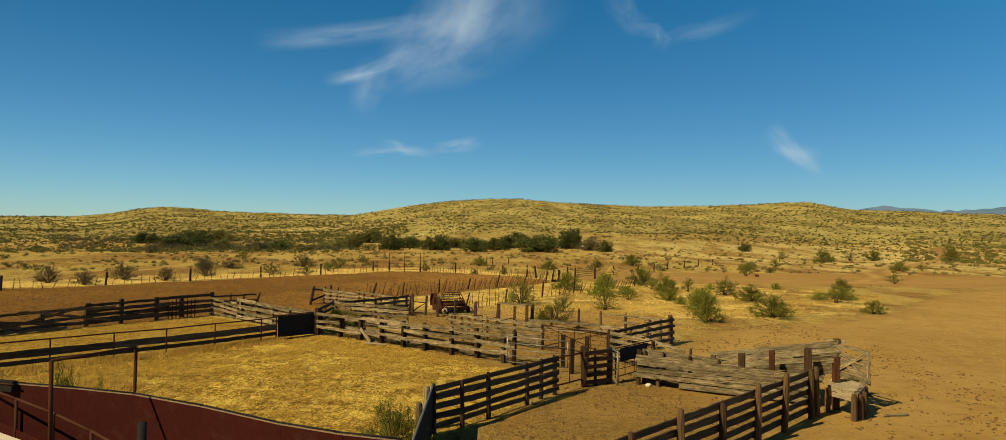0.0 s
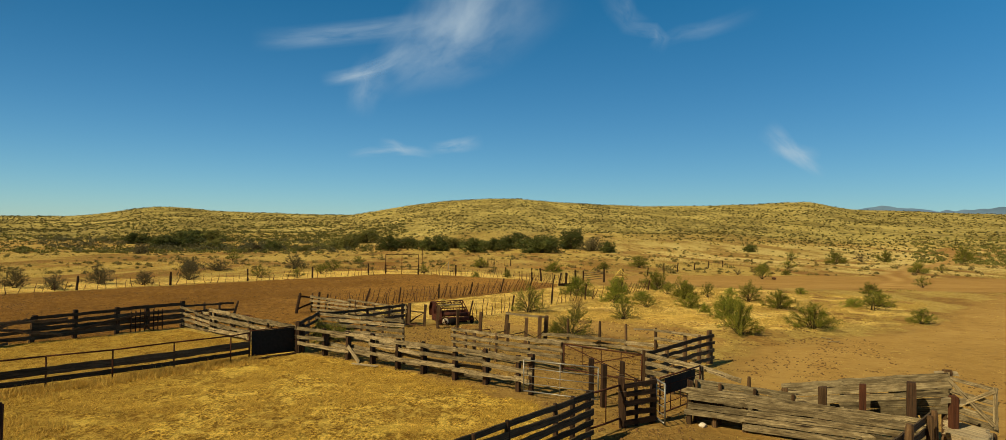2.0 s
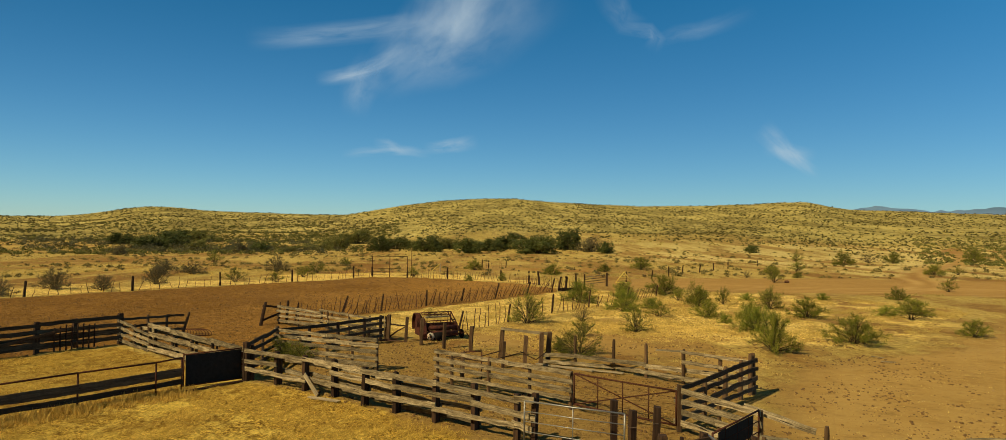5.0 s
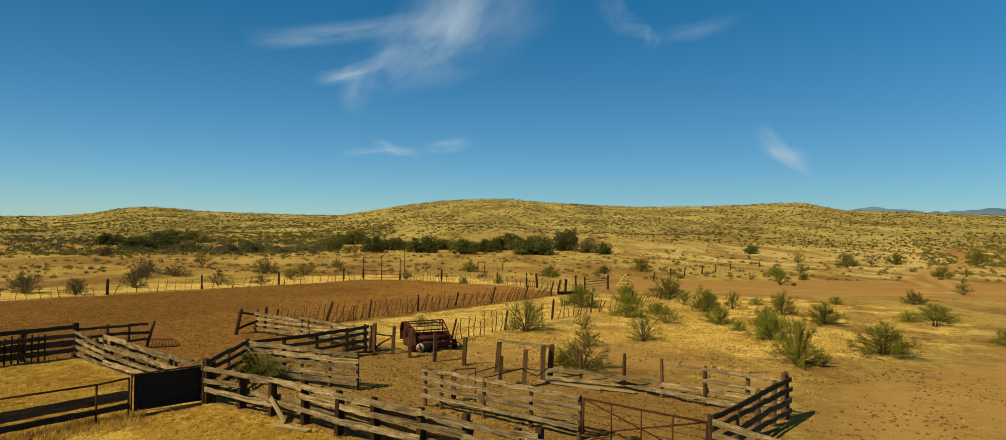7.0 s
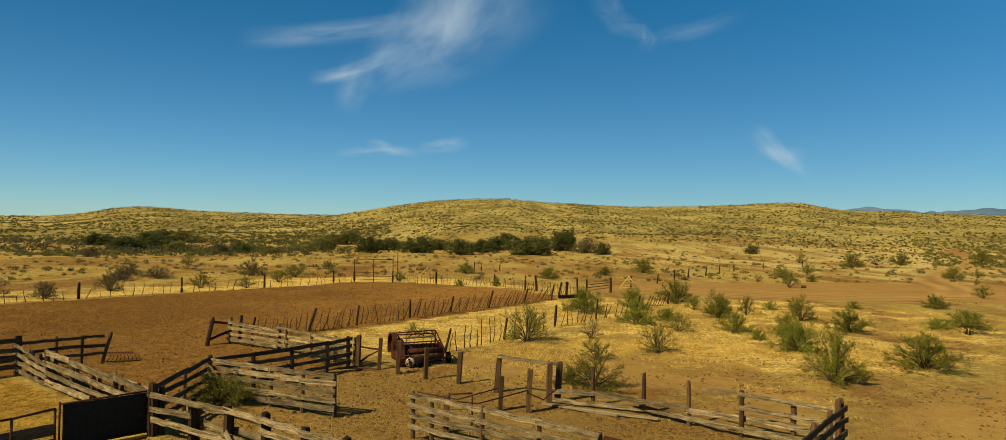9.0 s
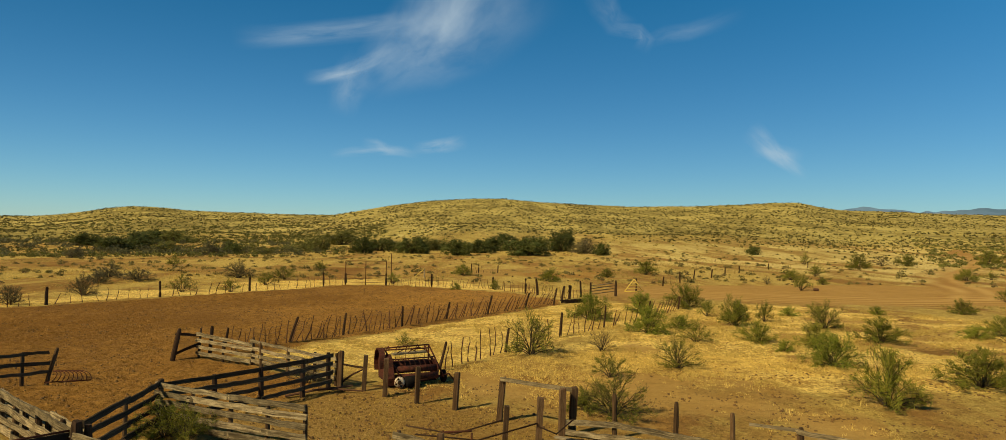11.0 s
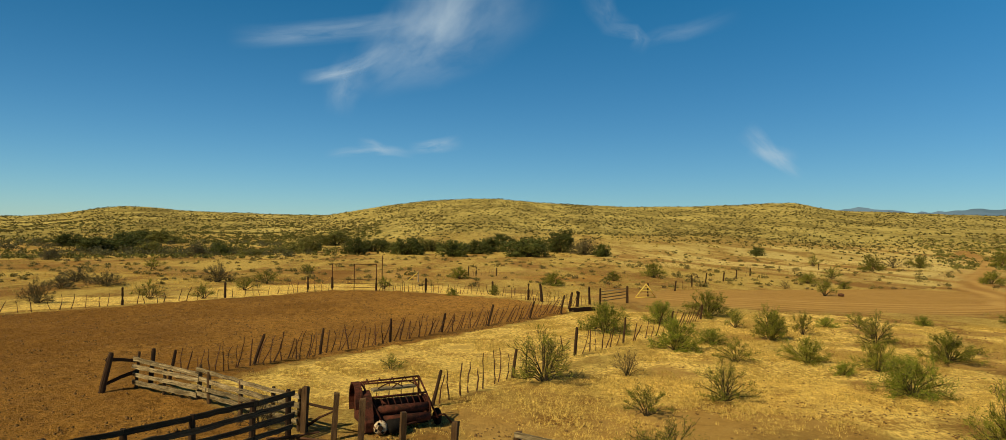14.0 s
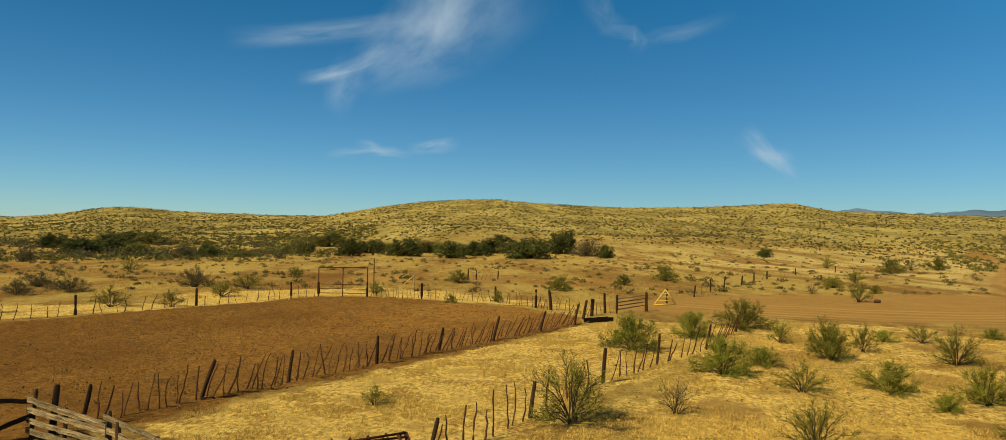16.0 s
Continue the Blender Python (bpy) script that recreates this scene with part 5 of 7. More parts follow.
bm = bmesh.new()
plank(bm, (-1.25, 21.15, 0.8), (-1.1, 14.0, 0.8), 1.55, 0.02, 0.0, 6)
part("sheet", bm, DARK_STEEL, t)
pipe(t, "top_edge", [(-1.25, 21.15, 1.585), (-1.1, 14.0, 1.585)], 0.03, GALV, label="bright worn pipe edge")
for x, y, h in ((-1.5, 21.6, 1.45), (-1.55, 20.0, 1.3)):
    t = thing("wing_post", "weathered stub post behind the wing panel", "post", x, y, 0, "stub posts")
    bm = bmesh.new()
    round_post(bm, x, y, h, 0.12)
    part("post", bm, BOARD, t)

# single posts along the pens
for x, y, h, r, lx, ly in ((-6.25, 52.85, 1.52, 0.13, 0.02, 0.02), (-5.07, 52.0, 1.5, 0.12, 0.05, 0.04), (-4.05, 51.15, 1.55, 0.13, 0.03, 0.03), (-2.63, 50.05, 1.42, 0.11, 0.03, 0.02), (-1.08, 49.2, 1.42, 0.12, 0.05, 0.03),
                           (0.58, 47.7, 1.55, 0.13, 0.08, 0.03), (0.69, 44.7, 1.3, 0.11, 0.05, 0.02), (1.74, 44.5, 1.62, 0.13, 0.04, 0.02), (2.63, 45.9, 1.6, 0.14, 0.02, 0.0), (3.0, 46.15, 1.6, 0.14, 0.05, 0.0),
                           (-1.15, 41.9, 1.25, 0.12, 0.0, 0.0)):
    t = thing("fence_post", "lone weathered wooden post on the bare earth", "post", x, y, 0, "lone pen posts")
    bm = bmesh.new()
    squared_post(bm, x, y, h, r * 1.55, (lx, ly), rng.uniform(-0.4, 0.4))
    part("post", bm, POST, t)
t = thing("top_rail", "grey rail nailed across the tall posts", "rail", 1.7, 46.8)
bm = bmesh.new()
plank(bm, (0.6, 47.6, 1.52), (3.1, 46.05, 1.5), 0.14, 0.06, 0.01)
part("rail", bm, BOARD, t)
t = thing("slack_rail", "dark slack rail between the gate posts", "rail", -5.6, 52.4)
bm = bmesh.new()
plank(bm, (-6.2, 52.9, 0.95), (-5.0, 52.1, 0.95), 0.08, 0.05, 0.01)
part("rail", bm, TIE, t)
for a, b in (((-6.2, 52.95, 0.15), (-5.1, 52.1, 0.9)), ((-7.2, 51.9, 0.05), (-5.0, 51.5, 0.12)), ((-8.0, 50.8, 0.05), (-5.6, 52.3, 0.16))):
    bm = bmesh.new()
    tube(bm, [a, Vector(a).lerp(Vector(b), 0.5) + Vector((0, 0, 0.06)), b], [0.05, 0.045, 0.03], 6)
    part("branch", bm, STICK, t)
for pts in (((-2.0, 43.5), (1.7, 44.4)), ((-2.4, 44.4), (0.6, 44.7)), ((1.75, 44.4), (2.9, 44.9))):
    t = thing("slack_cable", "dark slack cable looped between the posts", "cable", *pts[0])
    pipe(t, "cable", [(*pts[0], 0.75), (lerp(pts[0][0], pts[1][0], 0.5), lerp(pts[0][1], pts[1][1], 0.5), 0.45), (*pts[1], 0.85)], 0.025, TIE)
t = thing("small_pipe_stand", "small dark pipe stand beside the alley fence", "frame", -0.8, 41.9)
for x, y in ((-1.1, 42.2), (-0.3, 42.0)):
    pipe(t, "leg", [(x, y, 0), (x, y, 1.25)], 0.03, RUST)
pipe(t, "bar", [(-1.1, 42.2, 1.2), (-0.3, 42.0, 1.3)], 0.03, RUST)
for a, b in (((3.0, 45.2), (6.4, 43.6)), ((2.4, 45.6), (5.0, 44.0)), ((-7.0, 38.3), (-5.7, 37.7))):
    t = thing("fallen_board", "bleached board lying on the ground", "timber", *a, 0, "fallen boards")
    bm = bmesh.new()
    plank(bm, (*a, 0.07), (*b, 0.06), 0.05, 0.2, 0.008)
    part("board", bm, PALE, t)
for a, b, w in (((15.1, 24.1), (16.1, 24.3), 0.14), ((21.3, 49.15), (21.75, 48.6), 0.06), ((21.0, 47.6), (21.65, 47.35), 0.05)):
    t = thing("fallen_board", "dry grey stick of timber lying in the yard", "timber", *a, 0, "fallen boards")
    bm = bmesh.new()
    plank(bm, (*a, 0.05), (*b, 0.05), 0.05, w, 0.012)
    part("board", bm, BOARD, t)
t = thing("fence_pole", "dark bent strip lying in the straw below the gate", "timber", -11.5, 39.9)
# tapered dark tube laid for the dark line along the gate's foot
bm = bmesh.new()
tube(bm, [(-10.60, 40.92, 0.07), (-10.95, 40.58, 0.05), (-11.5, 39.86, 0.05), (-12.05, 39.20, 0.04), (-12.55, 38.75, 0.03)], [0.05, 0.065, 0.06, 0.055, 0.035], 7)
part("pole", bm, TIE, t)
t = thing("loose_lath", "thin bleached lath hanging off the corner post", "timber", 8.7, 41.8, 1.4)
bm = bmesh.new()
plank(bm, (8.85, 41.72, 1.44), (7.75, 42.9, 1.30), 0.09, 0.03, 0.006)
part("lath", bm, PALE, t)
t = thing("rock", "pale rough rock beside the chute fence", "rock", 7.35, 28.45)
bm = bmesh.new()
bmesh.ops.create_icosphere(bm, subdivisions=2, radius=0.15)
for v in bm.verts:
    v.co *= rng.uniform(0.82, 1.12)
    v.co.z *= 0.6
bmesh.ops.translate(bm, verts=bm.verts, vec=(7.35, 28.45, 0.05))
part("stone", bm, CONCRETE, t)
t = thing("propped_board", "bleached board propped against the pen fence", "timber", -7.1, 39.0)
bm = bmesh.new()
plank(bm, (-7.45, 39.2, 0.75), (-6.75, 38.6, 0.05), 0.2, 0.04, 0.006)
part("board", bm, PALE, t)
t = thing("hay_rake", "rusty curved rake tines lying in the dirt by the fence end", "rake", -18.4, 53.2)
for a, b in (((-19.1, 53.75, 0.34), (-18.15, 54.05, 0.32)), ((-18.85, 52.78, 0.05), (-17.2, 53.35, 0.05))):
    pipe(t, "bar", [a, b], 0.03, RUST)
for k in range(9):
    f = k / 8
    a = Vector((lerp(-19.08, -18.18, f), lerp(53.76, 54.04, f), 0.33))
    b = Vector((lerp(-18.6, -17.2, f), lerp(52.86, 53.35, f), 0.04))
    knee = a.lerp(b, 0.5) + Vector((0.26, 0.22, 0.16))
    pipe(t, "tine", [a * (1 - u) ** 2 + knee * (2 * u * (1 - u)) + b * u ** 2 for u in (0, 0.2, 0.4, 0.6, 0.8, 1.0)], 0.019, RUST, 5)

# wire fences with stick stays
wire_fence("leaning stick-and-wire fence along the worked field", [(-14.2, 60.4, 1.35, 0.15, 0.1), (-11.75, 64.2, 1.52, 0.32, 0.05), (-9.2, 67.4, 1.4, 0.12, 0.0), (-5.9, 71.5, 1.45, 0.03, 0.0), (-3.0, 75.4, 1.35, 0.2, 0.0), (0.2, 79.7, 1.5, 0.25, 0.0), (3.6, 84.2, 1.35, 0.28, 0.05), (6.6, 88.2, 1.5, 0.2, 0.0)],
           [11, 12, 13, 13, 14, 12, 11], (0.14, 0.16, 0.16, 0.20, 0.34, 0.46, 0.50), 1.35, spread=0.12, stake_r=0.031)
wire_fence("crooked stick-and-wire fence in the dry grass", [(-2.2, 56.3, 1.4, 0.25, 0.1), (1.2, 61.6, 1.35, 0.12, 0.05), (4.95, 67.5, 1.6, 0.08, 0.0), (8.6, 71.8, 1.65, 0.08, 0.0), (12.9, 76.9, 1.5, 0.22, 0.05), (17.6, 84.4, 1.2, 0.15, 0.0)],
           [9, 4, 7, 6, 10], (0.08, 0.08, 0.12, 0.20, 0.42), 1.4, spread=0.08, stake_r=0.030)
wire_fence("far stick-and-wire fence along the field edge", [(-58, 56.5, 1.5, 0.02, 0), (-49.6, 66.8, 1.5, 0.06, 0), (-43.5, 74.4, 1.5, 0.08, 0), (-37.5, 81.8, 1.55, 0.02, 0), (-31.6, 89.5, 1.58, 0, 0), (-25.55, 96.9, 1.54, 0, 0), (-19.4, 104.4, 1.68, 0, 0), (-17.3, 106.9, 1.5, 0, 0)],
           [9, 9, 9, 9, 9, 9, 3], (0.06, 0.0), 1.15, post_r=0.12, spread=0.14, stake_r=0.03)
wire_fence("far stick-and-wire fence behind the field", [(-12.4, 107.4, 1.5, 0, 0), (-6.55, 105.3, 1.63, 0, 0), (0.9, 104.0, 1.5, 0, 0), (4.5, 98.6, 1.7, 0, 0), (5.75, 97.2, 1.75, -0.1, 0), (8.7, 93.0, 1.4, 0.1, 0)],
           [14, 16, 9, 4, 7], (0.0, 0.0), 1.15, post_r=0.12, spread=0.12, stake_r=0.026)
wire_fence("end posts of the field fence beside the track", [(7.6, 90.6, 1.55, 0.2, 0), (8.7, 92.9, 1.45, 0, 0), (10.2, 94.9, 1.75, -0.05, 0), (11.2, 94.8, 1.62, 0, 0)], [3, 2, 1], (0.1, 0.0), 1.1, post_r=0.12)
wire_fence("far fence line beyond the track", [(18.2, 104.2, 1.5, 0, 0), (23.5, 112.0, 1.3, 0.1, 0), (27.9, 119.3, 1.6, 0, 0), (31.5, 124.6, 1.6, 0.12, 0), (36.4, 131.0, 1.4, 0.1, 0), (41.5, 139, 1.4, 0, 0), (47, 147, 1.3, 0, 0), (58, 160, 1.3, 0, 0), (72, 172, 1.3, 0, 0)], [0, 1, 0, 0, 0, 1, 1, 1], (0.1, 0.0), 1.1, post_r=0.1)
t = thing("wooden_gate", "rail gate of thin poles beside the track", "gate", 11.2, 94.9)
for z in (0.45, 0.75, 1.05, 1.35):
    bm = bmesh.new()
    tube(bm, [(11.25, 94.9, z - 0.1), (12.9, 96.0, z + 0.02), (14.2, 96.9, z + 0.1)], [0.04, 0.045, 0.035], 6)
    part("pole", bm, BOARD, t)
bm = bmesh.new()
round_post(bm, 14.3, 96.9, 1.72, 0.13)
part("post", bm, TIE, t)
t = thing("yellow_gate", "yellow triangular pipe gate by the track", "gate", 17.4, 102.5)
A, B, C = Vector((16.3, 101.9, 0.1)), Vector((18.6, 102.5, 0.1)), Vector((17.5, 102.2, 1.55))
for a, b in ((A, B), (B, C), (C, A)):
    pipe(t, "frame", [a, b], 0.06, YELLOW)
for f in (0.25, 0.5, 0.72):
    pipe(t, "bar", [A.lerp(C, f), B.lerp(C, f)], 0.035, YELLOW)
t = thing("gateway_frame", "tall rusty pipe gateway in the far fence", "gate", -15, 107.2)
for x, y in ((-17.3, 106.9), (-14.9, 107.3), (-12.4, 107.5)):
    pipe(t, "post", [(x, y, 0), (x, y, 3.0)], 0.05, RUST)
pipe(t, "crossbar", [(-17.3, 106.9, 3.0), (-12.4, 107.5, 3.0)], 0.042, RUST)
for z in (0.3, 0.75, 1.2):
    pipe(t, "bar", [(-17.3, 106.9, z + 0.1), (-12.4, 107.5, z)], 0.028, RUST)
pipe(t, "mast", [(-12.2, 110.5, 0), (-12.2, 110.5, 3.9)], 0.05, RUST)
t = thing("braced_post", "pale braced gate post behind the far fence", "post", -8.9, 121.1)
bm = bmesh.new()
round_post(bm, -8.9, 121.1, 1.5, 0.09)
part("post", bm, PALE, t)
bm = bmesh.new()
plank(bm, (-8.9, 121.0, 1.4), (-10.2, 120.8, 0.25), 0.10, 0.06, 0.004)
part("brace", bm, YELLOW, t, "faded yellow brace")
wire_fence("stub of old fence on the range behind the field", [(-2.4, 135.3, 1.6, 0.02, 0), (-1.2, 135.5, 1.4, 0.0, 0), (2.0, 136.5, 1.3, 0.05, 0)], [1, 4], (0.02, 0.0), 1.0, post_r=0.09)
t = thing("low_trough", "low dark timber trough on the ground", "trough", 8.4, 89.3)
for dx, dy in ((0, 0), (0.35, -0.45)):
    bm = bmesh.new()
    plank(bm, (7.4 + dx, 88.8 + dy, 0.17), (9.5 + dx, 90.1 + dy, 0.17), 0.32, 0.05)
    part("side", bm, TIE, t)
bm = bmesh.new()
plank(bm, (7.6, 88.55, 0.06), (9.7, 89.85, 0.06), 0.04, 0.5)
part("bottom", bm, TIE, t)


# ---- old farm implement ----
def implement():
    t = thing("hay_machine", "rusty red hay machine with an open bar cage and cream wheel", "machine", -3.2, 53.6)
    M = pose(-3.2, 53.6, 0, 0, 0, 22)
    W = lambda x, y, z: M @ Vector((x, y, z))

    def slab(name, x0, x1, outline, mat, label=""):
        bm = bmesh.new()
        loft(bm, [[W(x0, y, z) for y, z in outline], [W(x1, y, z) for y, z in outline]])
        return part(name, bm, mat, t, label)

    # left end: a rounded drum shield, a flat gear box before it
    arc = [(0.15 + 0.62 * math.cos(a), 0.95 + 0.68 * math.sin(a)) for a in np.linspace(-0.6, math.pi + 0.2, 12)]
    slab("side_shield", -1.38, -1.32, [(0.62, 0.25)] + arc + [(-0.48, 0.3)], MACHINE_RED, "rounded red side plate")
    slab("shield_rim", -1.56, -1.38, arc + [(0.15 + 0.56 * math.cos(a), 0.95 + 0.62 * math.sin(a)) for a in np.linspace(math.pi + 0.2, -0.6, 12)], MACHINE_RED)
    slab("gear_cover", -1.30, -1.02, [(-0.42, 1.25), (-0.05, 1.35), (0.1, 0.4), (-0.2, 0.12), (-0.85, 0.14), (-0.88, 0.45)], MACHINE_RED)
    slab("end_plate", 0.98, 1.03, [(-0.6, 0.25), (-0.62, 0.75), (-0.3, 1.05), (0.3, 1.0), (0.5, 0.3)], MACHINE_RED)
    # sloping arms from the top frame down to the front
    for a, b in (((-1.28, 0.10, 1.60), (-0.72, -0.85, 0.42)), ((0.85, 0.35, 1.62), (1.28, -0.62, 0.32)), ((0.62, 0.30, 1.60), (1.05, -0.55, 0.55)), ((-1.28, 0.10, 1.60), (-1.28, 0.75, 0.30)), ((0.85, 0.35, 1.62), (1.0, 0.85, 0.30))):
        pipe(t, "arm", [W(*a), W(*b)], 0.036, MACHINE_RED)
    for a, b in (((-1.28, 0.10, 1.60), (0.85, 0.35, 1.62)), ((-1.28, 0.62, 1.42), (0.95, 0.70, 1.40)), ((-1.10, -0.28, 1.14), (1.0, -0.18, 1.15)), ((-1.28, 0.80, 0.85), (1.0, 0.85, 0.85)), ((-1.2, 0.75, 0.35), (1.0, 0.80, 0.35))):
        pipe(t, "cross_bar", [W(*a), W(*b)], 0.032, MACHINE_RED)
    bm = bmesh.new()
    plank(bm, W(-0.95, -0.02, 1.34), W(0.62, 0.08, 1.36), 0.06, 0.34, 0.004)
    part("deck_board", bm, BOARD, t, "grey weathered deck board")
    # bowed bars over the deck, hooked tines below it
    for x0, x1, lift in ((-0.75, 0.15, 0.16), (-0.25, 0.65, 0.20)):
        pts = [W(lerp(x0, x1, f), -0.18 + 0.1 * f, 1.40 + lift * math.sin(math.pi * f)) for f in np.linspace(0, 1, 7)]
        pipe(t, "bow", pts, 0.020, MACHINE_RED, 6)
    for k in range(9):
        x = lerp(-0.95, 0.85, k / 8)
        pts = [W(x, -0.22, 1.14), W(x + 0.06, -0.34, 1.0), W(x + 0.10, -0.42, 0.86), W(x + 0.05, -0.36, 0.74)]
        pipe(t, "tine", pts, 0.016, MACHINE_RED, 5)
    for k in range(5):
        x = lerp(-1.0, 0.8, k / 4)
        pts = [W(x, 0.22, 1.56), W(x, 0.45, 1.62), W(x, 0.78, 1.40), W(x, 0.86, 0.85), W(x, 0.6, 0.4)]
        pipe(t, "hoop", pts, 0.022, MACHINE_RED, 6)
    # rollers
    for y, z, r in ((-0.42, 0.72, 0.15), (-0.58, 0.42, 0.14), (0.25, 0.75, 0.20)):
        bm = bmesh.new()
        tube(bm, [W(-1.0, y, z), W(0.0, y, z), W(1.0, y, z)], r, 14)
        smooth_shade(part("roller", bm, MACHINE_RED, t))
    slab("belly_pan", -1.0, 1.0, [(-0.45, 0.16), (-0.3, 0.2), (0.55, 0.3), (0.55, 0.24), (-0.3, 0.12)], RUST)
    # cream wheel at the front with a dark roller tyre beside it
    bm = bmesh.new()
    tube(bm, [W(-0.86, -1.10, 0.31), W(-0.85, -1.06, 0.31), W(-0.83, -0.98, 0.31), W(-0.82, -0.94, 0.31)], [0.18, 0.23, 0.23, 0.18], 18)
    wheel = smooth_shade(part("belt_wheel", bm, CREAM, t, "chipped cream wheel"))
    bm = bmesh.new()
    tube(bm, [W(-0.87, -1.14, 0.31), W(-0.80, -0.85, 0.31)], [0.09, 0.09], 10)
    part("hub", bm, TIE, wheel)
    # solid dark discs stand in for the shade inside the wheel's openings
    for k in range(4):
        an = k * math.pi / 2 + 0.4
        bm = bmesh.new()
        c = Vector((-0.86 + 0.16 * math.cos(an), -1.10, 0.31 + 0.16 * math.sin(an)))
        tube(bm, [W(c.x, c.y, c.z), W(c.x, c.y - 0.025, c.z)], [0.05, 0.045], 8)
        part("slot", bm, RUBBER, wheel)
    bm = bmesh.new()
    tube(bm, [W(-0.62, -0.98, 0.25), W(-0.55, -0.97, 0.27), W(-0.10, -0.9, 0.27), W(-0.02, -0.9, 0.25)], [0.18, 0.26, 0.26, 0.18], 14)
    smooth_shade(part("gauge_roller", bm, RUBBER, t))
    pipe(t, "axle", [W(-0.85, -0.9, 0.31), W(0.0, -0.85, 0.27), W(1.35, -0.35, 0.29)], 0.035, RUST)
    x, y = 1.38, -0.25
    bm = bmesh.new()
    tube(bm, [W(x - 0.09, y, 0.28), W(x - 0.05, y, 0.28), W(x + 0.05, y, 0.28), W(x + 0.09, y, 0.28)], [0.24, 0.29, 0.29, 0.24], 16)
    tyre = smooth_shade(part("tyre", bm, RUBBER, t))
    bm = bmesh.new()
    tube(bm, [W(x - 0.11, y, 0.28), W(x + 0.11, y, 0.28)], [0.13, 0.13], 12)
    part("rim", bm, RUST, tyre)
    pipe(t, "drawbar", [W(1.05, -0.5, 0.35), W(1.55, -0.55, 0.42), W(1.85, -0.5, 0.06)], 0.035, RUST)


implement()


# ---- bushes ----
def branch_skeleton(r, stems, tall, wide, low=6.0, open_at=0.45):
    """Polylines of a many-stemmed desert shrub that fills a dome, with the points along its twigs where leaves sit."""
    lines, tips = [], []
    heart = Vector((0, 0, 0.30 * tall))

    def twig(p, d, length, rad, level, lush):
        pts, rads = [p.copy()], [rad]
        for k in range(3):
            d = (d + Vector((r.gauss(0, 0.20), r.gauss(0, 0.20), r.gauss(0.06, 0.14)))).normalized()
            q = p + d * (length / 3)
            for f in (0.35, 0.7, 1.0):
                tips.append((p.lerp(q, f), d.copy(), lush))
            p = q
            pts.append(p.copy())
            rads.append(rad * (1 - 0.28 * (k + 1)))
            if level < 2:
                for _ in range(2):
                    away = (d + Vector((r.gauss(0, 0.6), r.gauss(0, 0.6), r.gauss(0.05, 0.4)))).normalized()
                    twig(p.copy(), away, length * r.uniform(0.4, 0.62), rad * 0.5, level + 1, lush)
        lines.append((pts, rads, level))

    for s in range(stems):
        an = 2 * math.pi * (s * 0.618 + r.uniform(-0.1, 0.1))
        el = radians(low + (86 - low) * ((s + r.uniform(0, 1)) / stems) ** 1.35)
        reach = r.uniform(0.70, 1.06)
        end = Vector((wide * math.cos(el) * math.cos(an), wide * math.cos(el) * math.sin(an), tall * math.sin(el))) * reach
        root = Vector((math.cos(an) * 0.06, math.sin(an) * 0.06, -0.05))
        knee = Vector((end.x * 0.38, end.y * 0.38, end.z * 0.55 + 0.12 * tall))
        lush = r.choice((0.6, 0.9, 1.0, 1.3))
        pts, rads = [], []
        for k in range(6):
            f = k / 5
            p = root * (1 - f) ** 2 + knee * (2 * f * (1 - f)) + end * f ** 2
            p = p + Vector((r.gauss(0, 0.02), r.gauss(0, 0.02), r.gauss(0, 0.02))) * wide * (f > 0)
            pts.append(p)
            rads.append(0.019 * tall * (1 - 0.72 * f))
        lines.append((pts, rads, 0))
        for k in range(2, 6):
            if k / 5 < open_at:
                continue
            out = (pts[k] - heart).normalized()
            ahead = (pts[k] - pts[k - 1]).normalized()
            for _ in range(2 if k < 5 else 3):
                d = (out * 0.6 + ahead * 0.5 + Vector((r.gauss(0, 0.5), r.gauss(0, 0.5), r.gauss(0.05, 0.35)))).normalized()
                twig(pts[k].copy(), d, wide * r.uniform(0.20, 0.36), rads[k] * 0.7, 1, lush * r.choice((0.5, 1.0, 1.4)))
    return lines, tips


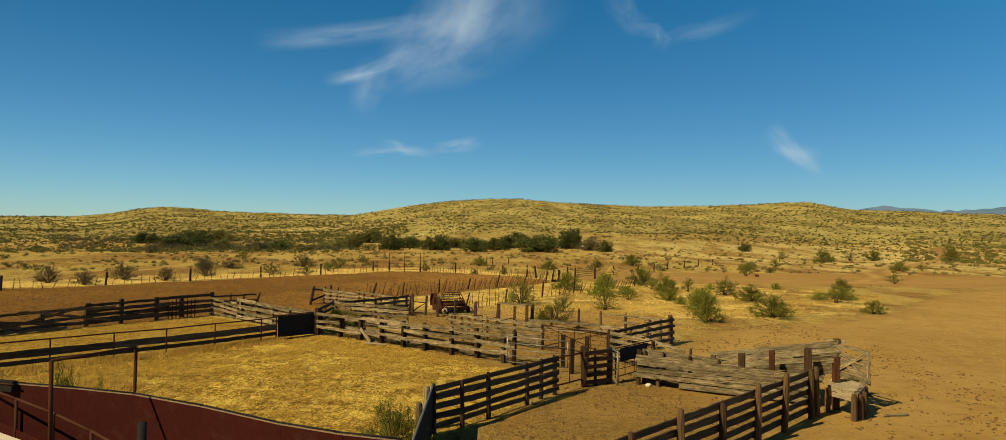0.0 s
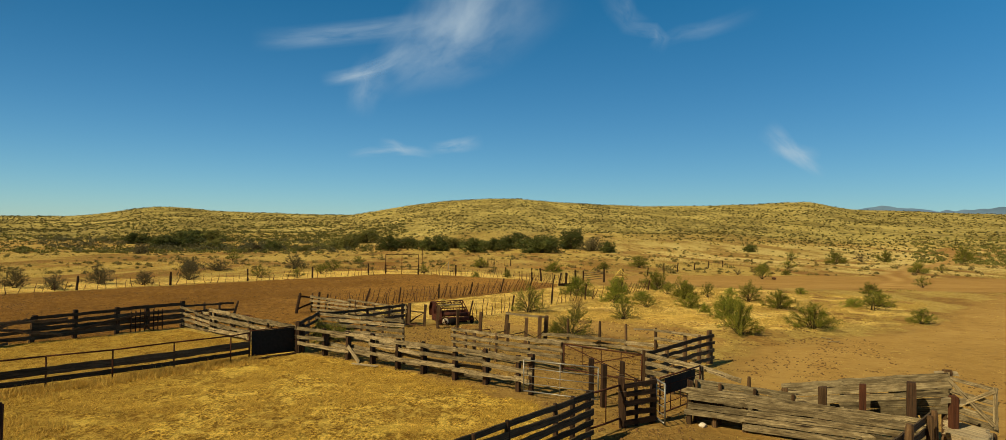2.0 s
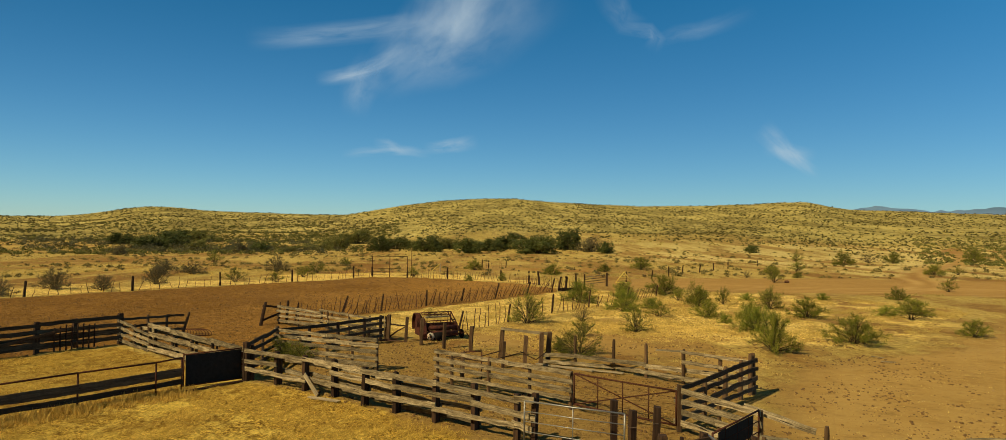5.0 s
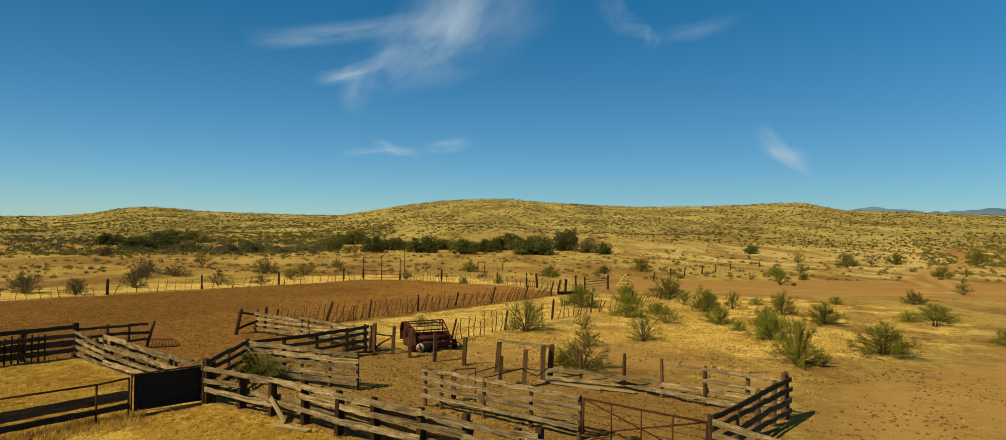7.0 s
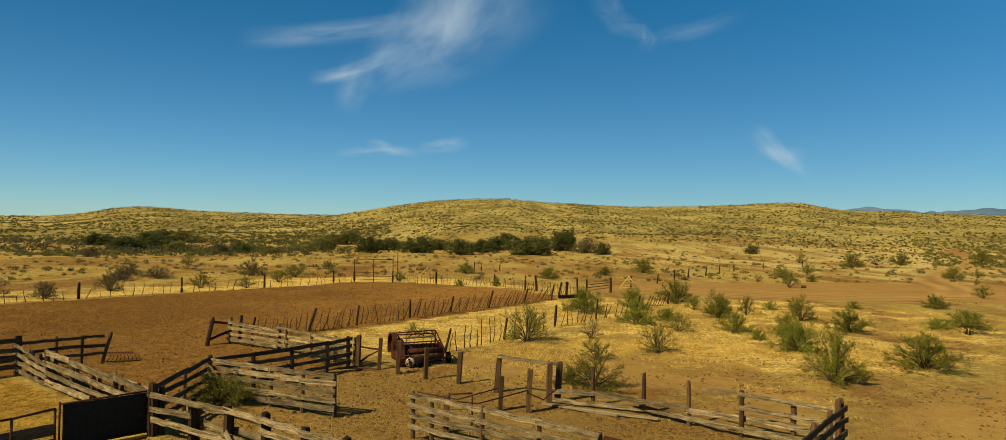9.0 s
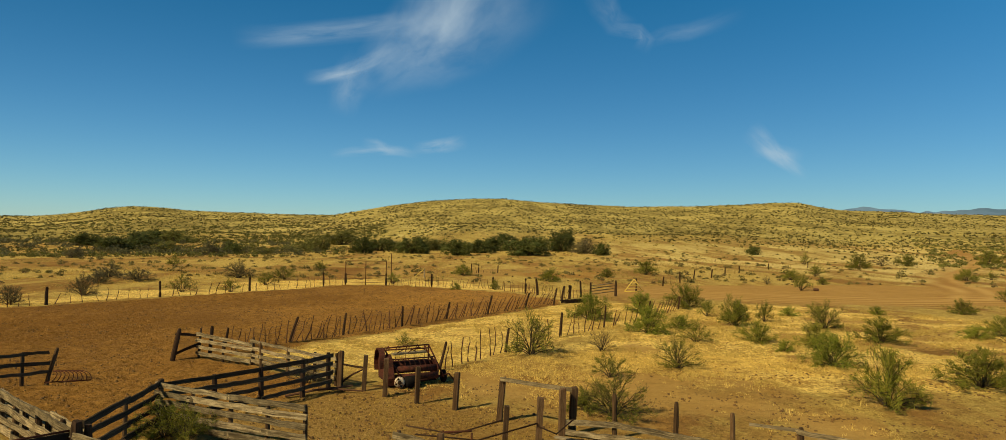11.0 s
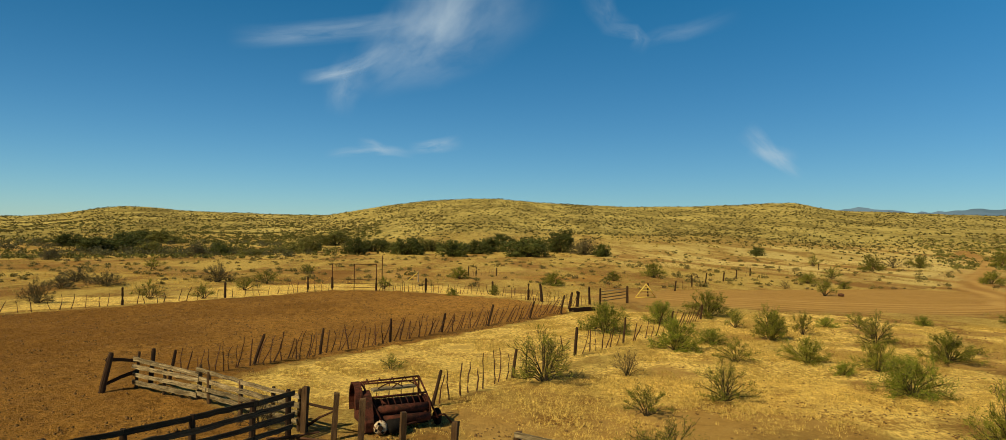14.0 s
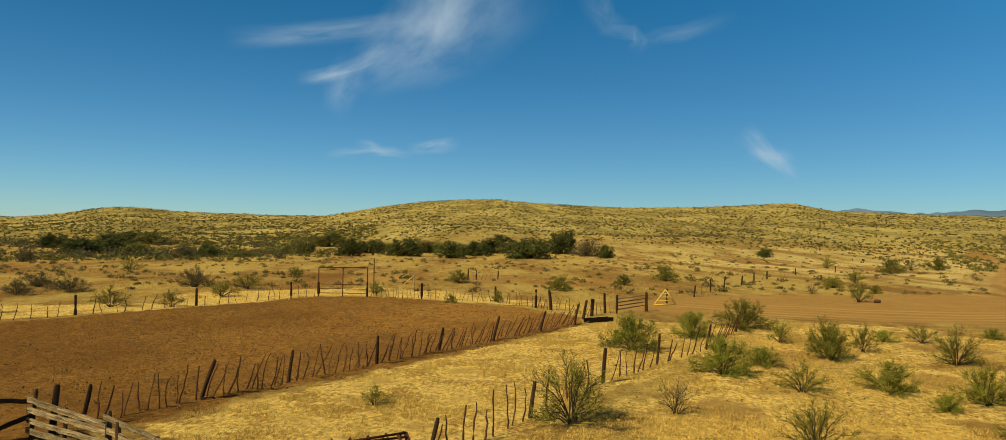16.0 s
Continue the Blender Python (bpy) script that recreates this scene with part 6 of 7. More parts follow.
def bush_meshes(seed, stems, tall, wide, leaves, leaf, leaf_mat, spread, bare=0.0, low=6.0, open_at=0.45):
    """Trunk and crown meshes of a shrub: leaves are slim sprays set along the twigs."""
    r = random.Random(seed)
    lines, tips = branch_skeleton(r, stems, tall, wide, low, open_at)
    bm = bmesh.new()
    for count, (pts, rads, level) in enumerate(lines):
        if level >= 2:
            if count % 4:
                continue
            pts, rads = [pts[0], pts[-1]], [rads[0], rads[-1]]
        tube(bm, pts, [max(x, 0.004) for x in rads], 4 if level == 0 else 3)
    tr = bpy.data.meshes.new("trunk")
    bm.to_mesh(tr)
    bm.free()
    tr.materials.append(BRANCH)
    if bare:
        tips = [q for q in tips if q[0].z > bare * tall] or tips
    vs = np.zeros((leaves * 4, 3))
    picks = r.choices(tips, [q[2] for q in tips], k=leaves)
    for k in range(leaves):
        p, along, _ = picks[k]
        c = p + Vector((r.gauss(0, spread), r.gauss(0, spread), r.gauss(0, spread)))
        c.z = max(c.z, 0.03)
        a = (along * 0.9 + Vector((r.gauss(0, 0.6), r.gauss(0, 0.6), r.gauss(0.1, 0.6)))).normalized()
        b = a.cross(Vector((r.gauss(0, 1), r.gauss(0, 1), r.gauss(0, 1)))).normalized()
        s = leaf * r.uniform(0.6, 1.5)
        for q, (m, n) in enumerate(((-1, -0.15), (1, -0.08), (0.9, 0.13), (-0.8, 0.15))):
            vs[k * 4 + q] = c + a * (s * m) + b * (s * n)
    cr = sheet("crown", vs, np.arange(leaves * 4).reshape(-1, 4), leaf_mat)
    return tr, cr


def bush_proto(name, label, category, meshes, group):
    t = new(name)
    t.empty_display_size = 0.2
    tagged(t, label, category, group)
    for nm, me in zip(("trunk", "crown"), meshes):
        o = new(nm, me)
        o.parent = t
    return t


KINDS = {
    "olive": ("olive green desert shrub with many thin stems", [bush_meshes(s, 22, 1.0, 1.0, 6800, 0.039, LEAF_OLIVE, 0.04, 0.05, 7, 0.38) for s in (1, 2, 3)]),
    "green": ("fresh green rounded desert shrub", [bush_meshes(s, 22, 1.0, 1.0, 7000, 0.040, LEAF_GREEN, 0.06, 0.0, 5, 0.38) for s in (11, 12, 13)]),
    "sparse": ("thin half-bare shrub with grey twigs", [bush_meshes(s, 13, 1.0, 0.95, 2600, 0.036, LEAF_OLIVE, 0.035, 0.25, 16, 0.4) for s in (21, 22, 23)]),
    "dry": ("dry brown twiggy shrub without many leaves", [bush_meshes(s, 15, 1.0, 0.95, 700, 0.034, LEAF_DRY, 0.03, 0.2, 22, 0.4) for s in (31, 32)]),
    "tall": ("tall open mesquite bush with bare lower stems", [bush_meshes(s, 22, 1.0, 1.0, 5200, 0.027, LEAF_OLIVE, 0.03, 0.05, 5, 0.38) for s in (41, 42)]),
    "thorn": ("dense grey-brown twiggy thorn bush", [bush_meshes(s, 26, 1.0, 1.0, 5600, 0.034, LEAF_GREY, 0.035, 0.05, 9, 0.38) for s in (61, 62)]),
}
SHRUBLAND = [  # x, y, size across, height, kind
    (2.65, 61, 3.2, 2.5, "tall"), (8.3, 76.5, 3.2, 2.1, "green"), (13.5, 81.3, 2.5, 1.8, "green"), (18.8, 86, 3.8, 2.2, "olive"), (11.3, 69.7, 2.6, 1.9, "green"), (14.3, 72, 2.1, 1, "green"),
    (18.7, 79.6, 1.6, 1.4, "sparse"), (13.5, 66, 2.4, 1.4, "sparse"), (18.9, 73.9, 2.3, 2.2, "olive"), (22.2, 76.3, 1.6, 1.7, "sparse"), (20.5, 77.3, 1.8, 1.4, "olive"), (28.3, 80, 1.9, 1.3, "sparse"),
    (26, 80.5, 1.7, 0.8, "green"), (17.5, 66.1, 2.3, 1.4, "olive"), (25.1, 72.5, 2.7, 2.1, "tall"), (20.2, 64, 2.1, 1.6, "olive"), (9.9, 57.7, 2.3, 1.75, "tall"), (6.8, 62.3, 1.7, 1.4, "dry"),
    (3.9, 49.2, 1.5, 0.8, "olive"), (17.9, 63, 1.2, 0.7, "green"), (18.5, 58.7, 3.1, 1.75, "green"), (16.25, 50.1, 2.5, 2.4, "olive"), (25.8, 66.7, 2.8, 1.7, "olive"), (6, 55.2, 1.7, 1.25, "sparse"), (4.85, 48.4, 2.9, 1.75, "tall"),
]
TRACKSIDE = [
    (48.4, 118.8, 1.5, 1, "olive"),
    (58, 140, 3, 2.2, "sparse"),
    (40, 118, 2, 1.2, "dry"),
    (22.9, 53.8, 3.4, 1.8, "olive"), (34.3, 66.5, 2.8, 1.6, "sparse"), (36.6, 69.9, 3, 1.4, "olive"), (33.6, 68.6, 2, 0.9, "green"), (43.3, 83.3, 2, 1.4, "olive"),
    (33, 57.3, 2, 1.2, "olive"), (34.5, 81.9, 1.4, 0.8, "green"), (57, 95.5, 2.2, 1.7, "sparse"), (40.3, 108.3, 2.4, 2.3, "sparse"), (81, 192.3, 3.4, 3.2, "sparse"),
    (82.3, 169.8, 4.6, 3.4, "olive"), (98.2, 187.7, 5, 2.8, "dry"), (105.9, 189.8, 4.6, 3.2, "olive"), (135.5, 201.2, 5, 4.6, "olive"), (79.4, 132.5, 3.8, 2, "olive"), (85.5, 135, 2.4, 1.7, "sparse"),
]
RANGE_BUSHES = [
    (48, 128, 2.6, 1.7, "olive"),
    (-34.1, 116.8, 3.5, 2.5, "thorn"), (-54.5, 142.2, 3.4, 2.5, "sparse"), (-43.4, 108.5, 3.7, 1.7, "thorn"), (-27.4, 115.1, 3.4, 1.7, "sparse"), (-50.2, 114.1, 4, 1.7, "thorn"),
    (-46.1, 104.5, 2.7, 1.6, "thorn"), (-26.7, 105.7, 3, 1.6, "sparse"), (-32.2, 95.6, 3, 1.9, "sparse"), (-27.3, 96.1, 2.2, 1.6, "sparse"), (-27.5, 135.7, 2.6, 1.6, "sparse"), (-3.5, 128.6, 2.8, 1.8, "olive"),
    (9, 117.6, 3, 1.9, "olive"), (27.4, 137.6, 3.6, 2.4, "olive"), (-4.75, 63.4, 1.5, 0.8, "sparse"), (-3.4, 101.5, 1.3, 1, "olive"), (1.1, 103.2, 1.1, 1.2, "olive"), 
    (-39.3, 90.2, 2.4, 2.2, "thorn"), (-51, 76, 2.6, 2, "thorn"), (-11.8, 109.6, 1.8, 1.6, "sparse"), (19, 128, 2.2, 1.5, "olive"),
]
FENCE_BUSHES = [
    (-46, 74.5, 2.7, 1.7, "thorn"),
    (-40.4, 81.5, 2.2, 1.7, "thorn"),
    (-45.9, 82.4, 3.4, 2.2, "thorn"),
    (-10.2, 45.5, 2.4, 1.15, "olive"), (-9.3, 44.9, 1.6, 1.1, "sparse"), (-7.8, 53.2, 2, 1.1, "dry"),
    (-2.0, 18.4, 2.0, 1.75, "olive"), (-2.7, 18.6, 1.2, 0.8, "sparse"), (-10.9, 19.15, 0.9, 2.2, "sparse"), (-12.05, 19.35, 0.9, 2.5, "olive"),
]
BUSHES = [row + (place,) for rows, place in ((SHRUBLAND, "in dry grass"), (TRACKSIDE, "near the track"), (RANGE_BUSHES, "on the range"), (FENCE_BUSHES, "beside the fence")) for row in rows]
protos = {}
for kind, (label, variants) in KINDS.items():
    protos[kind] = [(label, v) for v in variants]
first = {}
for i, (x, y, w, h, kind, place) in enumerate(BUSHES):
    label, meshes = protos[kind][i % len(protos[kind])]
    key = (kind, i % len(protos[kind]))
    size = np.zeros(len(meshes[1].vertices) * 3)
    meshes[1].vertices.foreach_get("co", size)
    size = size.reshape(-1, 3)
    own_w = (np.percentile(size[:, 0], 99) - np.percentile(size[:, 0], 1) + np.percentile(size[:, 1], 99) - np.percentile(size[:, 1], 1)) / 2
    own_h = np.percentile(size[:, 2], 98)
    spot = Matrix.LocRotScale((x, y, floor_z(x, y)), Euler((0, 0, rng.uniform(0, 6.28))), None)
    if key not in first:
        b = bush_proto("bush", label, "bush", meshes, "desert shrubs")
        b.matrix_basis = spot
        first[key] = b
    else:
        b = copy_thing(first[key], spot)
    b.scale = (w / own_w, w / own_w, 0.92 * h / own_h)
    tagged(b, label + " " + place, "bush", "desert shrubs")

t = thing("log", "short dark log lying beside the half-bare shrub", "log", 41.6, 107.4)
bm = bmesh.new()
tube(bm, [(41.5, 107.5, 0.18), (41.8, 107.4, 0.2), (42.1, 107.3, 0.17)], [0.16, 0.2, 0.15], 8)
part("trunk", bm, STICK, t)

# mesquite thicket at the foot of the hill
def crown_lumps(seed, leaves, leaf, mat, stems=7):
    """A broad uneven crown reaching the ground: leaves in clumps over the lumps of a dome, thin between them."""
    r = random.Random(seed)
    lumps = []
    for k in range(22):
        an, out = r.uniform(0, 6.28), math.sqrt(r.uniform(0, 1)) * 0.82
        top = 1.15 * math.sqrt(max(0.05, 1 - out * out))
        lumps.append((Vector((math.cos(an) * out, math.sin(an) * out, top * r.uniform(0.10, 0.95))), r.uniform(0.24, 0.42)))
    bm = bmesh.new()
    for c, rad in lumps[:stems]:
        tube(bm, [(c.x * 0.1, c.y * 0.1, -0.05), (c.x * 0.5, c.y * 0.5, c.z * 0.5), tuple(c), (c.x * 1.15, c.y * 1.15, c.z + rad * 0.7)], [0.045, 0.032, 0.018, 0.006], 5)
    tr = bpy.data.meshes.new("trunk")
    bm.to_mesh(tr)
    bm.free()
    tr.materials.append(BRANCH)
    vs = np.zeros((leaves * 4, 3))
    sprays = []
    for c, rad in lumps:
        for _ in range(26):
            d = Vector((r.gauss(0, 1), r.gauss(0, 1), r.gauss(0.25, 0.9))).normalized()
            sprays.append((c + d * rad * r.uniform(0.7, 1.12), d))
    for k in range(leaves):
        p, d = sprays[r.randrange(len(sprays))]
        q = p + Vector((r.gauss(0, 0.055), r.gauss(0, 0.055), r.gauss(0, 0.045)))
        q.z = abs(q.z)
        a = Vector((r.gauss(0, 1), r.gauss(0, 1), r.gauss(0, 1))).normalized()
        b = a.cross(d + Vector((0.01, 0, 0))).normalized()
        size = leaf * r.uniform(0.6, 1.4)
        for i, (m, n) in enumerate(((-1, -0.4), (1, -0.3), (0.8, 0.4), (-0.7, 0.35))):
            vs[k * 4 + i] = q + a * (size * m) + b * (size * n)
    return tr, sheet("crown", vs, np.arange(leaves * 4).reshape(-1, 4), mat)


CROWNS = {
    "dark": ("dark green low-branching mesquite tree on the plain", [crown_lumps(k, 7200, 0.038, LEAF_DARK) for k in (51, 52, 53)]),
    "olive": ("olive green spreading mesquite on the plain", [crown_lumps(k, 6500, 0.036, LEAF_BELT) for k in (54, 55)]),
    "grey": ("grey-brown half-bare mesquite on the plain", [crown_lumps(k, 4000, 0.034, LEAF_GREY, 14) for k in (56, 57)]),
}
THICKET = [  # x, y, width, height, kind
    (-52.8, 235.3, 9.5, 7.0, "olive"), (-58.4, 298.5, 12.5, 7.1, "olive"), (-37.2, 225.1, 6.8, 6.2, "dark"), (-35.7, 250.4, 10.2, 5.0, "dark"), (-31.6, 259.8, 7.2, 4.3, "olive"),
    (-23.0, 231.4, 10.4, 6.4, "dark"), (-19.3, 258.7, 10.6, 6.1, "olive"), (-8.3, 221.9, 10.3, 6.1, "dark"), (-1.3, 247.2, 8.4, 5.5, "dark"), (5.2, 263.7, 11.3, 7.1, "dark"),
    (12.3, 230.2, 15.5, 7.5, "dark"), (21.1, 264.2, 8.7, 4.9, "olive"), (26.9, 260.1, 10.2, 9.1, "dark"), (33.5, 250.3, 9.8, 6.2, "grey"), (37.4, 240.4, 6.2, 5.0, "dark"),
    (91.2, 250.6, 4.9, 3.5, "dark"),
]
WEST_TREES = [
    (-106.7, 220.4, 12.6, 5.4, "dark"), (-131.8, 249.6, 10.2, 5.0, "dark"), (-106.7, 233.5, 11.3, 5.7, "dark"), (-86.7, 208.1, 6.9, 4.0, "olive"), (-70.2, 196.8, 5.2, 3.4, "grey"),
    (-69.8, 210.7, 6.3, 3.7, "dark"), (-60.7, 209.8, 5.3, 2.4, "olive"), (-87.9, 169.0, 3.5, 3.3, "grey"), (-59.6, 232.0, 7.8, 3.4, "olive"),
    (-120.7, 288.6, 14.4, 5.4, "olive"), (-133.5, 290.9, 17.0, 5.4, "dark"),
]
first_tree = {}
for i, (x, y, w, h, kind) in enumerate(THICKET + WEST_TREES):
    label, variants = CROWNS[kind]
    key = (kind, i % len(variants))
    meshes = variants[key[1]]
    spot = Matrix.LocRotScale((x, y, floor_z(x, y) - 0.1), Euler((0, 0, rng.uniform(0, 6.28))), None)
    if key not in first_tree:
        b = bush_proto("mesquite_tree", label, "tree", meshes, "mesquite thicket")
        b.matrix_basis = spot
        first_tree[key] = b
    else:
        b = copy_thing(first_tree[key], spot)
    b.scale = (w / 1.95, w / 1.95, h / 1.45)


# ---- scatter: far scrub, grass, clods ----
def scrub(name, label, xs, ys, radius, mat, per=12, flat=0.7, leaf=1.0):
    """Many small shrubs in one mesh; each is a clump of leaf sprays."""
    n = len(xs)
    zs = height(xs, ys)
    c = np.stack([xs, ys, zs], 1)
    off = NO.normal(0, 1, (n, per, 3))
    off /= np.linalg.norm(off, axis=2, keepdims=True) + 1e-6
    off *= NO.uniform(0.25, 1.0, (n, per, 1)) * radius[:, None, None]
    off[:, :, 2] = np.abs(off[:, :, 2]) * flat + 0.12 * radius[:, None]
    cen = c[:, None, :] + off
    a = NO.normal(0, 1, (n, per, 3))
    a /= np.linalg.norm(a, axis=2, keepdims=True)
    b = np.cross(a, NO.normal(0, 1, (n, per, 3)))
    b /= np.linalg.norm(b, axis=2, keepdims=True) + 1e-6
    s = radius[:, None, None] * NO.uniform(0.25, 0.5, (n, per, 1)) * leaf
    v = np.stack([cen - a * s - b * s * 0.6, cen + a * s - b * s * 0.5, cen + a * s * 0.8 + b * s * 0.6, cen - a * s * 0.7 + b * s * 0.5], 2).reshape(-1, 3)
    me = sheet(name, v, np.arange(len(v)).reshape(-1, 4), mat)
    return tagged(new(name, me), label, "scrub", kind="stuff")


def polar(n, a0, a1, r0, r1, power=1.0):
    a = np.radians(NO.uniform(a0, a1, n))
    r = r0 * (r1 / r0) ** (NO.uniform(0, 1, n) ** power)
    return r * np.sin(a), r * np.cos(a)


def clear_of(x, y, polys):
    keep = np.ones(len(x), bool)
    for p in polys:
        keep &= ~inside(p, x, y)
    return keep


x, y = polar(30000, -46, 46, 235, 1060, 0.7)
keep = lattice(x, y, 70, 61) + 0.6 * lattice(x, y, 25, 62) + NO.uniform(-0.7, 0.9, len(x)) - np.clip((380 - np.hypot(x, y)) / 120, 0, 1.0) * (x > -30) > -0.1
x, y = x[keep], y[keep]
scrub("hill_scrub", "low olive scrub dotted over the dry hills", x, y, NO.uniform(0.3, 1.0, len(x)) ** 1.3 * (0.7 + np.hypot(x, y) / 1400), LEAF_HILL, 6, 0.6)
x, y = polar(13000, -46, 46, 330, 1075, 0.62)
keep = lattice(x, y * 0.3, 26, 65) + 0.5 * lattice(x, y * 0.3, 9, 66) + NO.uniform(-0.9, 0.9, len(x)) > -0.15
x, y = x[keep], y[keep]
scrub("hill_bushes", "dark round bushes scattered over the hill slopes", x, y, NO.uniform(0.6, 1.7, len(x)) * (0.45 + np.hypot(x, y) / 1500), LEAF_HILL, 12, 0.55, 0.8)
x, y = polar(6000, -46, 46, 300, 1080, 0.8)
scrub("hill_tussocks", "pale dry tussocks on the hill slopes", x, y, NO.uniform(0.3, 0.9, len(x)), TUSSOCK, 6, 0.4)
x, y = polar(2300, -42, -10, 195, 400, 1.0)
keep = (lattice(x, y, 40, 63) + NO.uniform(-0.6, 0.6, len(x)) > 0.25)
scrub("plain_scrub", "mixed olive scrub belt across the plain", x[keep], y[keep], NO.uniform(0.5, 1.5, keep.sum()), LEAF_BELT, 30, 0.7, 0.45)
x, y = polar(300, -34, -12, 205, 330, 1.0)
keep = (lattice(x, y, 30, 67) + np.clip((-18 - np.degrees(np.arctan2(x, y))) / 8, -0.6, 0.5) + NO.uniform(-0.5, 0.5, len(x)) > 0.0)
scrub("belt_scrub", "dense dark thorn scrub in a belt below the hill", x[keep], y[keep], NO.uniform(1.0, 2.3, keep.sum()), LEAF_THORN, 90, 0.95, 0.26)
x, y = polar(2600, -34, -8, 300, 640, 0.9)
keep = (lattice(x, y * 0.5, 34, 68) + 0.5 * lattice(x, y * 0.5, 12, 69) + NO.uniform(-0.5, 0.5, len(x)) > 0.1)
scrub("slope_scrub", "green scrub drifting up the foot of the slope", x[keep], y[keep], NO.uniform(0.8, 2.0, keep.sum()), LEAF_BELT, 28, 0.55, 0.42)
x, y = polar(900, 31, 46, 215, 460, 1.0)
keep = clear_of(x, y, [ROAD, ROAD_BEND])
scrub("east_scrub", "olive scrub thicket beside the winding track", x[keep], y[keep], NO.uniform(0.5, 1.4, keep.sum()), LEAF_BELT, 36, 0.7, 0.45)
x, y = polar(4600, -46, 46, 112, 290, 0.9)
keep = clear_of(x, y, [ROAD, ROAD_BEND, FIELD, YARD]) & (NO.uniform(0, 1, len(x)) < 0.25 + 0.35 * lattice(x, y, 22, 64))
scrub("range_scrub", "scattered small shrubs on the dry range", x[keep], y[keep], NO.uniform(0.2, 0.75, keep.sum()) * (1 + 0.5 * (NO.uniform(0, 1, keep.sum()) > 0.85)), LEAF_RANGE, 60, 0.75, 0.4)
x, y = polar(420, -46, 46, 112, 250, 0.9)
keep = clear_of(x, y, [ROAD, ROAD_BEND, FIELD, YARD])
scrub("range_brush", "dry brown brush on the range", x[keep], y[keep], NO.uniform(0.2, 0.6, keep.sum()), LEAF_DRY, 40, 0.7, 0.5)


def grass(name, label, xs, ys, tall, blades, mat, lie=0.5, width=0.012, flat=0.1):
    """Tufts of dry blades in one mesh, one thin triangle a blade."""
    n = len(xs)
    zs = height(xs, ys)
    base = np.stack([xs, ys, zs], 1)[:, None, :] + np.concatenate([NO.normal(0, 0.05, (n, blades, 2)), np.zeros((n, blades, 1))], 2)
    an = NO.uniform(0, 2 * np.pi, (n, blades))
    ln = tall[:, None] * NO.uniform(0.5, 1.2, (n, blades))
    out = NO.uniform(flat, 1.0, (n, blades)) * lie
    tip = base + np.stack([np.cos(an) * out * ln, np.sin(an) * out * ln, ln * np.sqrt(np.clip(1 - out ** 2, 0.01, 1))], 2)
    w = np.stack([-np.sin(an), np.cos(an), 0 * an], 2) * width * NO.uniform(0.6, 1.5, (n, blades, 1))
    v = np.stack([base - w, base + w, tip], 2).reshape(-1, 3)
    me = sheet(name, v, np.arange(len(v)).reshape(-1, 3), mat)
    return tagged(new(name, me), label, "grass", kind="stuff")


def within(n, box, polys, out=()):
    x, y = NO.uniform(box[0], box[1], n), NO.uniform(box[2], box[3], n)
    k = np.zeros(n, bool)
    for p in polys:
        k |= inside(p, x, y)
    return x[k & clear_of(x, y, out)], y[k & clear_of(x, y, out)]


x, y = within(110000, (-34, 4, 14, 50), [STRAW_PEN, STRAW_SIDE])
keep = lattice(x, y, 1.3, 70) + 0.8 * lattice(x, y, 3.7, 77) + 0.5 * lattice(x, y, 0.5, 104) > 0.0
grass("pen_straw", "flattened golden straw covering the pen", x[keep], y[keep], NO.uniform(0.10, 0.34, keep.sum()), 5, STRAW, 0.995, 0.009, 0.90)
x, y = within(60000, (-14, 22, 54, 92), [STRIP])
keep = lattice(x, y, 1.6, 71) + 0.6 * lattice(x, y, 0.5, 76) > 0.1
grass("strip_grass", "golden dry grass between the wire fences", x[keep], y[keep], NO.uniform(0.10, 0.26, keep.sum()), 5, GRASS, 0.92, 0.010, 0.4)
x, y = within(80000, (2, 46, 44, 95), [GRASS_RIGHT], [STRIP])
keep = lattice(x, y, 2.6, 72) + 0.9 * lattice(x, y, 0.8, 73) > 0.1
grass("shrubland_grass", "patchy dry grass among the shrubs", x[keep], y[keep], NO.uniform(0.08, 0.26, keep.sum()), 5, GRASS, 0.92, 0.010, 0.4)
f = NO.uniform(0, 1, 4200)
pfx, pfy = np.array([p[0] for p in PF]), np.array([p[1] for p in PF])
k = f * (len(PF) - 1)
x = np.interp(k, np.arange(len(PF)), pfx) + NO.normal(0.15, 0.45, len(f))
y = np.interp(k, np.arange(len(PF)), pfy) + NO.normal(-0.15, 0.45, len(f))
grass("fence_grass", "tall dry grass grown along the pipe fence", x, y, NO.uniform(0.10, 0.42, len(x)) * (0.75 + 0.5 * lattice(x, y, 0.8, 105)), 8, FENCE_GRASS, 0.90, 0.009)
x, y = within(9000, (-27, -8, 18, 34), [[(-26, 20), (-14, 19.4), (-10, 20.5), (-12.5, 26), (-17, 31.5), (-26, 26)]])
keep = lattice(x, y, 1.6, 87) + 0.5 * lattice(x, y, 0.6, 88) > 0.1
grass("pen_tufts", "feathery golden grass standing in the straw pen", x[keep], y[keep], NO.uniform(0.10, 0.34, keep.sum()), 8, FENCE_GRASS, 0.85, 0.007)
x, y = polar(20000, -46, 40, 80, 150, 0.8)
keep = clear_of(x, y, [FIELD, YARD, ROAD, STRIP, GRASS_RIGHT]) & (x < 12) & (lattice(x, y, 9, 74) + 0.5 * lattice(x, y, 3, 75) > -0.1)
grass("range_grass", "dry yellow grass on the open range", x[keep], y[keep], NO.uniform(0.08, 0.20, keep.sum()), 6, STRAW, 0.95, 0.012)
x, y = polar(46000, -40, 46, 100, 260, 0.9)
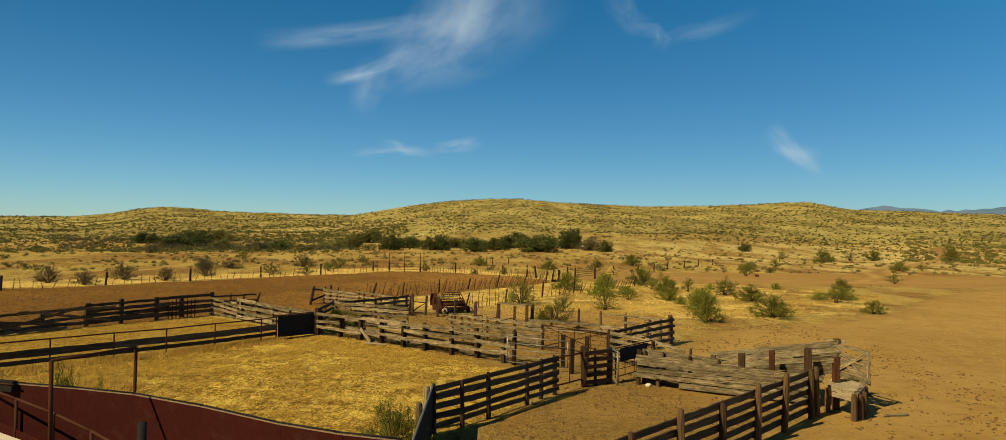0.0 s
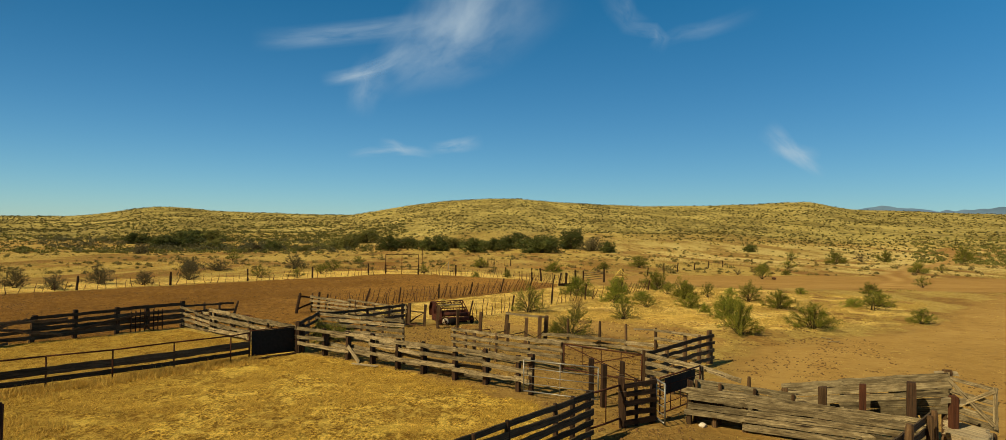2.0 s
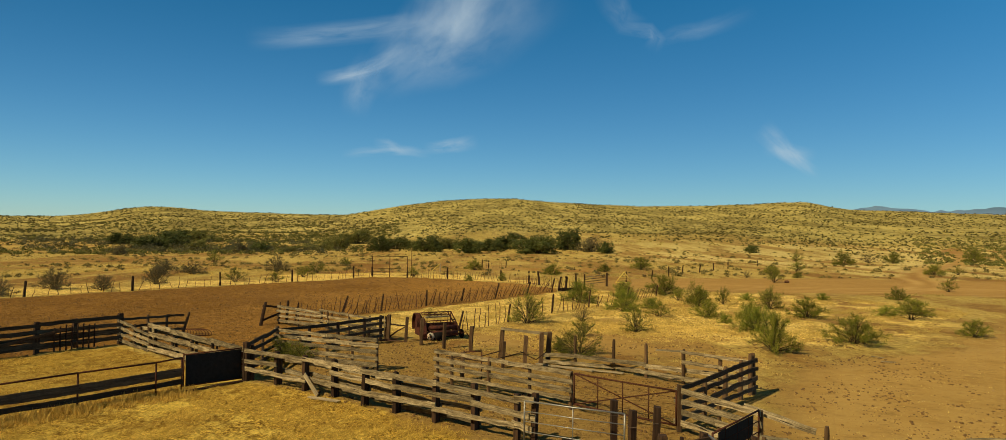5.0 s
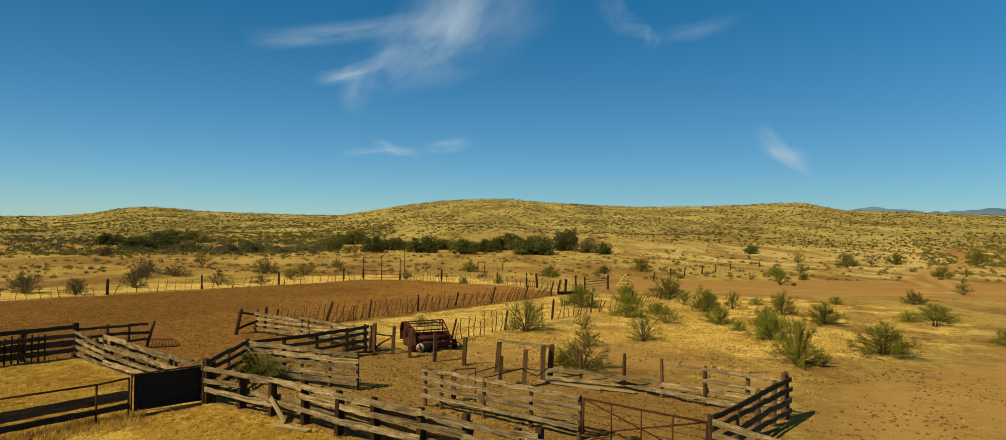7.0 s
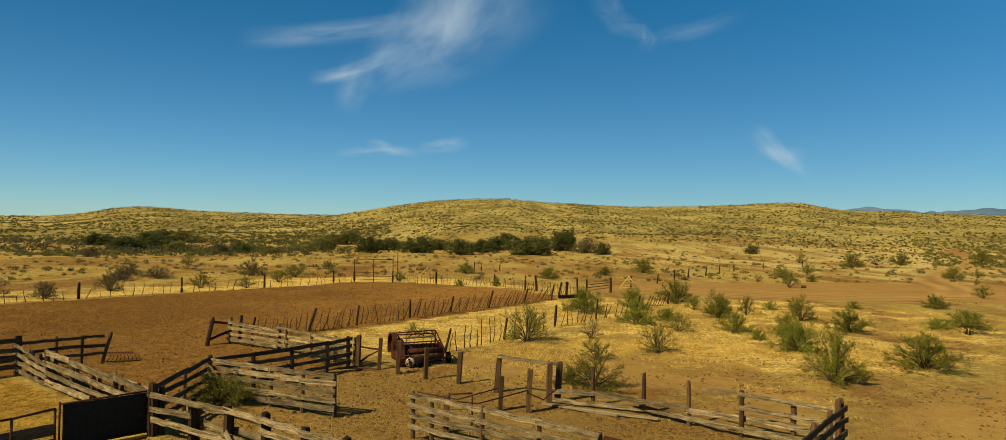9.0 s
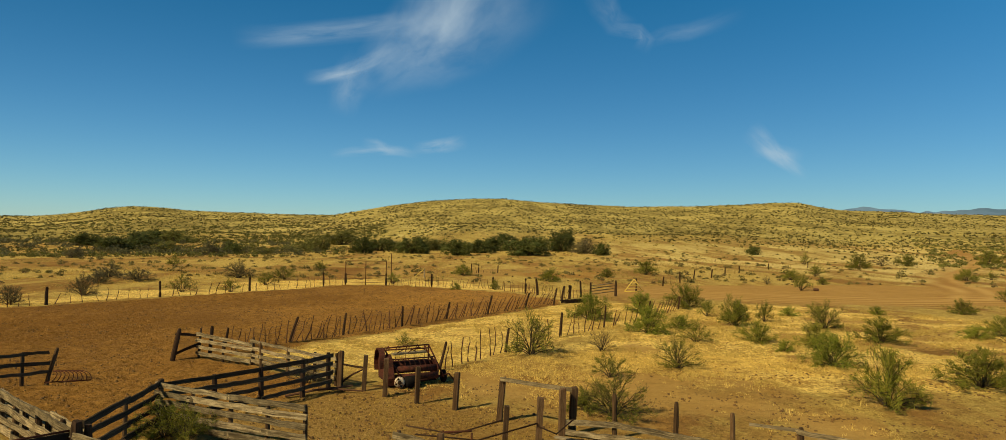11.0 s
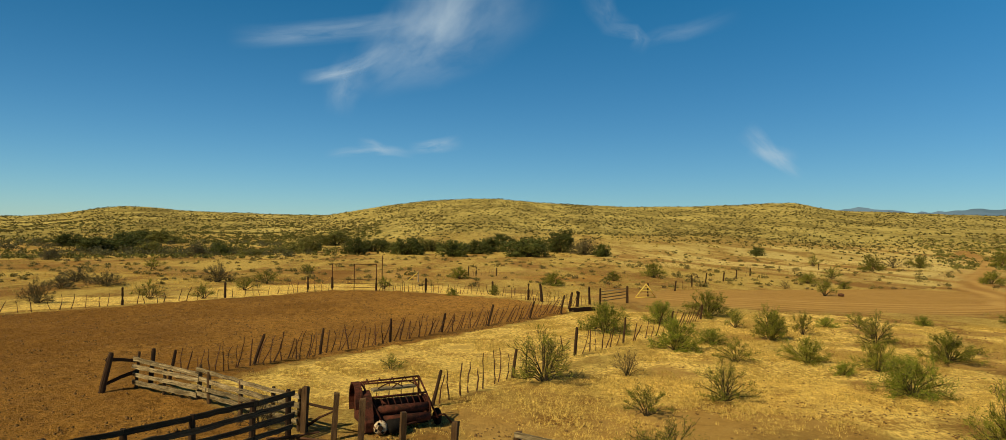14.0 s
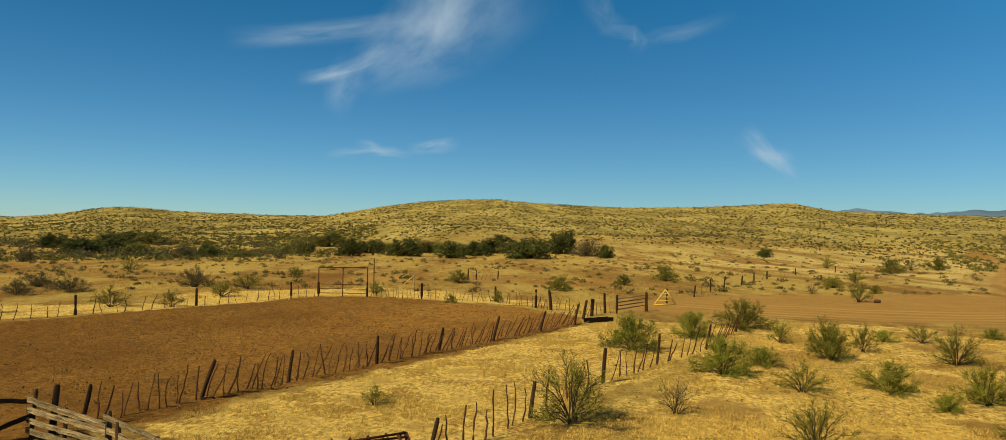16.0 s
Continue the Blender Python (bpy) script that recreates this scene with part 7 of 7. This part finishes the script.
keep = clear_of(x, y, [FIELD, YARD, ROAD, ROAD_BEND, STRIP, GRASS_RIGHT]) & (lattice(x, y * 0.4, 7, 111) + 0.7 * lattice(x, y * 0.5, 2.5, 112) > 0.1)
grass("range_tufts", "low pale tufts over the brown earth of the range", x[keep], y[keep], NO.uniform(0.14, 0.38, keep.sum()), 6, TUSSOCK, 0.95, 0.022, 0.3)
x, y = within(52000, (-4, 30, 40, 62), [OPEN_EARTH, GRASS_RIGHT, [(-4, 48), (11, 40), (30, 50), (30, 60), (-4, 60)]], [PENS, STRIP])
keep = lattice(x, y, 3.4, 101) + 0.8 * lattice(x, y, 1.0, 102) + NO.uniform(-0.5, 0.5, len(x)) > 1.05 - np.clip((y - 45.5 - 0.25 * x + 2 * lattice(x, y, 5, 103)) / 9, -0.6, 1.2)
x, y = x[keep], y[keep]
grass("sparse_grass", "sparse dry tufts on the bare earth", x, y, NO.uniform(0.05, 0.18, len(x)), 5, GRASS, 0.97, 0.008, 0.5)


def pebbles(name, label, xs, ys, size, mat):
    """Clods: uneven little lumps in one mesh."""
    n = len(xs)
    zs = height(xs, ys)
    corner = np.array([(-1, -1, -0.5), (1, -1, -0.5), (1, 1, -0.5), (-1, 1, -0.5), (-0.6, -0.6, 0.7), (0.6, -0.6, 0.8), (0.6, 0.6, 0.6), (-0.6, 0.6, 0.75)])
    v = corner[None] * NO.uniform(0.6, 1.3, (n, 8, 3)) * size[:, None, None] + np.stack([xs, ys, zs], 1)[:, None]
    q = np.array([(4, 5, 6, 7), (0, 1, 5, 4), (1, 2, 6, 5), (2, 3, 7, 6), (3, 0, 4, 7)])
    faces = (q[None] + (np.arange(n) * 8)[:, None, None]).reshape(-1, 4)
    return tagged(new(name, sheet(name, v.reshape(-1, 3), faces, mat)), label, "clods", kind="stuff")


x, y = within(56000, (-60, 10, 42, 108), [FIELD])
keep = lattice(x, y, 5, 113) + 0.6 * lattice(x, y, 1.6, 114) + NO.uniform(-0.8, 0.8, len(x)) > -0.1
x, y = x[keep], y[keep]
pebbles("field_clods", "brown earth clods scattered over the worked field", x, y, 0.012 + 0.048 * NO.uniform(0, 1, len(x)) ** 3, CLOD)
x, y = within(26000, (-12, 24, 20, 60), [PENS, YARD, [(-3, 47), (5, 47), (11, 42), (17, 48), (26, 54), (16, 58), (2, 56), (-4, 53)]])
keep = lattice(x, y, 1.8, 106) + 0.7 * lattice(x, y, 0.6, 107) + 0.6 * inside(PENS, x, y) > 0.05
x, y = x[keep], y[keep]
pebbles("pen_clods", "small earth clods and dung on the trodden dirt", x, y, 0.012 + 0.055 * NO.uniform(0, 1, len(x)) ** 3, CLOD)
x, y = within(5000, (4, 60, 18, 80), [YARD], [GRASS_RIGHT])
pebbles("yard_clods", "small stones and dung scattered over the open yard", x, y, 0.008 + 0.028 * NO.uniform(0, 1, len(x)) ** 3, CLOD)
x, y = within(9000, (4, 60, 18, 80), [YARD], [GRASS_RIGHT])
keep = lattice(x, y, 3.3, 78) + 0.6 * lattice(x, y, 1.1, 79) > 0.15
grass("yard_litter", "thin wisps of dry grass litter on the yard", x[keep], y[keep], NO.uniform(0.05, 0.14, keep.sum()), 5, GRASS, 0.98, 0.008, 0.7)
x, y = within(14000, (-12, 12, 27, 53), [PENS])
keep = lattice(x, y, 2.1, 115) + 0.7 * lattice(x, y, 0.7, 116) > 0.15
grass("pen_litter", "wisps of straw trodden into the pen dirt", x[keep], y[keep], NO.uniform(0.06, 0.18, keep.sum()), 5, STRAW, 0.985, 0.008, 0.75)
x, y = within(9000, (2, 46, 44, 95), [GRASS_RIGHT, STRIP])
pebbles("shrubland_clods", "small stones and dung among the dry grass", x, y, 0.010 + 0.04 * NO.uniform(0, 1, len(x)) ** 3, CLOD)
